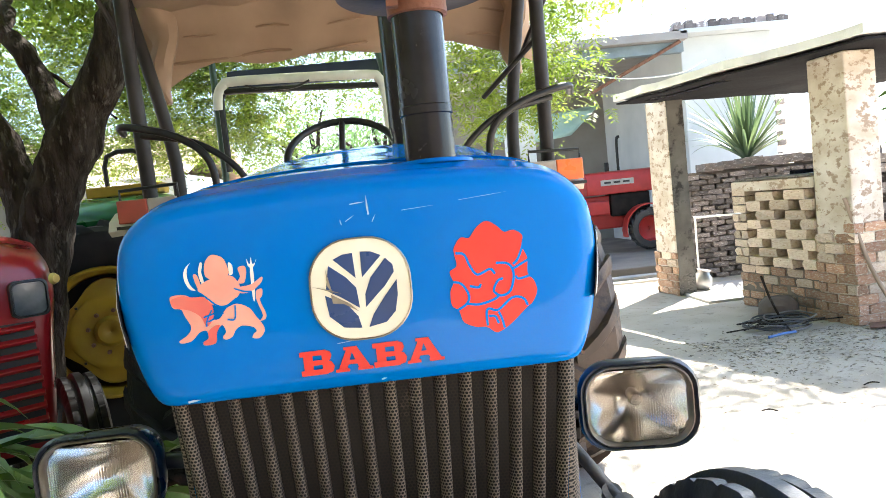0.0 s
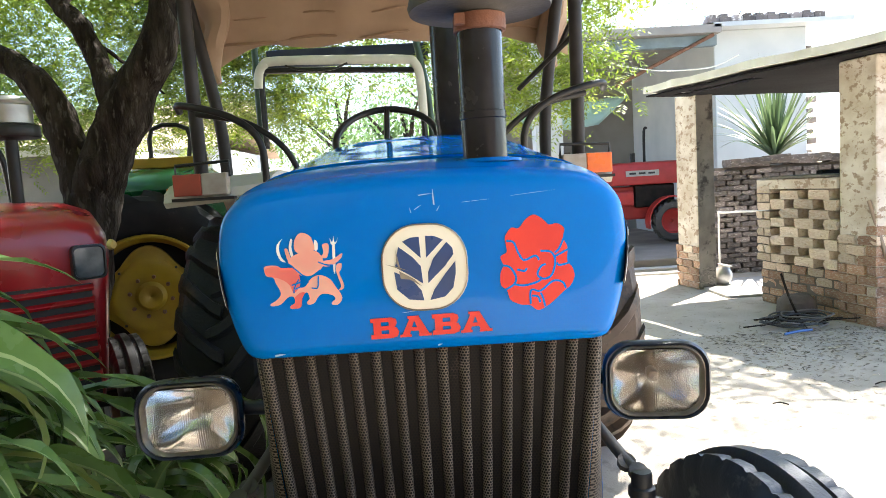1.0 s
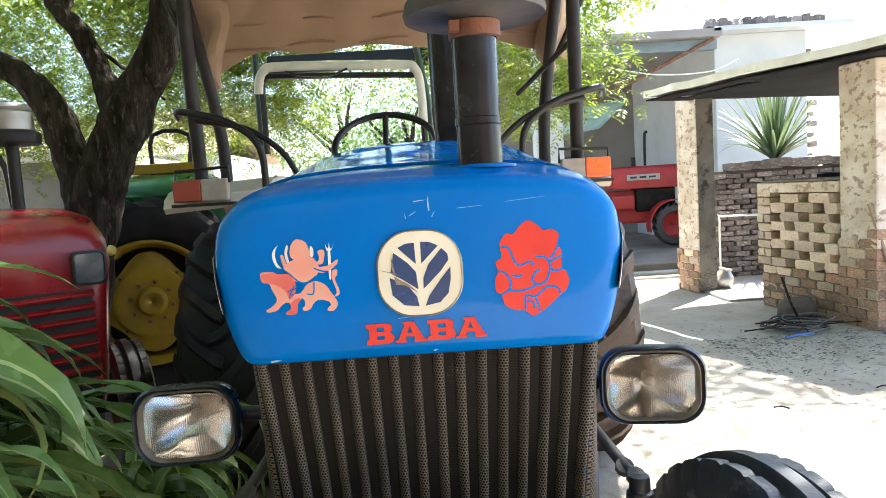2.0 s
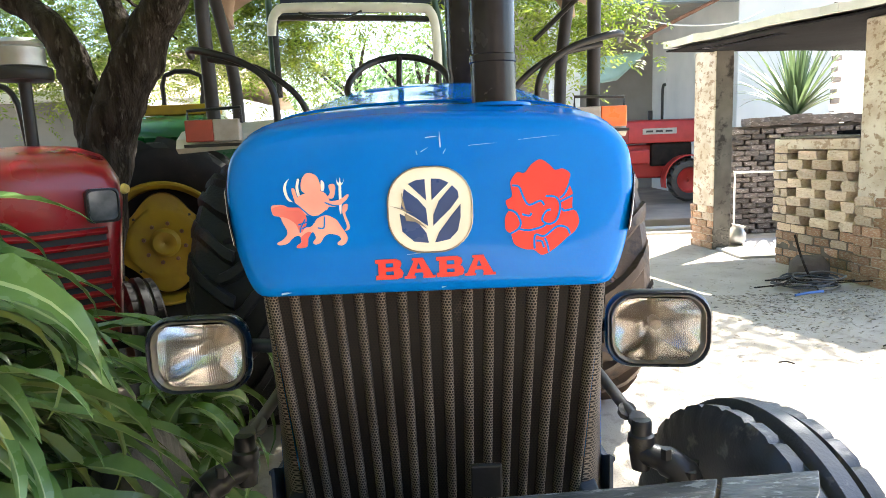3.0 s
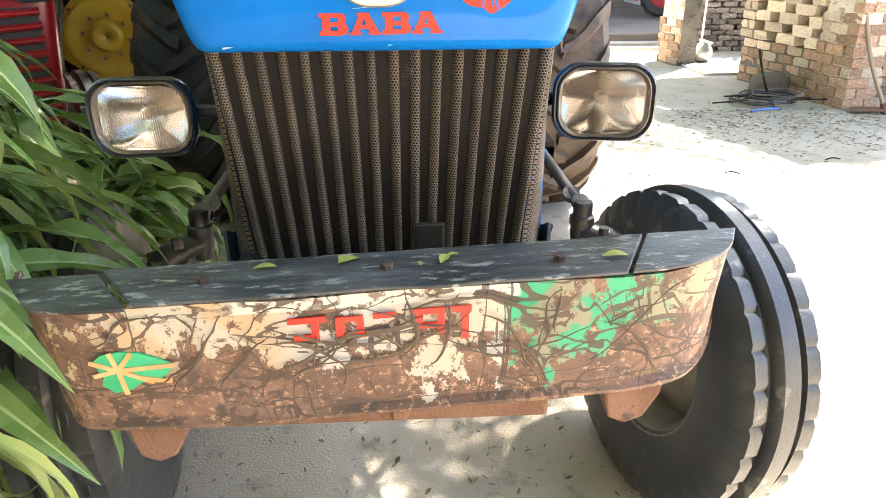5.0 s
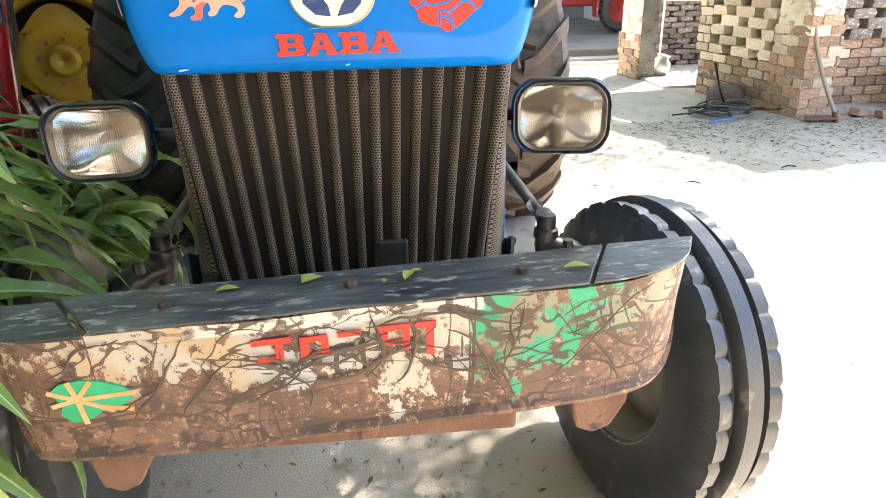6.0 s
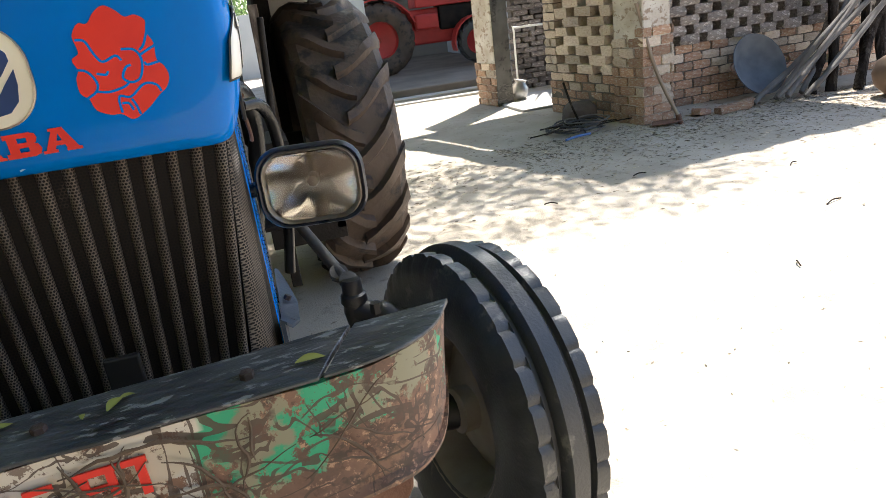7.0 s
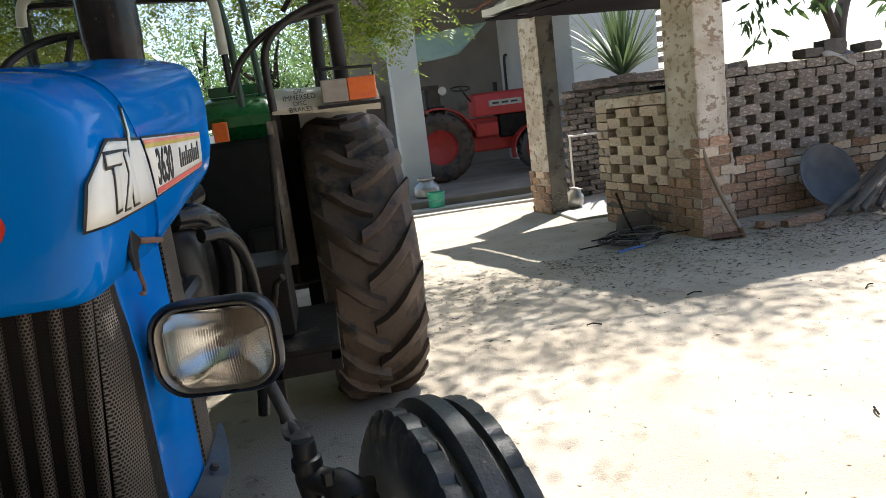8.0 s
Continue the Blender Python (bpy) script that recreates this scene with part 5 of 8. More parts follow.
for x0, x1, f0, f1 in ((-0.158, -0.095, 0.155, 0.20), (-0.120, -0.108, 0.20, 0.36), (-0.150, -0.120, 0.30, 0.34), (-0.080, -0.066, 0.18, 0.34), (-0.080, -0.035, 0.17, 0.21), (-0.08, -0.03, 0.31, 0.35), (-0.046, -0.034, 0.2, 0.33),
                       (-0.018, 0.02, 0.16, 0.20), (0.045, 0.145, 0.145, 0.19), (0.052, 0.064, 0.18, 0.30), (0.088, 0.10, 0.18, 0.36), (0.128, 0.141, 0.18, 0.42), (0.06, 0.09, 0.27, 0.31)):
    on_bumper(((x0, f0), (x1, f0 - 0.004), (x1, f1 - 0.004), (x0, f1)), M_RED, "painted_bar")
on_bumper(((-0.487, 0.42), (-0.470, 0.36), (-0.435, 0.335), (-0.405, 0.35), (-0.372, 0.41), (-0.357, 0.45), (-0.362, 0.52), (-0.380, 0.58), (-0.41, 0.60), (-0.43, 0.66), (-0.46, 0.69), (-0.480, 0.62), (-0.474, 0.55)), M_GREENP, "green_flash", "green painted patch with orange strokes")
M_ORSTROKE = mat("orange stroke paint", (0.72, 0.42, 0.20), (0.6, 0.3, 0.12), 0.7, 0, 20, 100, 0.1)
for (xa, fa), (xb, fb) in (((-0.492, 0.42), (-0.446, 0.49)), ((-0.446, 0.49), (-0.352, 0.46)), ((-0.446, 0.49), (-0.390, 0.60)), ((-0.446, 0.49), (-0.440, 0.70)), ((-0.490, 0.54), (-0.446, 0.49)), ((-0.446, 0.49), (-0.418, 0.345)), ((-0.446, 0.49), (-0.455, 0.34)), ((-0.41, 0.56), (-0.36, 0.60))):
    w = 0.004
    n2 = Vector((-(fb - fa) * 0.25, (xb - xa), 0)).normalized() * w
    bm = B()
    rows = []
    for d in (-0.0072, -0.0095):
        row = []
        for x, f, s_ in ((xa, fa, 1), (xb, fb, 1), (xb, fb, -1), (xa, fa, -1)):
            low = bump_low(x)
            row.append(Vector((x + n2.x * s_, plan_y(x) + 0.018 * f + d, bump_z(x) - 0.006 - low * f - n2.y * s_)))
        rows.append(row)
    loft(bm, rows)
    part("orange_stroke", bm, M_ORSTROKE, bumper)

# branching scratches scored into the paint, each a thin dark line
M_SCORE = mat("dark scored rust", (0.075, 0.055, 0.042), (0.12, 0.085, 0.06), 0.9, 0, 20, 100, 0.3)
rq = random.Random(33)


def score(x, f, ang, L, w):
    line = []
    for k in range(15):
        line.append((x, f))
        ang += rq.uniform(-0.42, 0.42)
        x, f = x + math.cos(ang) * L / 14, f - math.sin(ang) * L / 14 / 0.24
        if not (0.03 < f < 0.93 and -0.60 < x < 0.60):
            break
    if len(line) < 4:
        return
    bm = B()
    rows = []
    k = len(line) - 1
    for i, (px, pf) in enumerate(line):
        low = bump_low(px)
        qx, qf = line[min(i + 1, k)][0] - line[max(i - 1, 0)][0], line[min(i + 1, k)][1] - line[max(i - 1, 0)][1]
        nn = Vector((qf * low, qx, 0)).normalized() * w * (0.35 + math.sin(math.pi * min(0.97, i / k + 0.03))) * rq.uniform(0.7, 1.2)
        c_ = Vector((px, plan_y(px) + 0.014 * pf - 0.0080, bump_z(px) - 0.006 - low * pf))
        rows.append([c_ + Vector((nn.x, 0, nn.y)), c_ + Vector((0, -0.0012, 0)), c_ - Vector((nn.x, 0, nn.y))])
    loft(bm, rows, caps=False, closed=False)
    part("scratch", bm, M_SCORE, bumper, smooth=True)
    return line


for i in range(26):
    x, f = rq.uniform(-0.5, 0.42), rq.uniform(0.10, 0.80)
    ang = rq.choice((0.1, -0.15, 0.2, -0.25, 0.05, 1.3, 0.6)) + rq.uniform(-0.2, 0.2)
    line = score(x, f, ang, rq.uniform(0.12, 0.36), rq.uniform(0.0012, 0.0028))
    if line and len(line) > 8 and i % 2:
        score(*line[6], ang + rq.choice((-0.6, 0.7)), rq.uniform(0.08, 0.2), 0.0018)

# fallen leaves on the bumper and the tyre
M_YLEAF = leafy("yellowed leaf", (0.40, 0.37, 0.08), (0.27, 0.30, 0.08), 0.2)


def fallen(at, size, turn, tilt=(4, 3), label="small yellow-green fallen leaf"):
    bm = B()
    rows = []
    for i in range(7):
        f = i / 6
        w = size * 0.22 * math.sin(math.pi * min(0.98, f * 0.93 + 0.05))
        zz = 0.06 * size * math.sin(f * 3)
        rows.append([Vector(((f - 0.5) * size, w, zz + w * 0.35)), Vector(((f - 0.5) * size, 0, zz)), Vector(((f - 0.5) * size, -w, zz + w * 0.35))])
    loft(bm, rows, caps=False, closed=False)
    bm.transform(pose(*at, *tilt, turn))
    return tagged(part("fallen_leaf", bm, M_YLEAF, smooth=True), label, "leaf", "fallen leaves")


for x, y, s_, r in ((-0.204, -0.271, 0.050, 15), (0.105, -0.277, 0.052, 70), (-0.061, -0.262, 0.055, 35), (-0.074, -0.252, 0.04, 80), (0.397, -0.305, 0.060, 5), (0.062, -0.29, 0.024, 100), (0.12, -0.262, 0.03, 20)):
    fallen((x, y, bump_z(x) + 0.009), s_ * 0.8, r)
fallen((0.903, 0.466, 0.792), 0.055, 60, (30, -20), "small yellow leaf stuck on the tyre")
fallen((1.03, 0.22, 0.705), 0.035, 80, (60, 0), "small yellow leaf stuck on the tyre")

# ---- ground ----
M_SOIL = mat("dry soil", (0.50, 0.437, 0.355), (0.41, 0.350, 0.275), 0.95, 0, 1.6, 110, 0.7, c3=(0.30, 0.258, 0.205), spot=0.565, spot_scale=6, sharp=0.12, spec=0.1)
bm = B()
xs = [-600, -120, -40, -15, -8] + [-5 + 0.14 * i for i in range(101)] + [12, 20, 40, 120, 600]
ys = [-600, -100, -30, -10, -5] + [-3 + 0.14 * i for i in range(108)] + [15, 20, 40, 120, 600]
grid = [[bm.verts.new((x, y, ground_z(x, y) if -6 < x < 9.3 and -4 < y < 12.2 else 0)) for x in xs] for y in ys]
for a, b in zip(grid, grid[1:]):
    for i in range(len(xs) - 1):
        bm.faces.new((a[i], a[i + 1], b[i + 1], b[i]))
tagged(part("ground", bm, M_SOIL, smooth=True), "dry trodden earth yard with dust and litter", "ground", kind="structure")

# ---- brick shelter ----
M_BRICK = mat("whitewashed old brick", (0.36, 0.19, 0.115), (0.45, 0.29, 0.185), 0.9, 0, 5, 70, 0.6, c3=(0.50, 0.43, 0.34), spot=0.53, spot_scale=6.0, sharp=0.08, rnd=0.35)
M_MORTAR = mat("dirty lime mortar", (0.17, 0.14, 0.115), (0.12, 0.10, 0.08), 0.95, 0, 5, 80, 0.4)
M_PLASTER = mat("flaking whitewash", (0.68, 0.62, 0.53), (0.50, 0.42, 0.32), 0.9, 0, 3.5, 30, 1.0, c3=(0.34, 0.25, 0.175), spot=0.53, spot_scale=10, sharp=0.06, stretch=(1, 1, 1.4))
M_DARKPLASTER = mat("dark mottled plaster", (0.13, 0.12, 0.105), (0.21, 0.195, 0.17), 0.9, 0, 3.5, 60, 0.5, c3=(0.055, 0.05, 0.045), spot=0.53, spot_scale=5.0, sharp=0.10, spec=0.15)
M_SLATE = mat("pale roof sheet", (0.82, 0.81, 0.79), (0.68, 0.67, 0.65), 0.85, 0, 3, 60, 0.3)

BRICKS = []
for k in range(6):
    bm = B()
    box(bm, -0.5, 0.5, -0.5, 0.5, -0.5, 0.5)
    rs = random.Random(k)
    bmesh.ops.subdivide_edges(bm, edges=list(bm.edges), cuts=1, use_grid_fill=True)
    for v in bm.verts:
        out = sum(abs(c_) > 0.4 for c_ in v.co)
        v.co *= (1.0, 1.0, 0.985, 0.93)[out]
        v.co += Vector((rs.uniform(-0.03, 0.03), rs.uniform(-0.05, 0.05), rs.uniform(-0.07, 0.07)))
    me = bpy.data.meshes.new("brick")
    bm.to_mesh(me)
    bm.free()
    me.materials.append(M_BRICK)
    BRICKS.append(me)


def coated(material):
    out = []
    for me in BRICKS:
        c_ = me.copy()
        c_.materials[0] = material
        out.append(c_)
    return out


M_LIMED = mat("limewashed brick", (0.70, 0.59, 0.465), (0.58, 0.45, 0.325), 0.9, 0, 6, 60, 0.7, c3=(0.34, 0.20, 0.125), spot=0.585, spot_scale=8, rnd=0.28)
# darker brick with lime patches; the long wall's shade is put into its colour
M_SHADEBRICK = mat("shade-greyed limewashed brick", (0.30, 0.25, 0.21), (0.18, 0.145, 0.12), 0.9, 0, 6, 60, 0.7, c3=(0.54, 0.48, 0.41), spot=0.555, spot_scale=5, sharp=0.06, rnd=0.35)
LIMED, GREYED, DARKFOOT, DARKB = coated(M_LIMED), coated(M_SHADEBRICK), coated(M_DARKPLASTER), coated(mat("dark block", (0.10, 0.09, 0.085), (0.14, 0.125, 0.11), 0.9, 0, 5, 60, 0.4))


def brick(parent, m, pool=None):
    ob = new("brick", random.choice(pool or BRICKS))
    ob.parent = parent
    ob.matrix_basis = parent.matrix_basis.inverted() @ m
    return ob


# its plan: near pillar B, pierced panel, pillar A; and the long pierced wall
PB = Vector((4.24, 5.02, 0))
UA = Vector((-0.18, 0.98, 0)).normalized()
VA = Vector((0.985, 0.17, 0)).normalized()
VW = Vector((0.985, 0.06, 0)).normalized()
UW = Vector((-0.06, 0.985, 0)).normalized()


def frame_box(bm, o, u, v, a0, a1, b0, b1, z0, z1):
    """A block between distances along two plan directions from o."""
    p = [o + u * a + v * b for a, b in ((a0, b0), (a1, b0), (a1, b1), (a0, b1))]
    loft(bm, [[Vector((q.x, q.y, z)) for q in p] for z in (z0, z1)])
    return bm


shelter = thing("brick_shelter", PB, "small whitewashed brick shelter with pierced walls and sheet roof", "shelter")
bm = B()
frame_box(bm, PB, UA, VA, 0.015, 0.47, 0.015, 0.375, 0, 2.58)
part("pillar", bm, M_PLASTER, shelter, "flaking whitewashed brick pillar", bevel=0.02)
bm = B()
PA = Vector((3.64, 7.75, 0))
frame_box(bm, PA, UA, VA, 0.0, 0.50, 0.0, 0.25, 0, 2.62)
part("pillar", bm, M_PLASTER, shelter, "whitewashed pillar with one dark face", bevel=0.02)
# thin sheet of darker mottled plaster on the pillar's near face
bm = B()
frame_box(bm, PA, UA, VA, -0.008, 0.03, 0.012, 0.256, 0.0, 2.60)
part("dark_face", bm, M_DARKPLASTER, shelter, "dark mottled plaster facing", bevel=0.01)
# panel between the pillars: mortar core behind the brick facing
bm = B()
frame_box(bm, PB, UA, VA, 0.47, 1.70, 0.045, 0.20, 0, 0.495)
part("panel_core", bm, M_MORTAR, shelter, bevel=0.01)
# long wall
WO = Vector((4.52, 5.60, 0))
bm = B()
frame_box(bm, WO, UW, VW, 0.005, 0.16, 0.0, 3.7, 0, 0.68)
part("wall_core", bm, M_MORTAR, shelter)
# sheet roof, tilted, over shade-black boards
def roof_sheet(z, t, cut):
    bm = B()
    q = [Vector((2.93 + cut, 7.75 - cut, 2.62)), Vector((4.10 + cut, 4.55 + cut, 2.59)), Vector((7.4 - cut, 4.9 + cut, 2.63)), Vector((6.7 - cut, 8.6 - cut, 2.60))]
    n = 16
    us = sorted([i / n for i in range(n + 1)] + [0.100, 0.120])
    gap = (0.100,) if cut == 0 else (0.0625, 0.100)
    rows = []
    for j in range(n + 1):
        row = []
        for i, u in enumerate(us):
            v = j / n
            p = (q[0] * (1 - u) + q[3] * u) * (1 - v) + (q[1] * (1 - u) + q[2] * u) * v
            if cut == 0 and (u in (0, 1) or j in (0, n)):
                p += Vector((random.uniform(-0.05, 0.05), random.uniform(-0.04, 0.04), 0))
            row.append(p + Vector((0, 0, z + 0.02 * noise.noise(p * 1.7))))
        rows.append([bm.verts.new(p) for p in row])
    # between the first two sheets a narrow gap is left open
    for j in range(n):
        for i in range(len(us) - 1):
            if not (us[i] in gap and 1 <= j <= 6):
                bm.faces.new((rows[j][i], rows[j][i + 1], rows[j + 1][i + 1], rows[j + 1][i]))
    ob = part("roof_sheet" if cut == 0 else "roof_lining", bm, M_SLATE if cut == 0 else M_LINING, shelter, "grey roof sheet with a broken edge" if cut == 0 else "near-black lining holding the shade under the roof")
    md = ob.modifiers.new("thickness", "SOLIDIFY")
    md.thickness = t


# this near-black tone holds the shade under the roof and inside the store
M_LINING = mat("shade-black boards", (0.011, 0.011, 0.013), (0.020, 0.018, 0.019), 0.9, 0, 4, 60, 0.3, spec=0.1)
roof_sheet(0.115, 0.085, 0)
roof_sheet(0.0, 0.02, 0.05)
CH = 0.1035


def pierced(parent, o, d, length, rows, first, z0, phase, mats, long=0.252, step=0.36):
    """Courses with every third half-brick left out, shifting course by course."""
    ang = math.degrees(math.atan2(d.y, d.x))
    for r in range(rows):
        x = ((r + phase) % 2) * step / 2 - 0.26 + first
        while x < length:
            a, b = max(0.0, x), min(length, x + long)
            if b - a > 0.03:
                c = o + d * ((a + b) / 2)
                ob = brick(parent, Matrix.Translation((c.x, c.y, z0 + (r + 0.5) * CH)) @ pose(0, 0, 0, random.uniform(-1.5, 1.5), 0, ang + random.uniform(-1, 1)) @ Matrix.Diagonal((b - a, 0.235, CH * 1.03, 1)), mats(r))
            x += step


def solid(parent, o, d, length, rows, z0, mats, depth=0.13):
    ang = math.degrees(math.atan2(d.y, d.x))
    for r in range(rows):
        x = -0.12 * (r % 2)
        while x < length - 0.02:
            a, b = max(0.0, x), min(length, x + 0.228)
            if b - a > 0.03:
                c = o + d * ((a + b) / 2)
                brick(parent, Matrix.Translation((c.x, c.y, z0 + (r + 0.5) * 0.098)) @ pose(0, 0, 0, random.uniform(-1, 1), random.uniform(-1, 1), ang + random.uniform(-1.5, 1.5)) @ Matrix.Diagonal((b - a, depth + random.uniform(-0.016, 0.018), 0.087, 1)), mats(r))
            x += 0.245


limed = lambda r: LIMED
mixed = lambda r: LIMED if random.random() < 0.08 * r else BRICKS
MID = PB + UA * 0.47 + VA * 0.10
solid(shelter, MID, UA, 1.23, 5, 0.0, mixed)
pierced(shelter, MID, UA, 1.0, 8, -0.0825, 0.50, 1, limed, 0.302, 0.44)
solid(shelter, MID + UA * 1.0, UA, 0.23, 9, 0.50, limed, 0.235)
bm = B()
frame_box(bm, PB, UA, VA, 0.47, 1.70, -0.012, 0.22, 1.335, 1.45)
part("panel_head", bm, M_PLASTER, shelter, bevel=0.012)
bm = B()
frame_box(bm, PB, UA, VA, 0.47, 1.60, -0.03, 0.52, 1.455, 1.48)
part("panel_slab", bm, M_DARKPLASTER, shelter, bevel=0.006)
# near-black sheets added inside the store so the brickwork's holes look dark
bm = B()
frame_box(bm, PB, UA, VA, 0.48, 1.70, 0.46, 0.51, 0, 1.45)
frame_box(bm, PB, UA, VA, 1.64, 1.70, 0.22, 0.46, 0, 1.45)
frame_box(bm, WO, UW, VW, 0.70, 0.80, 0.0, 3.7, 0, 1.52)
part("dark_backing", bm, M_LINING, shelter)
# brick feet of the pillars
solid(shelter, PB + VA * 0.06, UA, 0.47, 9, 0.0, mixed)
solid(shelter, PB + UA * 0.06, VA, 0.40, 10, 0.0, mixed)
solid(shelter, PA + VA * 0.05, UA, 0.52, 6, 0.0, mixed)
solid(shelter, PA + UA * 0.05, VA, 0.25, 3, 0.0, lambda r: DARKFOOT)
# long wall: solid foot, pierced screen, coping courses
WM = WO + UW * 0.05
solid(shelter, WM, VW, 3.7, 7, 0.0, mixed)
pierced(shelter, WM, VW, 3.7, 7, 0.06, 0.685, 0, lambda r: GREYED)
solid(shelter, WM, VW, 3.7, 2, 1.41, lambda r: GREYED, 0.24)
for a, w, h in ((0.06, 0.20, 0.20), (1.35, 0.24, 0.10), (1.62, 0.26, 0.17), (2.1, 0.24, 0.1), (2.7, 0.25, 0.12)):
    c = WM + VW * (a + w / 2)
    ob = new("wall_top_block", DARKB[0])
    ob.parent = shelter
    ob.matrix_basis = shelter.matrix_basis.inverted() @ Matrix.Translation((c.x, c.y, 1.61 + h / 2)) @ pose(0, 0, 0, 0, random.uniform(-3, 3), random.uniform(-8, 8)) @ Matrix.Diagonal((w, 0.2, h, 1))
rag = B()
rows = [[WM + VW * (1.55 + 0.42 * u) + UW * (-0.14 + 0.2 * v) + Vector((0, 0, 1.632 + 0.035 * math.sin(5 * u + 3 * v) - (0.10 if v < 0.2 else 0) * (0.3 + u))) for v in (0, 0.25, 0.5, 0.75, 1)] for u in (0, 0.15, 0.3, 0.45, 0.6, 0.75, 0.9, 1)]
loft(rag, rows, caps=False, closed=False)
rg = part("rag", rag, mat("grey rag", (0.45, 0.43, 0.41), (0.33, 0.31, 0.29), 0.95, 0, 7, 90, 0.2), smooth=True)
md = rg.modifiers.new("thickness", "SOLIDIFY")
md.thickness = 0.008
tagged(rg, "crumpled pale grey rag lying on the wall", "rag")

# ---- house with porch, behind ----
M_HOUSE = mat("pale house plaster", (0.47, 0.50, 0.51), (0.40, 0.43, 0.45), 0.9, 0, 1.2, 50, 0.15, c3=(0.33, 0.33, 0.32), spot=0.68, spot_scale=1.6, sharp=0.15)
# porch plaster and floor are toned darker to hold part of the porch's shade
M_PORCH = mat("shade-toned porch plaster", (0.28, 0.265, 0.25), (0.22, 0.205, 0.19), 0.9, 0, 1.2, 50, 0.25, c3=(0.13, 0.12, 0.11), spot=0.62, spot_scale=1.5)
M_PFLOOR = mat("shade-toned porch floor", (0.24, 0.20, 0.165), (0.17, 0.14, 0.115), 0.9, 0, 1.6, 60, 0.3)
M_CONC = mat("worn concrete", (0.42, 0.40, 0.37), (0.33, 0.31, 0.28), 0.9, 0, 2.0, 60, 0.3)
house = thing("farm_house", (5, 14, 0), "pale plastered farmhouse with an open porch", "house")
bm = B()
box(bm, 5.75, 7.55, 12.0, 17.5, 0, 4.25)
part("wall", bm, M_HOUSE, house, bevel=0.02)
bm = B()
box(bm, 5.6, 8.25, 11.6, 17.6, 4.25, 4.33)
part("roof_slab", bm, M_HOUSE, house)
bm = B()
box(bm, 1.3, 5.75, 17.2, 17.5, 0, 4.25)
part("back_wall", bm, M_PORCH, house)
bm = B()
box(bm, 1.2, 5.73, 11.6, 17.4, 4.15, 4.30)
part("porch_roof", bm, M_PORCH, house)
bm = B()
box(bm, 2.12, 2.62, 11.3, 11.75, 0.1, 4.15)
part("porch_pillar", bm, M_HOUSE, house, "plain white square porch pillar", bevel=0.02)
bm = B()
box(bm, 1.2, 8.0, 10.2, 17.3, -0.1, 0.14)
part("porch_floor", bm, M_PFLOOR, house, "concrete porch floor toned dark for the porch's shade", bevel=0.02)

# ---- trees ----
M_BARK = mat("dark furrowed bark", (0.018, 0.013, 0.010), (0.050, 0.040, 0.032), 0.95, 0, 16, 45, 1.0, c3=(0.085, 0.072, 0.060), spot=0.56, spot_scale=22, stretch=(1, 1, 0.3), spec=0.08)
M_BARK.node_tree.nodes["Bump"].inputs["Distance"].default_value = 0.03
M_NEEM = leafy("neem leaves", (0.10, 0.18, 0.020), (0.17, 0.23, 0.03), 0.5)
M_FAR = leafy("far leaves", (0.055, 0.12, 0.035), (0.11, 0.19, 0.06), 0.4)
M_MANGO = leafy("mango leaves", (0.045, 0.10, 0.025), (0.07, 0.14, 0.04), 0.3)
M_FOD = leafy("fodder leaves", (0.090, 0.175, 0.042), (0.175, 0.275, 0.095), 0.15, 0.28, scale=7)
M_RIB = leafy("pale leaf midrib", (0.30, 0.38, 0.16), (0.36, 0.42, 0.20), 0.1, 0.4, scale=7)
M_DRY = leafy("dry fodder leaves", (0.34, 0.38, 0.12), (0.24, 0.32, 0.09), 0.2, 0.4, scale=9)


def leaves(bm, c, n, spread, size, droop=0.3, thin=0.35, rs=random):
    """A clump of n small pointed leaves round c."""
    for _ in range(n):
        p = Vector(c) + Vector((rs.gauss(0, spread[0]), rs.gauss(0, spread[1]), rs.gauss(0, spread[2])))
        d = Vector((rs.uniform(-1, 1), rs.uniform(-1, 1), rs.uniform(-1, 0.4) - droop)).normalized()
        s = d.cross(Vector((rs.uniform(-1, 1), rs.uniform(-1, 1), rs.uniform(-1, 1)))).normalized()
        L = size * rs.uniform(0.6, 1.3)
        a, b, e = p, p + d * L * 0.45, p + d * L
        w = s * L * thin * 0.5
        q = [bm.verts.new(v) for v in (a, b + w, e, b - w)]
        bm.faces.new(q)


def fronds(bm, c, n, spread, rs):
    """Neem sprays: a drooping stalk with paired slim leaflets."""
    for _ in range(n):
        p = Vector(c) + Vector((rs.gauss(0, spread), rs.gauss(0, spread), rs.gauss(0, spread)))
        d = Vector((rs.uniform(-1, 1), rs.uniform(-1, 1), rs.uniform(-0.7, 0.2))).normalized()
        s = d.cross(Vector((0, 0, 1)) + Vector((rs.uniform(-.4, .4), rs.uniform(-.4, .4), 0))).normalized()
        L = rs.uniform(0.16, 0.28)
        for i in range(5):
            f = (i + 0.6) / 5
            q = p + d * L * f - Vector((0, 0, 0.12 * L * f * f))
            for sg in (-1, 1):
                e = (s * sg + d * 0.55 + Vector((0, 0, rs.uniform(-0.5, 0.1)))).normalized()
                w = d * 0.014
                ln = 0.078 * (1.15 - 0.4 * f)
                bm.faces.new([bm.verts.new(v) for v in (q, q + e * ln * 0.5 + w, q + e * ln, q + e * ln * 0.5 - w)])


def limb(bm, pts, r0, r1, n=12, steps=7):
    line = bend(pts, steps)
    k = len(line) - 1
    tube(bm, line, [r0 + (r1 - r0) * i / k for i in range(k + 1)], n)


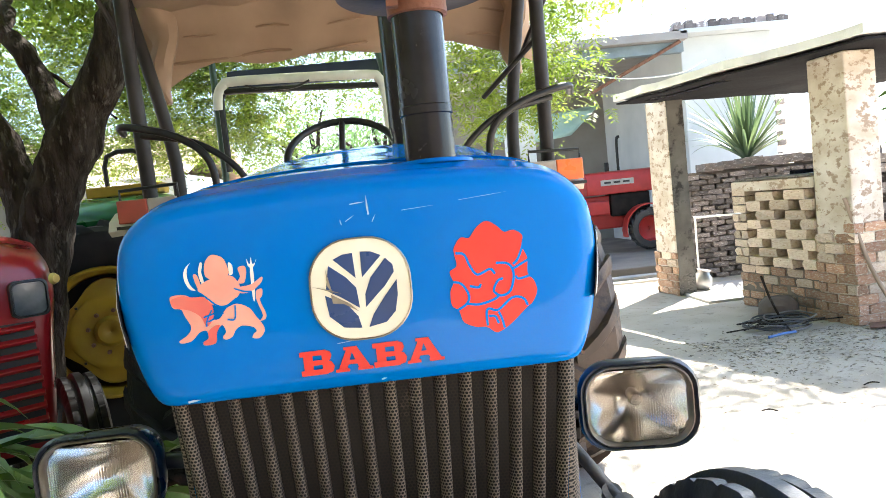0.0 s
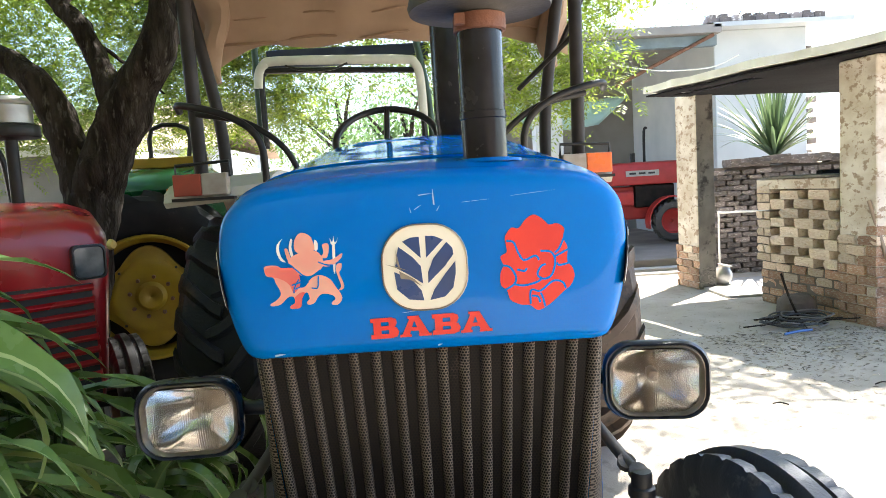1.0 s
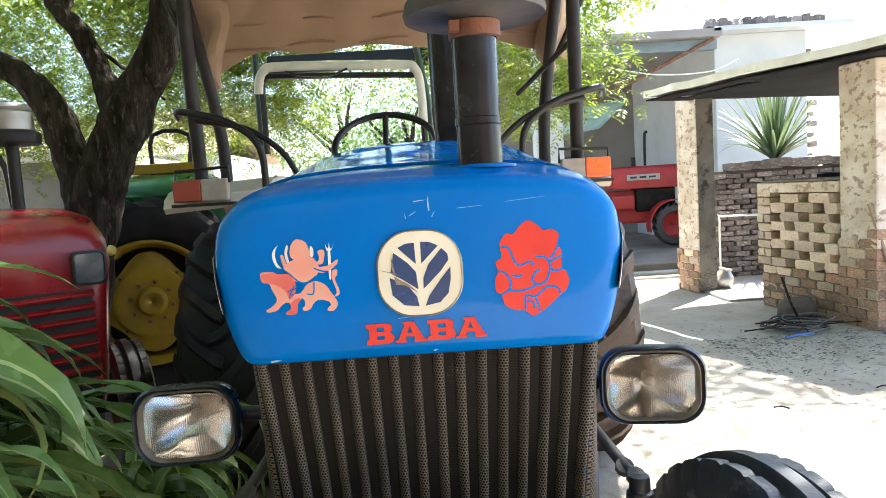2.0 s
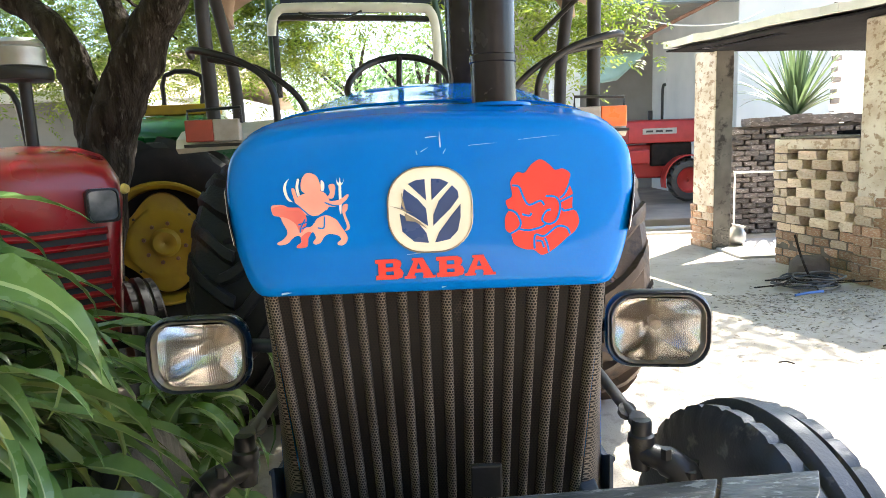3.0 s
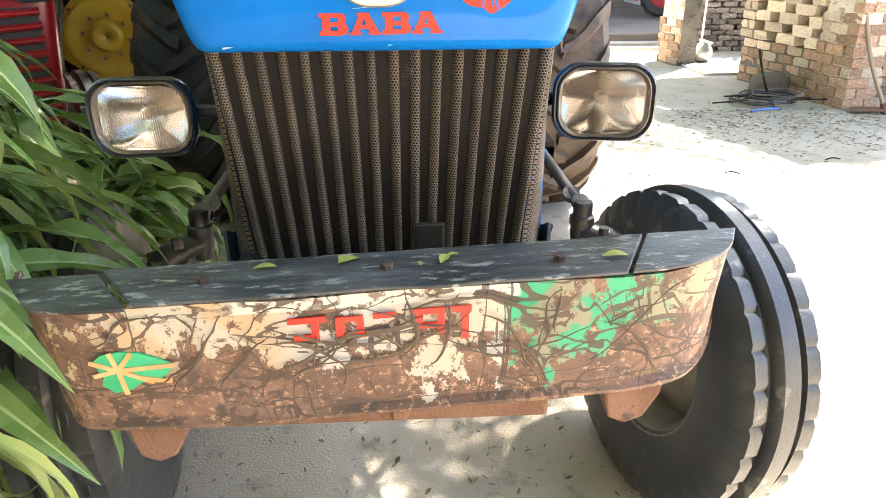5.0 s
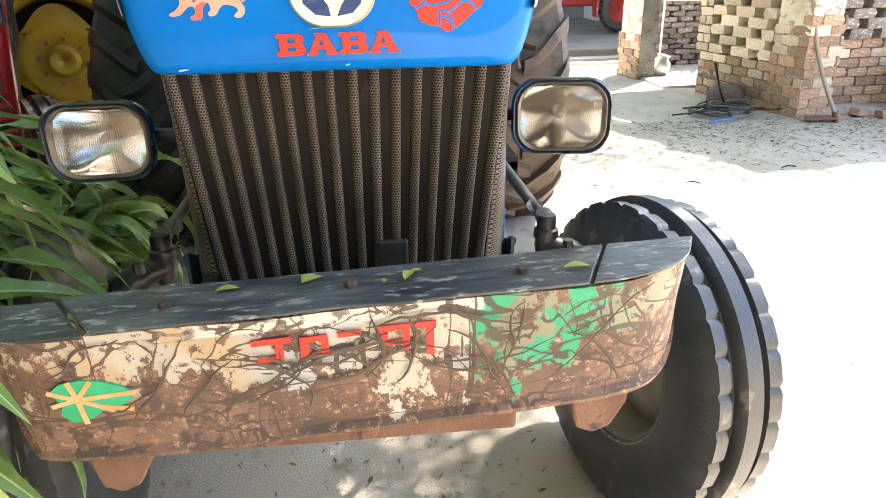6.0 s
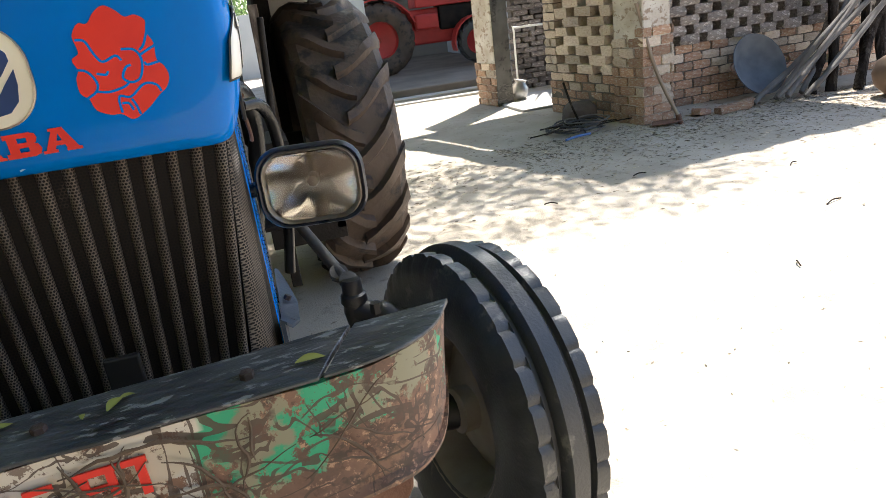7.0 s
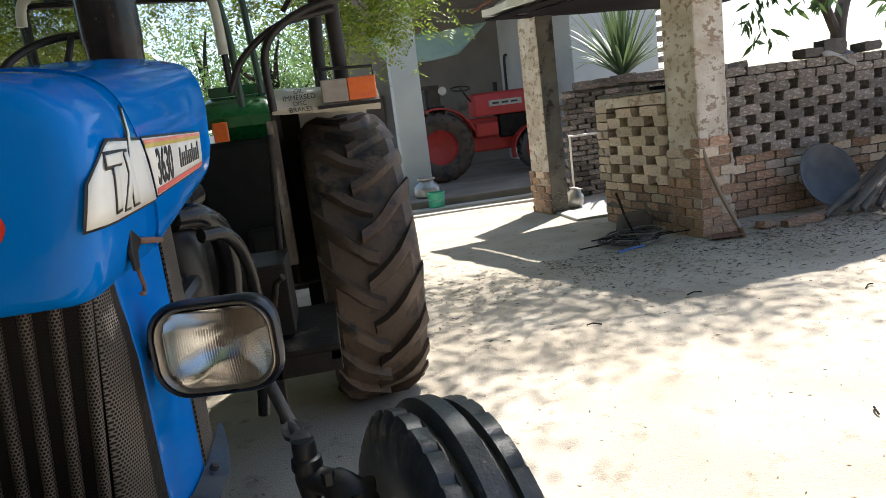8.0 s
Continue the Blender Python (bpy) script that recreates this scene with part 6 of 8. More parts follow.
tree = thing("neem_tree", (-2.55, 3.55, 0), "dark-trunked neem tree with forked limbs and fine yellow-green leaves", "tree")
bm = B()
limb(bm, [(-2.55, 3.55, -0.06), (-2.45, 3.55, 0.64), (-2.36, 3.55, 1.24), (-2.26, 3.55, 1.67), (-2.16, 3.55, 1.94), (-2.03, 3.55, 2.21)], 0.17, 0.155, 18)
limb(bm, [(-2.06, 3.55, 2.15), (-1.92, 3.55, 2.39), (-1.76, 3.55, 2.65), (-1.67, 3.55, 2.90), (-1.60, 3.58, 3.2), (-1.5, 3.7, 4.3), (-1.4, 3.9, 5.2)], 0.16, 0.07, 16)
limb(bm, [(-2.30, 3.56, 1.55), (-2.40, 3.6, 1.80), (-2.44, 3.6, 2.02), (-2.52, 3.6, 2.28), (-2.68, 3.6, 2.52), (-2.9, 3.62, 2.68), (-3.3, 3.7, 2.88), (-4.4, 3.9, 3.6)], 0.14, 0.07, 14)
limb(bm, [(-2.06, 3.58, 2.25), (-2.14, 3.62, 2.46), (-2.22, 3.65, 2.64), (-2.32, 3.66, 2.84), (-2.45, 3.68, 3.04), (-2.6, 3.8, 3.5), (-2.7, 4.0, 4.6)], 0.10, 0.05, 12)
limb(bm, [(-1.55, 3.7, 3.9), (-0.8, 4.6, 4.6), (0.6, 5.4, 4.7), (1.8, 6.0, 4.3)], 0.08, 0.03, 8)
limb(bm, [(-1.58, 3.6, 3.5), (-1.0, 3.0, 4.6), (0.4, 1.9, 5.0), (2.2, 1.2, 4.9), (3.2, 1.2, 4.8)], 0.08, 0.03, 8)
limb(bm, [(-2.42, 3.7, 3.0), (-2.7, 4.3, 3.4), (-3.1, 5.3, 3.8)], 0.045, 0.018, 8)
limb(bm, [(-1.75, 3.58, 2.68), (-1.62, 3.9, 2.78), (-1.3, 4.8, 2.95)], 0.03, 0.012, 6)
limb(bm, [(-2.3, 3.66, 2.8), (-2.08, 3.8, 2.62), (-1.95, 4.1, 2.45)], 0.018, 0.008, 6)
wobble(bm, 0.04, 3.5)
wobble(bm, 0.018, 11.0)
part("trunk", bm, M_BARK, tree, smooth=True)
rs = random.Random(4)
bm = B()
LEAN = (SUN_TO.x / SUN_TO.z, SUN_TO.y / SUN_TO.z)   # how far a bough's shadow falls from it, for each metre of height
# high crown over the yard, open towards the sunny east
for _ in range(1250):
    x, y = rs.uniform(-8.5, 4.2), rs.uniform(-6.5, 8.5)
    z = rs.uniform(3.9, 5.8)
    gx, gy = x - LEAN[0] * z, y - LEAN[1] * z
    if gx > 1.1 and (gy < 3.4 or rs.random() < 0.6) or gx > 0.1 and gy < -1.0:
        continue
    leaves(bm, (x, y, z), 62, (0.30, 0.30, 0.2), 0.10, rs=rs, thin=0.5)
# a second, unseen layer of boughs added to darken the yard's west
for _ in range(800):
    z = rs.uniform(4.2, 6.2)
    leaves(bm, (rs.uniform(-6.0, -1.2) + LEAN[0] * z, rs.uniform(-1.5, 6.0) + LEAN[1] * z, z), 64, (0.30, 0.30, 0.2), 0.10, rs=rs, thin=0.5)
# unseen boughs added over the yard's south to shade the ground there
for _ in range(460):
    leaves(bm, (rs.uniform(-3.2, 1.8), rs.uniform(-5.5, 0.4), rs.uniform(4.0, 5.6)), 75, (0.30, 0.30, 0.2), 0.11, rs=rs, thin=0.5)
# unseen boughs that close the yard's west side, added to hold back skylight
for _ in range(300):
    leaves(bm, (rs.uniform(-9.0, -4.5), rs.uniform(-6.5, 4.0), rs.uniform(2.6, 4.4)), 70, (0.32, 0.32, 0.25), 0.11, rs=rs, thin=0.5)
# a thick unseen bough, added to shade the tractor
for _ in range(300):
    z = rs.uniform(4.0, 5.4)
    leaves(bm, (rs.uniform(-1.3, 1.0) + LEAN[0] * (z - 0.6), rs.uniform(-1.0, 2.8) + LEAN[1] * (z - 0.6), z), 70, (0.24, 0.24, 0.2), 0.10, rs=rs, thin=0.5)
part("shade_crown", bm, M_NEEM, tree, keep=True)
bm = B()
for x0, x1, y0, y1, z0, z1, n in ((-6.8, -2.8, 6.9, 9.8, 2.5, 5.2, 860), (-3.2, -1.4, 6.6, 9.2, 2.7, 5.0, 500), (-2.2, -1.2, 6.2, 7.8, 2.3, 2.8, 36), (-1.3, 0.3, 6.2, 8.5, 2.95, 4.2, 120), (0.3, 2.1, 5.0, 7.5, 2.75, 4.2, 190), (0.8, 1.8, 5.4, 6.8, 2.35, 2.9, 50), (-5.5, -3.6, 6.8, 8.5, 2.2, 3.0, 50)):
    for _ in range(n):
        fronds(bm, (rs.uniform(x0, x1), rs.uniform(y0, y1), rs.uniform(z0, z1)), 9, 0.16, rs)
part("low_crown", bm, M_NEEM, tree, keep=True)

# mango tree behind the long wall
mango = thing("mango_tree", (7.35, 7.0, 0), "mango tree with drooping dark leaves behind the wall", "tree")
bm = B()
limb(bm, [(7.4, 7.0, -0.05), (7.4, 7.0, 1.4), (7.42, 7.0, 2.0), (7.7, 7.1, 2.7), (8.0, 7.0, 4.2)], 0.12, 0.05, 10)
limb(bm, [(7.41, 7.0, 1.85), (7.2, 6.95, 2.2), (6.9, 6.9, 2.8), (6.6, 6.7, 4.2)], 0.07, 0.03, 8)
limb(bm, [(6.9, 6.9, 2.8), (6.5, 6.8, 2.75), (6.2, 6.8, 2.45)], 0.02, 0.008, 6)
limb(bm, [(7.6, 7.0, 2.5), (7.9, 6.9, 2.5), (8.1, 6.9, 2.3)], 0.02, 0.008, 6)
part("trunk", bm, mat("grey mango bark", (0.13, 0.11, 0.095), (0.08, 0.068, 0.058), 0.95, 0, 6, 30, 0.8, stretch=(1, 1, 0.4), spec=0.1), mango, smooth=True)
bm = B()
for c in ((6.2, 6.8, 2.4), (6.45, 6.8, 2.55), (6.05, 6.85, 2.15), (6.6, 6.85, 2.65), (8.1, 6.9, 2.25), (7.85, 6.9, 2.45), (6.9, 6.9, 2.3), (7.1, 6.95, 2.35), (6.3, 6.9, 1.95)):
    leaves(bm, c, 16, (0.09, 0.09, 0.06), 0.22, 0.5, 0.24, rs)
# unseen high clumps, added where their shadows dapple the ground by the shelter
for k in range(230):
    z = rs.uniform(4.2, 6.0)
    gx = rs.uniform(1.6, 9.0) if k < 130 else rs.uniform(1.1, 3.6)
    gy = 3.6 + 0.07 * gx + rs.gauss(0, 0.6) if k < 130 else rs.uniform(2.4, 4.8)
    leaves(bm, (gx + LEAN[0] * z, gy + LEAN[1] * z, z), 66, (0.34, 0.24, 0.2), 0.10, 0.4, 0.36, rs)
part("crown", bm, M_MANGO, mango, keep=True)

# far trees
for x, y, h, r in ((-3, 25, 6, 3.0), (1.5, 29, 7, 3.5), (-9, 24, 6.5, 3.5), (13, 40, 11, 3.5), (19, 44, 13, 4.5), (-17, 22, 7, 4), (7, 44, 9, 4), (-0.5, 22, 5, 2.2)):
    t_ = thing("far_tree", (x, y, 0), "pale green leafy tree beyond the yard", "tree", "far trees")
    bm = B()
    limb(bm, [(x, y, -0.1), (x + 0.2, y, h * 0.4), (x - 0.1, y, h * 0.85)], 0.28, 0.06, 8)
    for k in range(5):
        a = k * 1.26
        limb(bm, [(x + 0.15, y, h * (0.35 + 0.06 * k)), (x + r * 0.4 * math.cos(a), y + r * 0.4 * math.sin(a), h * (0.55 + 0.05 * k)), (x + r * 0.7 * math.cos(a), y + r * 0.7 * math.sin(a), h * (0.7 + 0.04 * k))], 0.1, 0.03, 6)
    part("trunk", bm, M_BARK, t_, smooth=True)
    bm = B()
    for _ in range(190):
        leaves(bm, (x + rs.gauss(0, r * 0.55), y + rs.gauss(0, r * 0.4), max(0.6, h * 0.52 + rs.gauss(0, h * 0.26))), 34, (0.34, 0.34, 0.26), 0.20, rs=rs)
    part("crown", bm, M_FAR, t_, keep=True)

# ---- fodder heap ----
heap = thing("fodder_heap", (-1.1, 0.6, 0), "heap of freshly cut green fodder stalks with long leaves", "fodder")


def blade(seed, material, L, W, bow, lift):
    """One long leaf: keeled, waved at its edges, bowing over."""
    rk = random.Random(seed)
    bm = B()
    n = 14
    rows = []
    pos, ang, tw = Vector((0, 0, 0)), radians(lift), 0.0
    for i in range(n + 1):
        f = i / n
        w = W * min(1, 0.35 + f * 3.2) * (1 - f ** 2.6) + 0.001
        tw += radians(rk.uniform(-11, 11))
        side = Vector((0, math.cos(tw), math.sin(tw)))
        up = Vector((-math.sin(ang), 0, math.cos(ang)))
        wave = 0.10 * w * math.sin(i * 1.9 + seed)
        rows.append([pos + side * w / 2 + up * (0.20 * w + wave), pos + side * w * 0.055 + up * 0.012 * w, pos - up * 0.02 * w, pos - side * w * 0.055 + up * 0.012 * w, pos - side * w / 2 + up * (0.20 * w - wave)])
        pos = pos + Vector((math.cos(ang), 0, math.sin(ang))) * (L / n)
        ang -= radians(bow / n * (0.5 + 1.2 * f))
    loft(bm, rows, caps=False, closed=False)
    me = bpy.data.meshes.new("leaf")
    bm.to_mesh(me)
    bm.free()
    me.materials.append(material)
    me.materials.append(M_RIB)
    for p in me.polygons:
        p.material_index = 1 if p.index % 4 in (1, 2) else 0
    me.shade_smooth()
    return me


BLADES = [blade(k, M_DRY if k in (6, 13) else M_FOD, 0.52 + 0.034 * (k % 8), 0.070 + 0.009 * (k % 6), 78 + 13 * (k % 7), 14 + 7 * (k % 6)) for k in range(18)]
rs = random.Random(11)
inv = heap.matrix_basis.inverted()


def lie(z, y, x, deep):
    return pose(x, y, z, rs.uniform(-30, 30), rs.uniform(-12, 22), rs.uniform(-48, 25) if not deep else rs.uniform(-75, 60)) @ Matrix.Diagonal((*(rs.uniform(0.75, 1.12),) * 3, 1))


def slope(z, y, back):
    """A leaf's foot on the heap's flank, which falls off towards the tractor and widens with distance."""
    k = (y + 1.29) / 1.69
    edge = float(np.interp(z, (0.2, 0.8, 1.1, 1.22, 1.36, 1.45), (-0.69, -0.69, -0.78, -0.92, -1.11, -1.24)))
    return 1.59 - (1.59 - z) * k, y, edge * k - back


for i in range(254):
    ob = new("leaf", rs.choice(BLADES))
    ob.parent = heap
    z = rs.uniform(0.2, 1.38)
    y = rs.uniform(0.0, 0.85)
    ob.matrix_basis = inv @ lie(*slope(z, y, rs.uniform(0.50, 0.70)), False)
# yellower leaves hanging low at the near side
for i in range(46):
    ob = new("leaf", BLADES[(6, 13, 6, 3)[i % 4]])
    ob.parent = heap
    ob.matrix_basis = inv @ pose(rs.uniform(-1.10, -0.88), rs.uniform(-0.42, -0.02), rs.uniform(0.30, 0.78), rs.uniform(-25, 25), rs.uniform(0, 45), rs.uniform(-80, 0)) @ Matrix.Diagonal((0.8, rs.uniform(0.35, 0.6), 0.7, 1))
# the inner mass of the heap, and its cut stalks
vs_, fs_, ix_ = [], [], []
for i in range(1150):
    m = lie(*slope(rs.uniform(0.05, 1.32), rs.uniform(0.05, 1.0), rs.uniform(0.62, 1.15)), True)
    # the last ones are added low behind the heap to hide bright ground
    if i > 900:
        m = pose(rs.uniform(-2.1, -0.98), rs.uniform(0.9, 1.75), rs.uniform(-0.05, 0.62), rs.uniform(-30, 30), rs.uniform(-10, 30), rs.uniform(0, 360))
    me = rs.choice(BLADES)
    o_ = len(vs_)
    vs_ += [m @ v.co for v in me.vertices]
    fs_ += [[o_ + k for k in p.vertices] for p in me.polygons]
    ix_ += [p.material_index for p in me.polygons]
me = bpy.data.meshes.new("leaf_mass")
me.from_pydata(vs_, [], fs_)
me.materials.append(M_FOD)
me.materials.append(M_RIB)
me.polygons.foreach_set("material_index", ix_)
me.shade_smooth()
ob = new("leaf_mass", me)
ob.parent = heap
ob.matrix_parent_inverse = inv
tagged(ob, kind="stuff")
bm = B()
for i in range(90):
    x, y = rs.uniform(-1.7, -1.0), rs.uniform(-0.4, 0.95)
    tube(bm, [(x, y, -0.16), (x + rs.uniform(-0.12, 0.12), y + rs.uniform(-0.1, 0.1), rs.uniform(0.7, 1.1))], 0.011, 6)
tagged(part("cut_fodder", bm, mat("green fodder stalks", (0.16, 0.22, 0.05), (0.22, 0.26, 0.09), 0.6, 0, 12, 80, 0.2), heap, smooth=True), kind="stuff")

# ---- red tractor beside ----
M_REDP = mat("red tractor paint", (0.33, 0.007, 0.012), (0.26, 0.005, 0.009), 0.30, 0, 4, 100, 0.03, c3=(0.26, 0.045, 0.04), spot=0.68, spot_scale=6, coat=0.3)
M_STEEL = mat("dull steel", (0.42, 0.41, 0.39), (0.33, 0.32, 0.30), 0.38, 0.8, 8, 100, 0.05)
red = thing("red_tractor", (-2.1, 3.0, 0), "glossy red tractor with louvred nose and square lamp", "tractor")
bm = B()
rows = []
for y, s, top in ((2.13, 0.84, 1.50), (2.15, 0.92, 1.54), (2.20, 0.97, 1.575), (2.30, 1.0, 1.60), (2.6, 1.02, 1.625), (3.0, 1.04, 1.64), (3.9, 1.04, 1.66)):
    h = top - 0.62
    half = [(0.33, 0.0), (0.355, 0.1 * h), (0.40, 0.62 * h), (0.415, 0.74 * h), (0.405, 0.85 * h), (0.36, 0.94 * h), (0.25, 0.985 * h), (0.0, h)]
    ring = [(x * s, 0.62 + z) for x, z in half]
    rows.append([Vector((-2.055 + x, y, z)) for x, z in ring + [(-x, z) for x, z in ring[-2::-1]]])
loft(bm, rows)
part("hood", bm, M_REDP, red, "rounded glossy red hood", smooth=50)
for sx in (-1, 1):
    c = Vector((-2.055 + sx * 0.305, 2.118, 1.325))
    m = Matrix.Translation(c) @ FRONT @ pose(0, 0, 0, 0, 12 * sx, 0)
    bm = B()
    loft(bm, [[m @ Vector((x, y, z)) for x, y in rrect(0.155 * k, 0.17 * k, 0.03, 4)] for k, z in ((1.0, -0.03), (1.0, 0.012), (0.9, 0.014), (0.85, 0.0))], caps=False)
    lamp = part("headlamp", bm, M_BLACK, red, "square headlamp in a black frame", smooth=40)
    bm = B()
    plate(bm, rrect(0.135, 0.15, 0.025, 4), m @ pose(0, 0, -0.02), 0.025)
    part("lens", bm, mat("grey lamp glass", (0.09, 0.10, 0.11), (0.16, 0.17, 0.18), 0.12, 0.3, 15, 100, 0.02, coat=0.6), lamp, bevel=0.004)
    bm = B()
    lathe(bm, [(0.001, 0.02), (0.02, 0.018), (0.026, 0.006), (0.028, 0.0)], Matrix.Translation(c + Vector((sx * 0.105, 0.015, 0.075))) @ FRONT @ pose(0, 0, 0, 0, 40 * sx), 16)
    part("side_marker", bm, mat("amber marker", (0.62, 0.45, 0.15), (0.5, 0.35, 0.1), 0.3, 0, 20, 100, 0.02, coat=0.4), lamp, smooth=True)
# louvred lower nose
bm = B()
box(bm, -2.36, -1.75, 2.122, 2.160, 0.66, 1.22)
part("nose_backing", bm, M_INK, red)
for k in range(9):
    bm = B()
    z = 0.70 + 0.062 * k
    loft(bm, [[Vector((x, y, z + dz + 0.012 * abs(x + 2.055) / 0.3)) for y, dz in ((2.155, -0.010), (2.105, -0.024), (2.095, -0.008), (2.150, 0.022))] for x in (-2.37, -2.25, -2.055, -1.86, -1.74)])
    part("louvre", bm, M_REDP, red, "red bent louvre" if k == 0 else "", bevel=0.004)
bm = B()
tube(bm, [(-2.02, 3.02, 1.55), (-2.02, 3.02, 2.02)], 0.034, 14)
part("intake_pipe", bm, M_BLACK, red, smooth=True)
bm = B()
lathe(bm, [(0.03, 2.0), (0.15, 2.01), (0.155, 2.02), (0.155, 2.07), (0.15, 2.08), (0.02, 2.08)], pose(-2.02, 3.02, 0), 28)
cl = part("cleaner_base", bm, M_BLACK, red, smooth=40)
bm = B()
lathe(bm, [(0.10, 2.075), (0.125, 2.09), (0.125, 2.19), (0.115, 2.20), (0.12, 2.215), (0.10, 2.24), (0.001, 2.25)], pose(-2.02, 3.02, 0), 28)
part("cleaner_bowl", bm, M_STEEL, cl, "dull steel pre-cleaner bowl", smooth=40)
bm = B()
tube(bm, bend([(-2.05, 3.6, 1.62), (-2.10, 3.6, 1.98), (-2.3, 3.6, 2.04), (-2.9, 3.6, 2.03)], 4), 0.02, 8)
tube(bm, [(-2.2, 3.3, 1.62), (-2.75, 3.9, 2.1)], 0.015, 8)
part("dash_rail", bm, M_BLACK, red, smooth=True)
for sx in (-1, 1):
    bm = ribbed_tyre(pose(-2.055 + sx * 0.50, 2.95, 0.40, 0, 0, 4))
    w = part("front_wheel", bm, M_TYRE, red, "black ribbed front wheel", smooth=35)
    bm = B()
    rim_disc(bm, pose(-2.055 + sx * 0.50, 2.95, 0.40, 0, 0, 4), 0.205, 0.085, 0.03)
    part("rim", bm, M_RUST, w, smooth=40)
bm = B()
box(bm, -2.30, -1.82, 2.25, 4.6, 0.55, 0.95)
tube(bm, [(-2.55, 2.95, 0.42), (-1.55, 2.95, 0.42)], 0.05, 10)
part("chassis", bm, M_DUST, red, bevel=0.03)
# it stands turned, its nose towards the blue tractor
red.matrix_basis = Matrix.Translation((-1.635, 2.2, 0)) @ pose(0, 0, 0, 0, 0, 30) @ Matrix.Translation((1.68, -2.2, 0)) @ red.matrix_basis

# ---- green tractor behind ----
M_JGREEN = mat("green tractor paint", (0.008, 0.11, 0.03), (0.006, 0.08, 0.024), 0.3, 0, 5, 90, 0.03, c3=(0.10, 0.16, 0.09), spot=0.66, spot_scale=5, coat=0.4)
M_YEL = mat("yellow rim paint", (0.34, 0.22, 0.012), (0.27, 0.165, 0.015), 0.5, 0, 6, 80, 0.1, c3=(0.30, 0.19, 0.06), spot=0.64, spot_scale=7)
# darker copy of the black metal, so hidden parts look deep in shade
M_DEEP = mat("shade-black iron", (0.006, 0.006, 0.006), (0.012, 0.011, 0.010), 0.6, 0, 8, 80, 0.2, spec=0.2)
M_NAVYT = mat("navy cloth", (0.02, 0.03, 0.055), (0.03, 0.04, 0.07), 0.9, 0, 4, 200, 0.1)
green = thing("green_tractor", (-1.2, 5.8, 0), "green tractor with yellow wheel rims and cream cab frame", "tractor")
for c, turn in (((-2.26, 4.32, 0.85), 106),):
    m = pose(*c, 0, 0, turn)
    w = part("rear_wheel", lug_tyre(m, R=0.85, rim=0.49), M_TYRE, green, "black lugged tyre on a yellow rim", smooth=30)
    tyre_lugs(w, M_TYRE, m, R=0.85)
    bm = B()
    prof = [(0.49, -0.15), (0.505, -0.19), (0.495, -0.205), (0.478, -0.20), (0.468, -0.17), (0.45, -0.15), (0.44, -0.06), (0.43, 0.0)]
    loft(bm, [[m @ Vector((h, q * math.cos(a), q * math.sin(a))) for a in (2 * math.pi * k / 48 for k in range(48))] for q, h in prof], caps=False)
    rim = part("rim", bm, M_YEL, w, "scuffed yellow dished rim", smooth=40)
    bm = B()
    disc = [(0.37, -0.085), (0.365, -0.105), (0.30, -0.11), (0.285, -0.125), (0.25, -0.13), (0.20, -0.115), (0.12, -0.11), (0.105, -0.135), (0.09, -0.15), (0.001, -0.152)]
    loft(bm, [[m @ Vector((h, q * (1 + k_ * math.cos(4 * a)) * math.cos(a), q * (1 + k_ * math.cos(4 * a)) * math.sin(a))) for a in (2 * math.pi * k / 64 + 0.35 for k in range(64))] for q, h, k_ in ((q, h, 0.115 * max(0, (q - 0.26) / 0.11)) for q, h in disc)], caps=False)
    ob = part("wheel_disc", bm, M_YEL, rim, "dished yellow wheel disc with four lobes", smooth=40)
    md = ob.modifiers.new("thickness", "SOLIDIFY")
    md.thickness = 0.008
    bm = B()
    lathe(bm, [(0.45, -0.01), (0.44, 0.012), (0.18, 0.03), (0.001, 0.03)], m @ pose(0, 0, 0, 0, 90, 0), 40)
    part("brake_drum", bm, M_DEEP, rim, "near-black drum behind the disc", smooth=40)
    for k in range(4):
        a = math.pi / 2 * k + 0.75
        bm = B()
        mm = m @ Matrix.Translation((-0.115, 0.30 * math.cos(a), 0.30 * math.sin(a)))
        box(bm, -0.006, 0.006, -0.009, 0.009, -0.009, 0.009)
        bm.transform(mm)
        part("slot_nut", bm, M_INK, rim)
    for k in range(8):
        a = 2 * math.pi * k / 8 + 0.2
        bm = B()
        lathe(bm, [(0.001, 0.028), (0.014, 0.028), (0.018, 0.0)], m @ Matrix.Translation((-0.118, 0.16 * math.cos(a), 0.16 * math.sin(a))) @ pose(0, 0, 0, 0, -90), 6)
        part("wheel_nut", bm, M_RUST, rim)
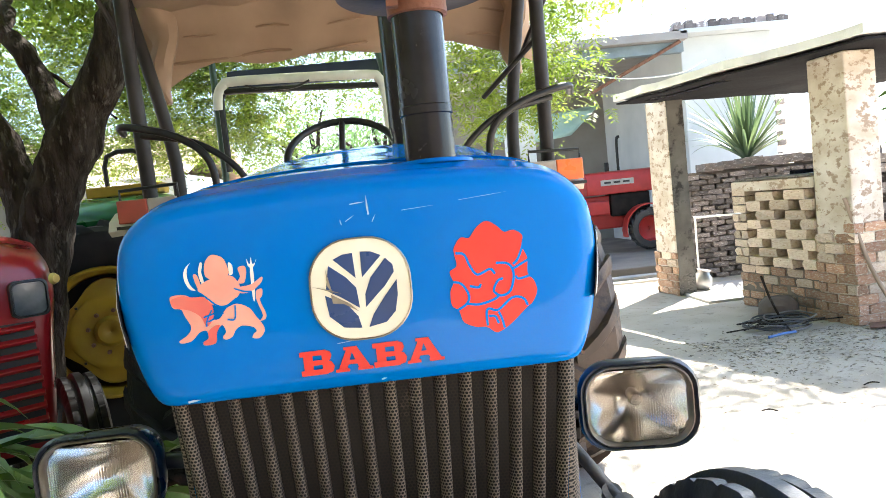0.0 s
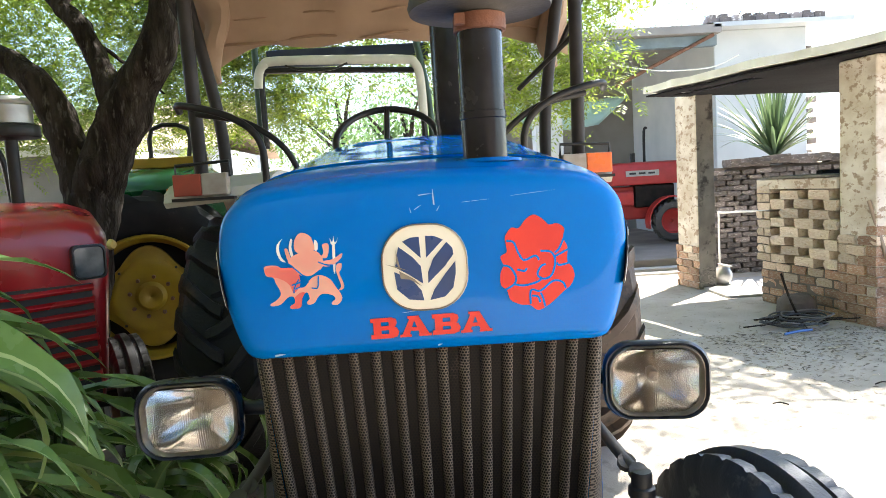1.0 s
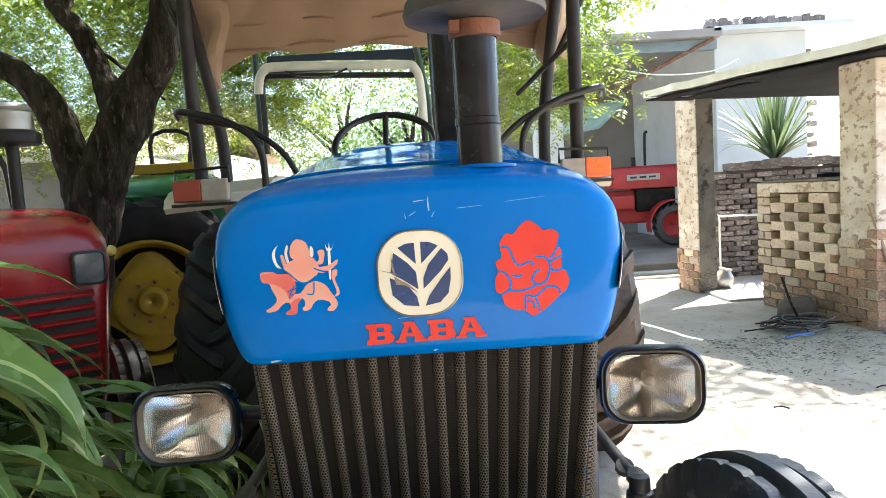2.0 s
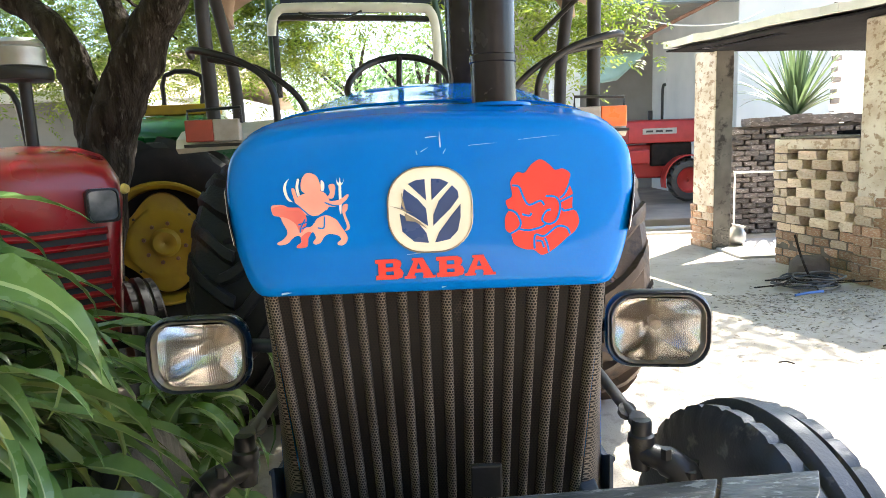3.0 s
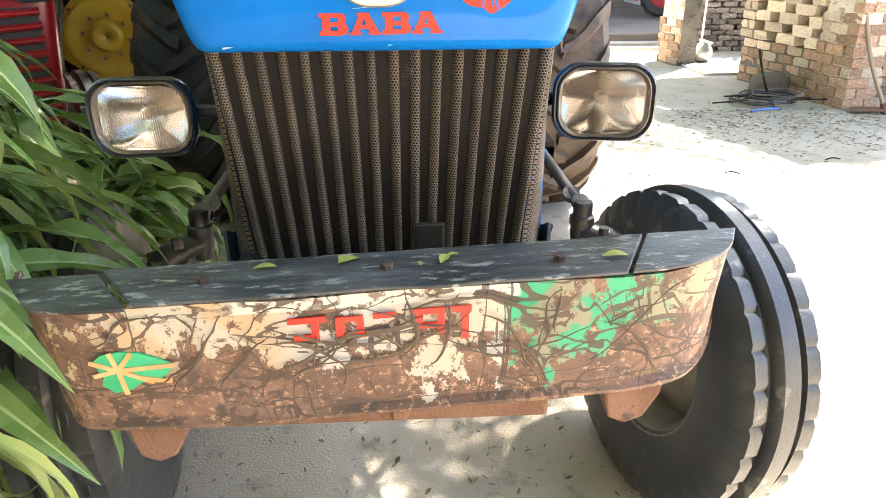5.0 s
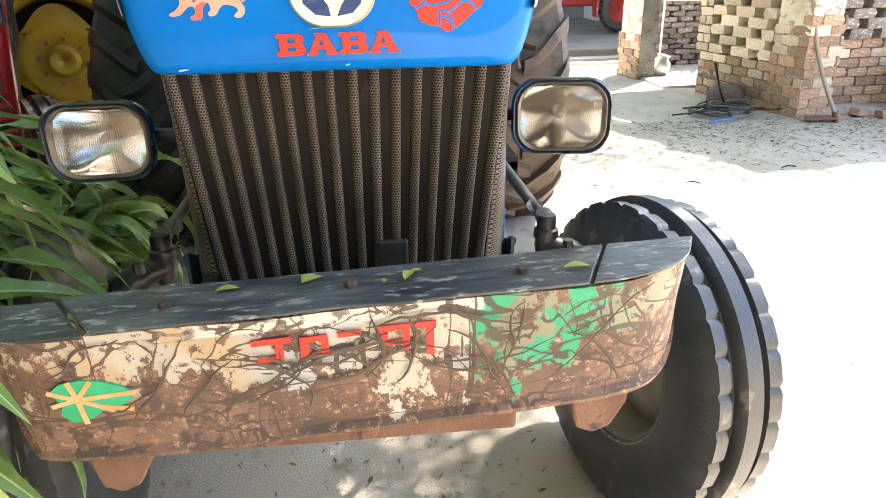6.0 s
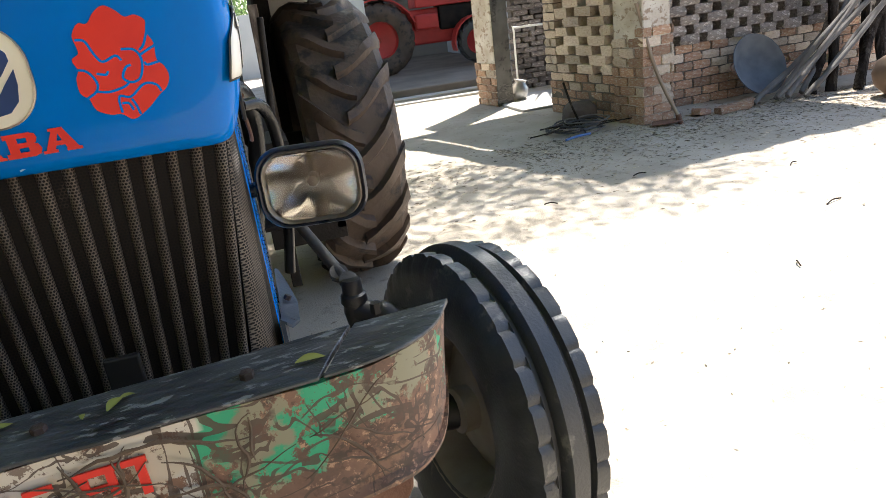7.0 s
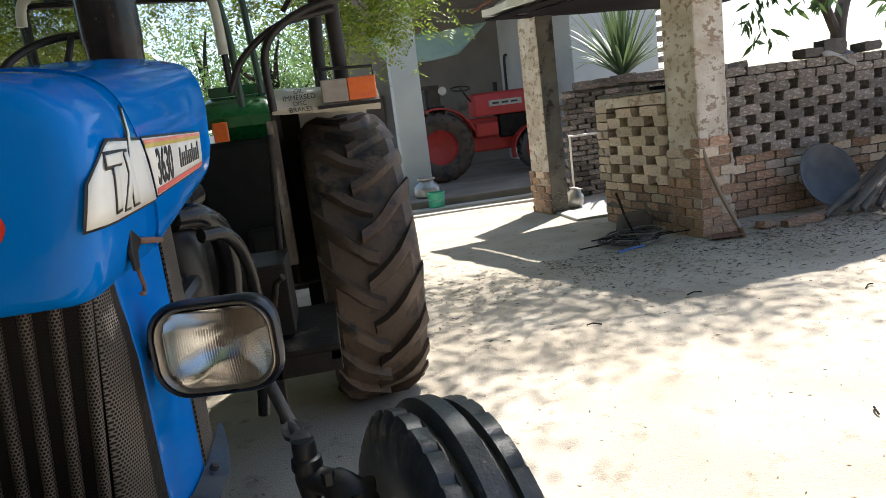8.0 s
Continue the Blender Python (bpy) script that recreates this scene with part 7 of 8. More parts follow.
for x0, x1, y0 in ((-2.48, -1.82, 4.22), (-0.22, 0.36, 4.95)):
    bm = B()
    rows = []
    for y, z in ((y0, 1.66), (y0 + 0.02, 1.73), (y0 + 0.10, 1.79), (y0 + 0.3, 1.84), (y0 + 0.7, 1.84), (y0 + 1.0, 1.75), (y0 + 1.2, 1.45)):
        rows.append([Vector((x0, y, z)), Vector((x0 + 0.05, y, z + 0.035)), Vector((x1 - 0.05, y, z + 0.035)), Vector((x1, y, z)), Vector((x1 - 0.02, y + 0.04, z - 0.05)), Vector((x0 + 0.02, y + 0.04, z - 0.05))])
    loft(bm, rows)
    f = part("fender", bm, M_JGREEN, green, "glossy green fender", smooth=40)
    bm = B()
    box(bm, x0 + 0.04, x1 - 0.04, y0 + 0.35, y0 + 0.6, 1.885, 1.97)
    part("fender_stripe", bm, M_YEL if x0 < -1 else M_JGREEN, f, "yellow tool tray" if x0 < -1 else "", bevel=0.01)
    bm = B()
    box(bm, x0 + 0.08 if x0 > -1 else x1 - 0.2, x0 + 0.20 if x0 > -1 else x1 - 0.08, y0 - 0.05, y0, 1.50 if x0 > -1 else 1.6, 1.66 if x0 > -1 else 1.7)
    part("marker_lamp", bm, M_ORANGE, f, "orange marker lamp", bevel=0.01)
bm = B()
box(bm, -0.95, -0.45, 4.6, 6.4, 0.6, 1.25)
part("body", bm, M_DEEP, green, bevel=0.05)
for nm, q in (("rear_housing", (-0.35, 0.36, 5.0, 6.2, 0.25, 1.5)), ("tool_box", (0.0, 0.5, 4.7, 4.99, 0.2, 0.75)), ("axle_housing", (-1.9, -0.36, 5.6, 5.9, 0.55, 1.35))):
    bm = B()
    box(bm, *q)
    part(nm, bm, M_DEEP, green, bevel=0.05)
# cab frame: cream head bar with rounded corners, dark uprights
bm = B()
tube(bm, bend([(-1.385, 5.0, 2.02), (-1.385, 5.0, 2.60), (-1.36, 5.0, 2.68), (-1.28, 5.0, 2.71), (-0.05, 5.0, 2.655), (0.02, 5.0, 2.62), (0.045, 5.0, 2.55), (0.05, 5.0, 1.95)], 5), 0.028, 8)
part("cab_frame", bm, M_BLACK, green, "black tubular cab frame", smooth=True)
bm = B()
tube(bm, bend([(-1.415, 4.98, 2.56), (-1.40, 4.98, 2.68), (-1.35, 4.98, 2.765), (-1.25, 4.98, 2.79), (-0.7, 4.98, 2.775), (-0.10, 4.98, 2.745), (-0.01, 4.98, 2.71), (0.03, 4.98, 2.63), (0.045, 4.98, 2.45), (0.045, 4.98, 2.2)], 5), 0.042, 12)
for v in bm.verts:
    v.co.y = 4.98 + (v.co.y - 4.98) * 0.6
part("head_panel", bm, M_CREAM, green, "faded cream bar round the head of the cab", smooth=True)
bm = B()
tube(bm, bend([(-1.15, 4.92, 2.735), (-1.0, 4.91, 2.69), (-0.75, 4.91, 2.68), (-0.60, 4.92, 2.73)], 5), 0.010, 6)
part("wiper", bm, M_BLACK, green, smooth=True)
bm = B()
box(bm, -1.52, 0.14, 5.9, 6.0, 2.90, 3.08)
part("visor", bm, M_NAVYT, green, bevel=0.02)
for pts in ([(0.12, 5.0, 1.7), (0.10, 5.0, 2.4), (-0.02, 5.0, 3.1)], [(0.28, 5.3, 1.7), (0.25, 5.3, 2.4), (0.22, 5.3, 3.1)], [(-1.45, 5.1, 1.7), (-1.45, 5.1, 3.1)]):
    bm = B()
    tube(bm, bend(pts, 4), 0.03, 10)
    part("roof_post", bm, mat("dark green post", (0.02, 0.05, 0.03), (0.03, 0.06, 0.04), 0.4, 0, 8, 90, 0.05), green, smooth=True)
for pts in ([(-2.27, 4.6, 1.88), (-2.25, 4.6, 2.21), (-1.95, 4.6, 2.20), (-1.97, 4.6, 1.88)],):
    bm = B()
    tube(bm, bend(pts, 3), 0.02, 8)
    part("grab_rail", bm, M_BLACK, green, smooth=True)
bm = B()
tube(bm, torus_pts((-0.75, 5.6, 1.9), 0.2, radians(40)), 0.015, 8, False)
part("steering_wheel", bm, M_BLACK, green, smooth=True)
bm = B()
box(bm, -1.0, -0.5, 5.9, 6.3, 1.3, 1.45)
part("seat", bm, M_BLACK, green, bevel=0.05)

# ---- red tractor in the porch, side on ----
M_RED2 = mat("old red paint", (0.50, 0.035, 0.03), (0.40, 0.03, 0.025), 0.45, 0, 5, 90, 0.05, c3=(0.25, 0.06, 0.04), spot=0.64, spot_scale=5)
porch_tr = thing("porch_tractor", (4.0, 13.2, 0.14), "old red tractor parked in the shade of the porch", "tractor")
m = pose(3.12, 12.95, 0.86, 0, 0, -86)
w = part("rear_wheel", lug_tyre(m, R=0.72, W=0.36), M_TYREMUD, porch_tr, "large rear wheel with red rim", smooth=30)
tyre_lugs(w, M_TYREMUD, m, R=0.72, W=0.36)
bm = B()
rim_disc(bm, m, 0.38, 0.12, -0.03)
part("rim", bm, M_RED2, w, smooth=40)
m = pose(5.15, 12.85, 0.60, 0, 0, -86)
w = part("front_wheel", lug_tyre(m, R=0.44, W=0.22, rim=0.25, n=16), M_TYREGREY, porch_tr, "front wheel with a red rim", smooth=35)
tyre_lugs(w, M_TYREGREY, m, R=0.44, W=0.22, n=16)
bm = B()
rim_disc(bm, m, 0.25, 0.08, -0.02)
part("rim", bm, M_RED2, w, smooth=40)
bm = B()
loft(bm, [[Vector((x, y, z)) for y, z in ((13.0, 1.38), (12.99, 1.70), (13.05, 1.83), (13.2, 1.86), (13.4, 1.86), (13.55, 1.83), (13.6, 1.70), (13.6, 1.38))] for x in (3.95, 5.35, 5.42)])
hd = part("hood", bm, M_RED2, porch_tr, smooth=35, bevel=0.02)
bm = B()
box(bm, 4.25, 4.95, 12.97, 12.985, 1.56, 1.68)
part("side_strip", bm, M_STEEL, hd)
for k in range(3):
    bm = B()
    box(bm, 4.32 + 0.2 * k, 4.46 + 0.2 * k, 12.962, 12.969, 1.60, 1.64)
    part("sticker_bar", bm, M_INK, hd)
bm = B()
box(bm, 3.6, 5.1, 13.15, 13.5, 0.65, 1.35)
box(bm, 3.9, 4.4, 12.95, 13.1, 0.95, 1.25)
part("body", bm, M_RED2, porch_tr, bevel=0.04)
bm = B()
box(bm, 4.45, 5.3, 13.05, 13.5, 0.9, 1.38)
part("engine", bm, M_DUST, porch_tr, bevel=0.04)
bm = B()
rows = []
for a in range(20, 171, 15):
    r = 0.80
    y0, y1 = 12.78, 13.2
    c_, s_ = math.cos(radians(a)), math.sin(radians(a))
    rows.append([Vector((3.12 + r * c_, y0, 0.86 + r * s_)), Vector((3.12 + r * c_, y1, 0.86 + r * s_)), Vector((3.12 + (r - 0.03) * c_, y1, 0.86 + (r - 0.03) * s_)), Vector((3.12 + (r - 0.03) * c_, y0, 0.86 + (r - 0.03) * s_))])
loft(bm, rows)
part("fender", bm, M_RED2, porch_tr, smooth=40)
bm = B()
rows = []
for a in range(45, 196, 15):
    c_, s_ = math.cos(radians(a)), math.sin(radians(a))
    rows.append([Vector((5.15 + 0.53 * c_, y, 0.6 + 0.53 * s_)) for y in (12.70, 12.98)] + [Vector((5.15 + 0.505 * c_, y, 0.6 + 0.505 * s_)) for y in (12.98, 12.70)])
loft(bm, rows)
part("front_fender", bm, M_RED2, porch_tr, smooth=40)
bm = B()
tube(bm, bend([(4.75, 13.3, 1.85), (4.76, 13.3, 2.5), (4.82, 13.3, 2.58)], 4), 0.03, 10)
tube(bm, [(4.5, 13.3, 1.85), (4.5, 13.3, 2.05)], 0.05, 10)
part("exhaust_pipe", bm, M_BLACK, porch_tr, smooth=True)
bm = B()
box(bm, 3.0, 3.35, 13.1, 13.5, 1.55, 1.7)
box(bm, 2.95, 3.05, 13.1, 13.5, 1.65, 2.05)
part("seat", bm, M_BLACK, porch_tr, bevel=0.04)
bm = B()
tube(bm, torus_pts((3.75, 13.3, 2.0), 0.2, radians(15)), 0.016, 8, False)
tube(bm, [(3.75, 13.3, 2.0), (3.95, 13.3, 1.7)], 0.02, 8)
part("steering_wheel", bm, M_BLACK, porch_tr, smooth=True)
bm = B()
lathe(bm, [(0.001, 0.05), (0.08, 0.05), (0.09, 0.04), (0.085, 0.0), (0.05, -0.06), (0.001, -0.07)], pose(3.28, 12.85, 1.98, 90, 0, 0), 20)
part("work_lamp", bm, M_STEEL, porch_tr, smooth=40)
tarp = B()
rows = []
for i in range(17):
    u = i / 16
    hi = 3.30 + 0.06 * u - 0.10 * math.sin(math.pi * u) ** 2 + (0.10 if abs(u - 0.5) < 0.04 else 0.0) - 0.05 * u
    lo = 2.72 - 0.08 * math.sin(math.pi * u)
    x0, x1 = 1.9 + 2.65 * u, 2.3 + 1.55 * u
    rows.append([Vector((x0 * (1 - v) + x1 * v, 13.6 - 0.10 * v + 0.05 * math.sin(9 * u + 4 * v), hi * (1 - v) + lo * v)) for v in (0, 0.2, 0.4, 0.6, 0.8, 1)])
loft(tarp, rows, caps=False, closed=False)
cl = part("tarpaulin", tarp, mat("teal tarpaulin", (0.34, 0.50, 0.48), (0.27, 0.42, 0.41), 0.7, 0, 3, 60, 0.1), smooth=True)
md = cl.modifiers.new("thickness", "SOLIDIFY")
md.thickness = 0.01
tagged(cl, "pale teal tarpaulin slung under the porch roof", "tarpaulin")

# ---- yard walls and far buildings ----
M_DARKBRICK = mat("dark weathered brick", (0.15, 0.13, 0.12), (0.23, 0.19, 0.17), 0.95, 0, 4, 50, 0.8, c3=(0.46, 0.43, 0.40), spot=0.56, spot_scale=6, rnd=0.5)
low = thing("low_brick_wall", (5.4, 9.0, 0), "low dark weathered brick wall with rough coping", "wall")
bm = B()
box(bm, 4.46, 8.2, 9.06, 9.22, 0, 1.62)
part("wall_core", bm, M_MORTAR, low)
DARK = []
for me in BRICKS[:3]:
    c_ = me.copy()
    c_.materials[0] = M_DARKBRICK
    DARK.append(c_)
rb = random.Random(8)
for r in range(20):
    for k in range(13):
        x = 4.58 + 0.236 * k - (0.118 if r % 2 else 0)
        ob = new("brick", rb.choice(DARK))
        ob.parent = low
        ob.matrix_basis = low.matrix_basis.inverted() @ Matrix.Translation((x + rb.uniform(-0.015, 0.015), 9.04, 0.04 + 0.079 * r)) @ pose(0, 0, 0, rb.uniform(-5, 5), rb.uniform(-3, 3), rb.uniform(-4, 4)) @ Matrix.Diagonal((0.225 * rb.uniform(0.8, 1.03), 0.11 + rb.uniform(-0.02, 0.04), 0.068 * rb.uniform(0.85, 1.1), 1))
for k in range(9):
    ob = new("coping_stone", rb.choice(DARK))
    ob.parent = low
    ob.matrix_basis = low.matrix_basis.inverted() @ Matrix.Translation((4.8 + 0.31 * k, 9.1, 1.69 + rb.uniform(-0.02, 0.02))) @ pose(0, 0, 0, rb.uniform(-4, 4), rb.uniform(-4, 4), rb.uniform(-6, 6)) @ Matrix.Diagonal((0.32, 0.30, 0.13, 1))
pipe = B()
tube(pipe, bend([(4.295, 8.6, 0.0), (4.295, 8.6, 0.90), (4.36, 8.6, 0.965), (5.3, 8.6, 0.95)], 4), 0.016, 8)
tagged(part("water_pipe", pipe, M_WHITE, smooth=True), "thin white water pipe bent at a corner", "pipe")

bwall = B()
box(bwall, -14, 1.6, 20.0, 20.3, 0, 1.75)
tagged(part("wall_north", bwall, M_HOUSE), "pale plastered boundary wall", "wall", kind="structure")
# south and west walls are unseen, added to block and shape the yard's light
M_YARDWALL = mat("unseen yard wall brick", (0.22, 0.165, 0.13), (0.16, 0.125, 0.10), 0.95, 0, 1.5, 30, 0.5)
sw = B()
box(sw, -5.5, 11.0, -7.3, -7.0, -0.1, 4.2)
tagged(part("unseen_wall_south", sw, M_YARDWALL), "unseen brick yard wall added to shape the light", "wall", kind="structure")
ww = B()
box(ww, -5.5, -5.2, -7.0, 3.6, -0.1, 4.2)
tagged(part("unseen_wall_west", ww, M_YARDWALL), "unseen brick yard wall added to shape the light", "wall", kind="structure")
left = thing("pale_building", (-7.5, 14, 0), "pale whitewashed building with a sloped tiled roof", "building")
bm = B()
box(bm, -12, -4.3, 13, 18, 0, 2.7)
part("wall", bm, M_HOUSE, left)
bm = B()
loft(bm, [[Vector((x, 12.6, 2.65)), Vector((x, 15.5, 3.9)), Vector((x, 18.4, 2.65)), Vector((x, 15.5, 3.6))] for x in (-12.3, -4.0)])
part("roof", bm, mat("tan roof tiles", (0.45, 0.34, 0.25), (0.36, 0.27, 0.2), 0.9, 0, 4, 40, 0.4), left)
for x in (-6.0, -8.5):
    bm = B()
    box(bm, x, x + 0.9, 12.95, 13.05, 0.9, 2.1)
    part("window", bm, M_INK, left)
shed = thing("grey_shed", (-6.0, 8.5, 0), "grey plastered shed with flat roof", "shed")
bm = B()
box(bm, -9, -4.6, 8, 11, 0, 2.3)
part("wall", bm, mat("stained grey plaster", (0.15, 0.145, 0.14), (0.22, 0.21, 0.20), 0.9, 0, 1.5, 50, 0.2), shed)
bm = B()
box(bm, -9.3, -4.4, 7.7, 11.3, 2.3, 2.42)
part("roof", bm, M_SLATE, shed)

# house details: parapet bricks, porch beam, props, wire
rh = random.Random(14)
for k in range(10):
    bm = B()
    x = 5.50 + 0.225 * k
    box(bm, x, x + 0.22, 11.66, 11.9, 4.335, 4.42 + rh.uniform(0, 0.03))
    box(bm, x + 0.03, x + 0.17, 11.68, 11.88, 4.36, 4.45 + rh.uniform(0, 0.05))
    wobble(bm, 0.015, 5)
    part("parapet_brick", bm, M_DARKBRICK, house, bevel=0.01)
# toothed bricks left at the house's open corner
for k in range(17):
    bm = B()
    box(bm, 7.555, 7.66 + (0.09 if k % 2 else 0.0) + rh.uniform(-0.02, 0.02), 12.0, 12.2, 0.6 + 0.2 * k, 0.6 + 0.2 * k + (0.11 if k % 2 else 0.085))
    wobble(bm, 0.012, 6)
    part("corner_brick", bm, M_SHADEBRICK, house, bevel=0.01)
bm = B()
box(bm, 1.2, 5.72, 11.8, 12.0, 3.95, 4.14)
part("porch_beam", bm, mat("blue grey beam", (0.16, 0.21, 0.24), (0.12, 0.16, 0.19), 0.6, 0, 4, 60, 0.1), house)
bm = B()
tube(bm, [(3.9, 12.3, 3.35), (5.6, 11.65, 4.12)], 0.035, 8)
part("roof_prop", bm, M_RUST, house)
for x0, x1, z0, z1 in ((1.6, 2.5, 0.14, 2.2), (3.2, 4.0, 1.2, 2.3)):
    bm = B()
    box(bm, x0, x1, 17.14, 17.19, z0, z1)
    part("door", bm, mat("dark door wood", (0.09, 0.07, 0.06), (0.13, 0.10, 0.08), 0.7, 0, 6, 60, 0.2), house, bevel=0.01)
wire = B()
tube(wire, bend([(3.55, 11.0, 3.55), (4.2, 10.6, 3.35), (4.9, 10.2, 3.30), (5.3, 10.0, 3.45)], 5), 0.012, 6)
tagged(part("cable", wire, M_WHITE, smooth=True), "white cable slung between the roofs", "cable")
for y0, y1, z in ((9.75, 9.95, 0.05), (9.3, 9.45, 0.03)):
    kb = B()
    box(kb, 1.0, 5.6, y0, y1, -0.05, z)
    wobble(kb, 0.02, 3)
    tagged(part("drain_kerb", kb, M_CONC, bevel=0.01), "low worn concrete drain edge", "kerb", kind="structure")

# ---- things about the yard ----
# milk can and bucket by the porch
can_ = thing("milk_can", (2.42, 10.75, 0.14), "round aluminium milk can with flat lid", "milk can")
bm = B()
lathe(bm, [(0.001, 0.14), (0.20, 0.14), (0.23, 0.17), (0.235, 0.28), (0.22, 0.33), (0.14, 0.40), (0.13, 0.43), (0.15, 0.445)], pose(2.42, 10.75, 0), 32)
part("body", bm, M_STEEL, can_, smooth=40)
bm = B()
lathe(bm, [(0.155, 0.44), (0.16, 0.455), (0.155, 0.475), (0.05, 0.485), (0.001, 0.485)], pose(2.42, 10.75, 0), 32)
part("lid", bm, M_STEEL, can_, smooth=40)
bk = thing("bucket", (2.43, 9.95, 0), "small green plastic bucket", "bucket")
bm = B()
lathe(bm, [(0.001, 0.01), (0.115, 0.01), (0.12, 0.02), (0.145, 0.27), (0.155, 0.275), (0.155, 0.295), (0.145, 0.295), (0.14, 0.27), (0.11, 0.03), (0.001, 0.03)], pose(2.43, 9.95, 0), 28)
part("pail", bm, mat("green plastic", (0.05, 0.40, 0.25), (0.04, 0.33, 0.21), 0.45, 0, 9, 90, 0.05), bk, smooth=40)
bm = B()
tube(bm, bend([(2.29, 9.95, 0.28), (2.30, 9.86, 0.20), (2.43, 9.80, 0.16), (2.56, 9.86, 0.20), (2.57, 9.95, 0.28)], 4), 0.004, 6)
part("handle", bm, M_STEEL, bk, smooth=True)

# spade leaning on the pillar
sp = thing("spade", (4.5, 4.75, 0), "field spade with worn wooden handle leaning on the pillar", "spade")
bm = B()
tube(bm, bend([(4.52, 4.82, 0.06), (4.36, 4.98, 0.55), (4.22, 5.10, 1.22)], 4), 0.019, 10)
part("handle", bm, mat("worn handle wood", (0.33, 0.25, 0.18), (0.25, 0.18, 0.12), 0.7, 0, 5, 60, 0.2, stretch=(1, 1, 0.2)), sp, "worn grey-brown wooden handle", smooth=True)
bm = B()
loft(bm, [[Vector((x, y, z + d)) for x, y, z in ((4.50, 4.75, 0.04), (4.56, 4.88, 0.05), (4.30, 4.98, 0.035), (4.22, 4.84, 0.02))] for d in (0, 0.006)])
tube(bm, [(4.53, 4.81, 0.0), (4.51, 4.83, 0.10)], 0.028, 12)
part("blade", bm, M_RUST, sp, "rusty iron blade")

# shallow iron pan leaning on the wall, poles over it
pn = thing("iron_pan", (5.8, 5.35, 0), "wide shallow iron pan leaning on its rim", "pan")
bm = B()
m = pose(5.90, 5.36, 0.375, 66, 0, 4)
lathe(bm, [(0.001, -0.13), (0.12, -0.12), (0.22, -0.085), (0.30, -0.03), (0.345, 0.02), (0.355, 0.025), (0.35, 0.03), (0.335, 0.02), (0.29, -0.02), (0.21, -0.075), (0.11, -0.108), (0.001, -0.118)], m, 40)
part("bowl", bm, mat("worn grey iron", (0.14, 0.15, 0.16), (0.09, 0.10, 0.11), 0.6, 0.15, 5, 80, 0.1), pn, "worn grey iron bowl", smooth=50)
for s in (-1, 1):
    bm = B()
    tube(bm, [m @ Vector(p) for p in bend([(s * 0.345, -0.06, 0.02), (s * 0.40, -0.03, 0.035), (s * 0.40, 0.03, 0.035), (s * 0.345, 0.06, 0.02)], 4)], 0.009, 8)
    part("ear", bm, M_RUST, pn, smooth=True)
M_POLE = mat("weathered poles", (0.20, 0.18, 0.16), (0.12, 0.105, 0.09), 0.9, 0, 5, 50, 0.5, stretch=(1, 1, 0.3))
rp = random.Random(5)
for i in range(9):
    p = thing("pole", (5.9 + 0.05 * i, 5.0, 0), "crooked weathered wooden pole lying on the heap", "pole", "poles by the wall")
    a = Vector((5.55 + 0.09 * i, 4.95 + rp.uniform(-0.1, 0.12), 0.04 + 0.02 * (i % 3)))
    b = a + Vector((1.25 + rp.uniform(-0.2, 0.25), 0.15 + rp.uniform(-0.1, 0.3), 0.62 + 0.08 * i + rp.uniform(-0.1, 0.15)))
    c_ = (a + b) / 2 + Vector((rp.uniform(-0.06, 0.06), rp.uniform(-0.05, 0.05), rp.uniform(-0.08, 0.04)))
    bm = B()
    tube(bm, bend([a, c_, b], 5), rp.uniform(0.018, 0.032), 8)
    wobble(bm, 0.01, 6)
    part("shaft", bm, M_POLE, p, smooth=True)
for i in range(7):
    p = thing("dark_log", (6.8 + 0.2 * i, 5.2, 0), "dark rough log standing against the wall", "log", "logs by the wall")
    a = Vector((6.35 + 0.22 * i, 4.95 + rp.uniform(-0.1, 0.1), 0.0))
    b = a + Vector((0.35 + rp.uniform(-0.2, 0.3), 0.35, 1.15 + rp.uniform(-0.2, 0.3)))
    bm = B()
    tube(bm, bend([a, (a + b) / 2 + Vector((rp.uniform(-0.1, 0.1), 0, 0)), b], 5), rp.uniform(0.035, 0.06), 9)
    wobble(bm, 0.02, 5)
    part("shaft", bm, M_BARK, p, smooth=True)
drum = thing("clay_pot", (6.75, 4.3, 0), "round brown clay pot on the ground", "pot")
bm = B()
lathe(bm, [(0.001, 0.0), (0.12, 0.01), (0.24, 0.12), (0.27, 0.24), (0.23, 0.36), (0.13, 0.43), (0.12, 0.46), (0.15, 0.48), (0.14, 0.47), (0.11, 0.44)], pose(6.75, 4.3, 0), 32)
part("body", bm, mat("brown clay", (0.25, 0.17, 0.12), (0.19, 0.13, 0.09), 0.8, 0, 5, 60, 0.2), drum, smooth=50)
# loose bricks
for x, y, r, tz in ((4.92, 5.02, 25, 12), (5.15, 4.93, 8, 0), (5.36, 4.98, -10, 0), (5.55, 5.05, 30, 0)):
    ob = new("loose_brick", random.choice(BRICKS))
    ob.matrix_basis = pose(x, y, 0.04, 0, tz, r) @ Matrix.Diagonal((0.225, 0.11, 0.07, 1))
    tagged(ob, "loose worn brick lying by the wall", "brick", "loose bricks")

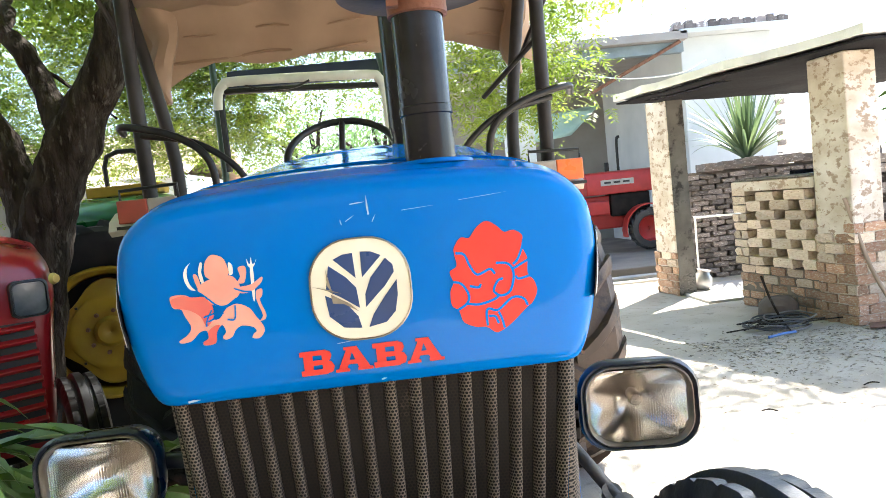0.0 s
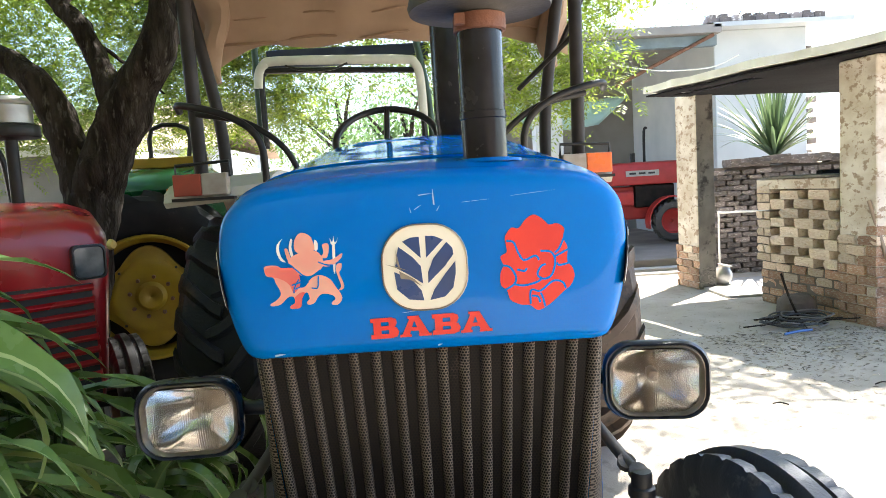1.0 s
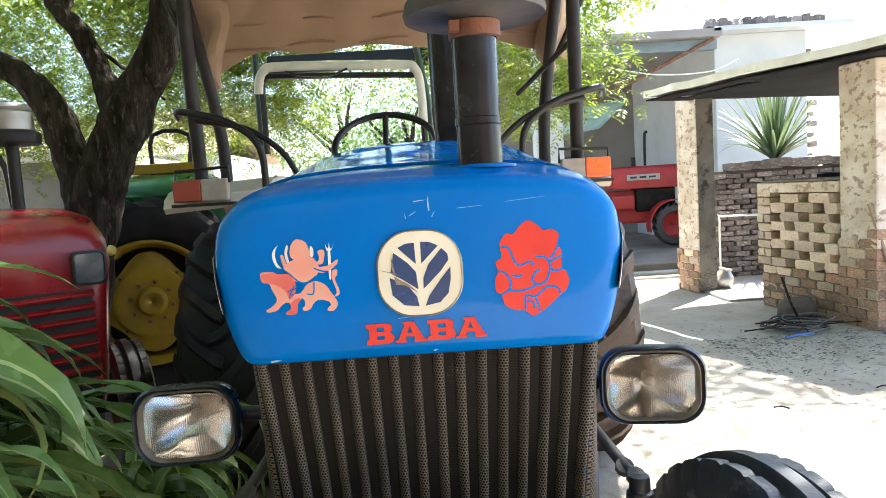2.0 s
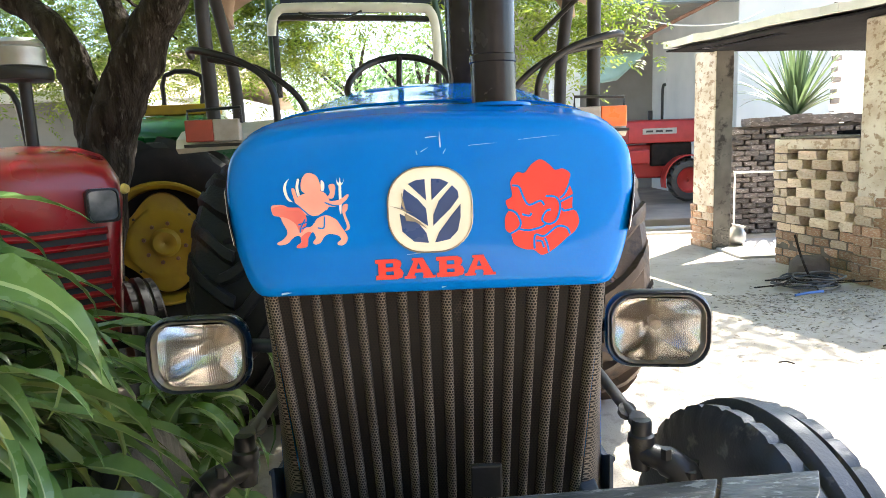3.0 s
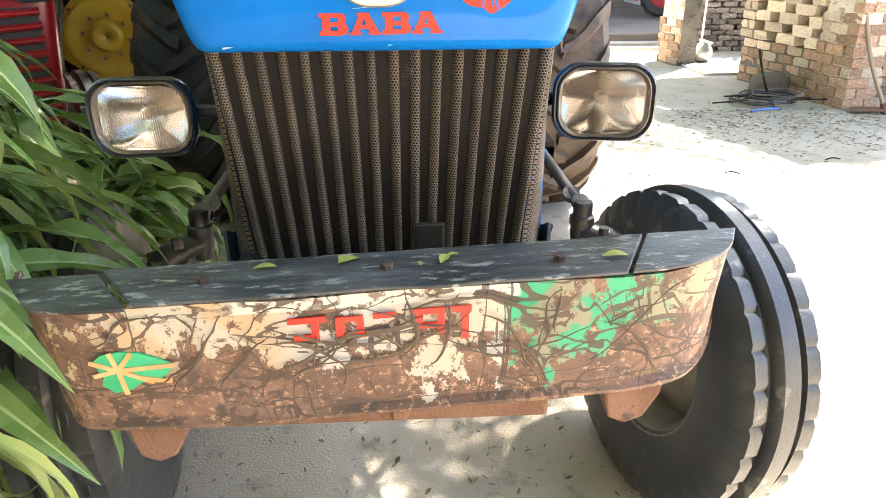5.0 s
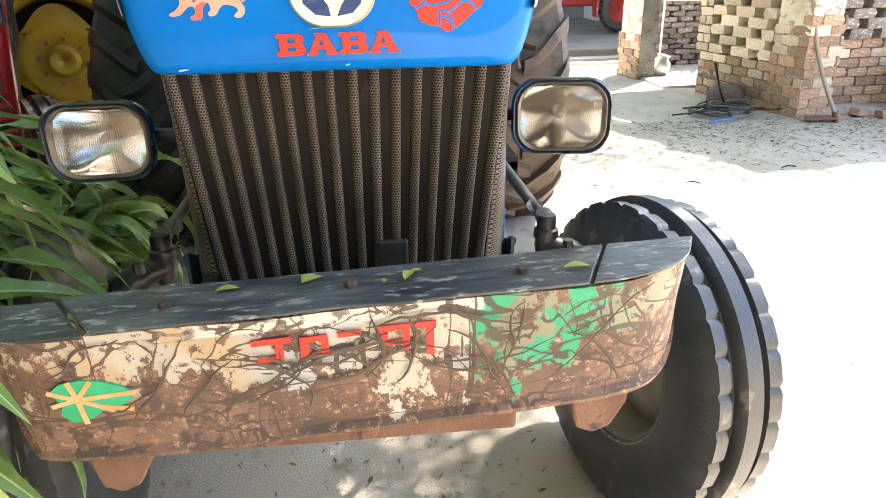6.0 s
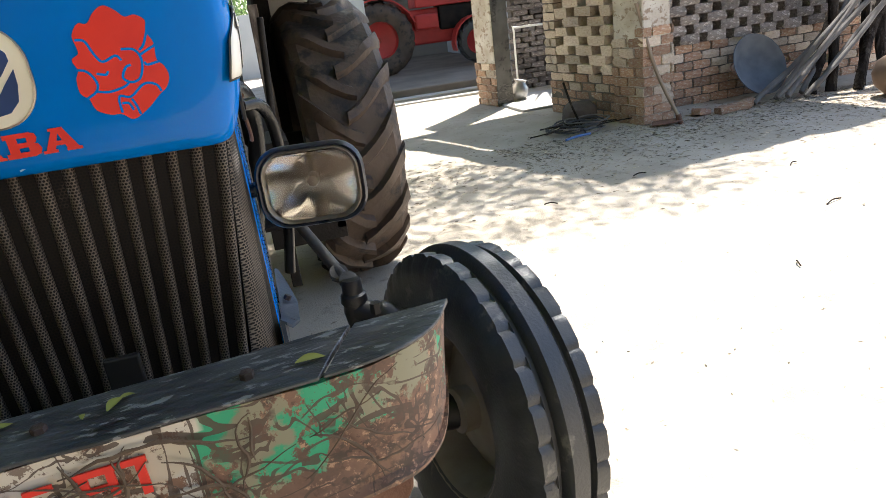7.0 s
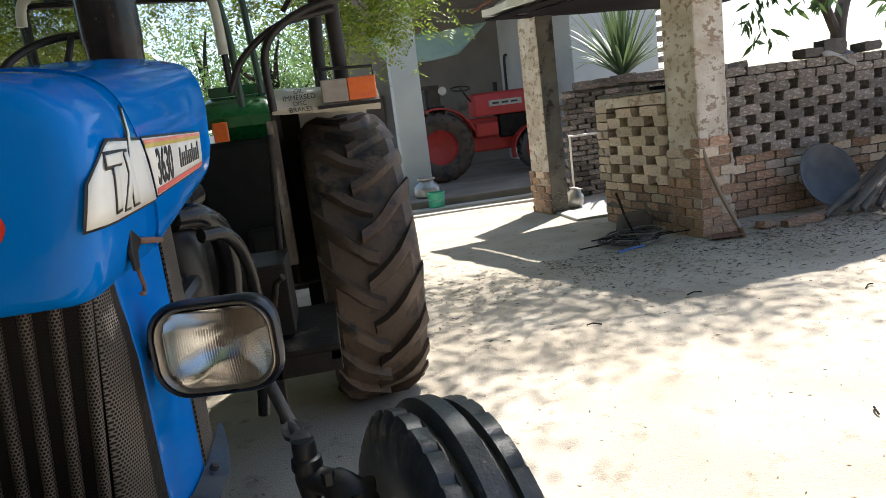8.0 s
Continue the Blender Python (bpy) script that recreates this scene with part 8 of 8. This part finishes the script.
# heap of cables and twigs, dark basket, sack
M_CABLE = mat("black cable", (0.03, 0.03, 0.033), (0.05, 0.05, 0.05), 0.6, 0, 8, 80, 0.1)
rc = random.Random(9)
for i in range(7):
    bm = B()
    R = rc.uniform(0.13, 0.26)
    cx, cy = 3.68 + rc.uniform(-0.08, 0.1), 5.35 + rc.uniform(-0.1, 0.1)
    pts = [(cx + R * math.cos(a) * 1.25, cy + R * math.sin(a), 0.02 + 0.012 * i + 0.02 * abs(math.sin(a * 2 + i))) for a in (k * 0.35 + i for k in range(20))]
    tube(bm, bend(pts, 2), 0.009, 6)
    tagged(part("cable_coil", bm, M_CABLE if i % 3 else M_POLE, smooth=True), "loose coil of dark cable on the ground", "cable", "cable heap")
for i in range(14):
    bm = B()
    a = rc.uniform(0, 6.28)
    c0 = Vector((3.62 + rc.uniform(-0.15, 0.2), 5.33 + rc.uniform(-0.15, 0.15), 0.03 + 0.01 * (i % 4)))
    d = Vector((math.cos(a), math.sin(a) * 0.6, rc.uniform(-0.02, 0.12)))
    L = rc.uniform(0.25, 0.5)
    tube(bm, bend([c0 - d * L * 0.6, c0 + Vector((0, 0, 0.03)), c0 + d * L], 4), rc.uniform(0.005, 0.011), 6)
    for v in bm.verts:
        v.co.z = max(v.co.z, 0.006)
    tagged(part("twig", bm, M_BARK, smooth=True), "dry dark twig in the cable heap", "twig", "twigs")
bm = B()
tube(bm, bend([(3.72, 5.42, 0.04), (3.66, 5.5, 0.25), (3.60, 5.55, 0.5)], 4), 0.012, 8)
tagged(part("stick", bm, M_BARK, smooth=True), "dark stick standing in the cable heap", "stick")
bm = B()
tube(bm, bend([(3.30, 4.92, 0.025), (3.45, 4.96, 0.035), (3.62, 5.03, 0.025)], 4), 0.013, 8)
tagged(part("blue_pipe_end", bm, mat("blue plastic pipe", (0.06, 0.16, 0.42), (0.05, 0.12, 0.33), 0.4, 0, 9, 60, 0.05), smooth=True), "short blue plastic pipe on the ground", "pipe")
bm = B()
lathe(bm, [(0.001, 0.0), (0.17, 0.0), (0.19, 0.05), (0.18, 0.15), (0.13, 0.22), (0.001, 0.24)], pose(3.90, 5.80, 0), 20)
wobble(bm, 0.03, 7)
tagged(part("basket", bm, mat("dark basket", (0.09, 0.07, 0.055), (0.13, 0.10, 0.08), 0.9, 0, 9, 60, 0.6), smooth=True), "dark squashed basket at the foot of the wall", "basket")
bm = B()
lathe(bm, [(0.001, 0.0), (0.07, 0.0), (0.115, 0.04), (0.135, 0.11), (0.125, 0.18), (0.085, 0.225), (0.075, 0.245), (0.095, 0.275), (0.090, 0.278), (0.068, 0.25), (0.001, 0.24)], pose(4.00, 7.92, 0.03, 0, 14, 0), 24)
tagged(part("water_pot", bm, mat("dented aluminium", (0.52, 0.51, 0.49), (0.38, 0.37, 0.36), 0.42, 0.7, 7, 80, 0.2), smooth=True), "dented round aluminium water pot beside the pillar", "pot")
slab_ = B()
box(slab_, 3.7, 5.3, 7.0, 8.4, -0.03, 0.03)
tagged(part("washing_slab", slab_, M_CONC, bevel=0.01), "pale worn concrete slab in the shelter", "slab", kind="structure")

# sword-leaved plant behind the low wall
yu = thing("yucca_plant", (5.65, 9.55, 1.1), "spiky yucca with green and yellow sword leaves in a pot", "plant")
M_YUC = leafy("yucca leaves", (0.05, 0.095, 0.04), (0.10, 0.15, 0.06), 0.25, 0.4)
M_YUCY = leafy("yellowed sword leaves", (0.25, 0.29, 0.07), (0.16, 0.22, 0.06), 0.25, 0.45)
ry = random.Random(3)
bm = B()
lathe(bm, [(0.001, 0.0), (0.22, 0.0), (0.28, 1.7), (0.26, 1.72), (0.001, 1.70)], pose(5.65, 9.6, 0), 20)
part("planter", bm, M_CONC, yu, smooth=40)
for i in range(84):
    a, e = ry.uniform(0, 6.28), ry.uniform(34, 86)
    d = Vector((math.cos(a) * math.cos(radians(e)), math.sin(a) * math.cos(radians(e)), math.sin(radians(e))))
    s = d.cross(Vector((0, 0, 1))).normalized()
    up = s.cross(d)
    L = ry.uniform(1.0, 1.9)
    bow = ry.uniform(0.25, 0.75)
    bm = B()
    rows = []
    for k in range(11):
        f = k / 10
        w = 0.030 * min(1, 0.45 + 2.2 * f) * (1 - f ** 2.4) + 0.001
        p = Vector((5.65, 9.6, 1.72)) + d * L * f - Vector((0, 0, bow * (1 - e / 100) * L * f * f))
        rows.append([p + s * w + up * 0.35 * w, p, p - s * w + up * 0.35 * w])
    loft(bm, rows, caps=False, closed=False)
    part("sword_leaf", bm, M_YUC if i % 9 else M_YUCY, yu, smooth=True, keep=True)

# litter on the ground: dry leaf bits and chips
rl = random.Random(21)
bm = B()
for i in range(15500):
    if i < 1500:
        x, y, s = rl.uniform(-0.9, 0.8), rl.uniform(-0.6, 2.0), rl.uniform(0.005, 0.022)
    elif i < 3900:
        x, y, s = rl.uniform(1.2, 7.0), rl.gauss(4.5, 0.6), rl.uniform(0.008, 0.03)
    elif i < 7400:
        x, y, s = rl.uniform(1.2, 7.5), rl.uniform(0.4, 9.0), rl.uniform(0.004, 0.014)
    else:
        x, y, s = rl.uniform(2.6, 8.0), 5.15 - abs(rl.gauss(0, 0.75)), rl.uniform(0.006, 0.026)
    z = ground_z(x, y) + 0.003
    a = rl.uniform(0, 6.28)
    d, t_ = Vector((math.cos(a), math.sin(a), 0)) * s, Vector((-math.sin(a), math.cos(a), 0)) * s * rl.uniform(0.12, 0.4)
    p = Vector((x, y, z))
    up = Vector((0, 0, s * rl.uniform(0.05, 0.35)))
    bm.faces.new([bm.verts.new(v) for v in (p - d, p + t_ + up, p + d + up * 0.5, p - t_)])
lit = part("leaf_litter", bm, mat("dry litter", (0.40, 0.33, 0.23), (0.20, 0.155, 0.11), 0.9, 0, 5, 60, 0.1, island=0.7), keep=True)
tagged(lit, "dry leaf bits and chips scattered on the earth", "litter", kind="stuff")
for x, y, a, L in ((3.75, 2.05, 0.3, 0.16), (3.2, 3.4, 0.1, 0.12), (2.3, 3.1, -0.4, 0.10), (0.35, -0.05, 0.9, 0.14), (0.45, 0.08, -0.5, 0.10), (4.2, 2.9, 0.5, 0.12), (2.9, 1.4, 1.1, 0.07), (3.3, 0.8, 0.2, 0.06)):
    bm = B()
    d = Vector((math.cos(a), math.sin(a), 0)) * L / 2
    g = ground_z(x, y) + 0.008
    tube(bm, bend([Vector((x, y, g)) - d, Vector((x, y + 0.01, g + 0.008)), Vector((x, y, g)) + d], 3), 0.005, 6)
    tagged(part("fallen_twig", bm, M_BARK, smooth=True), "short dark twig on the earth", "twig", "fallen twigs")
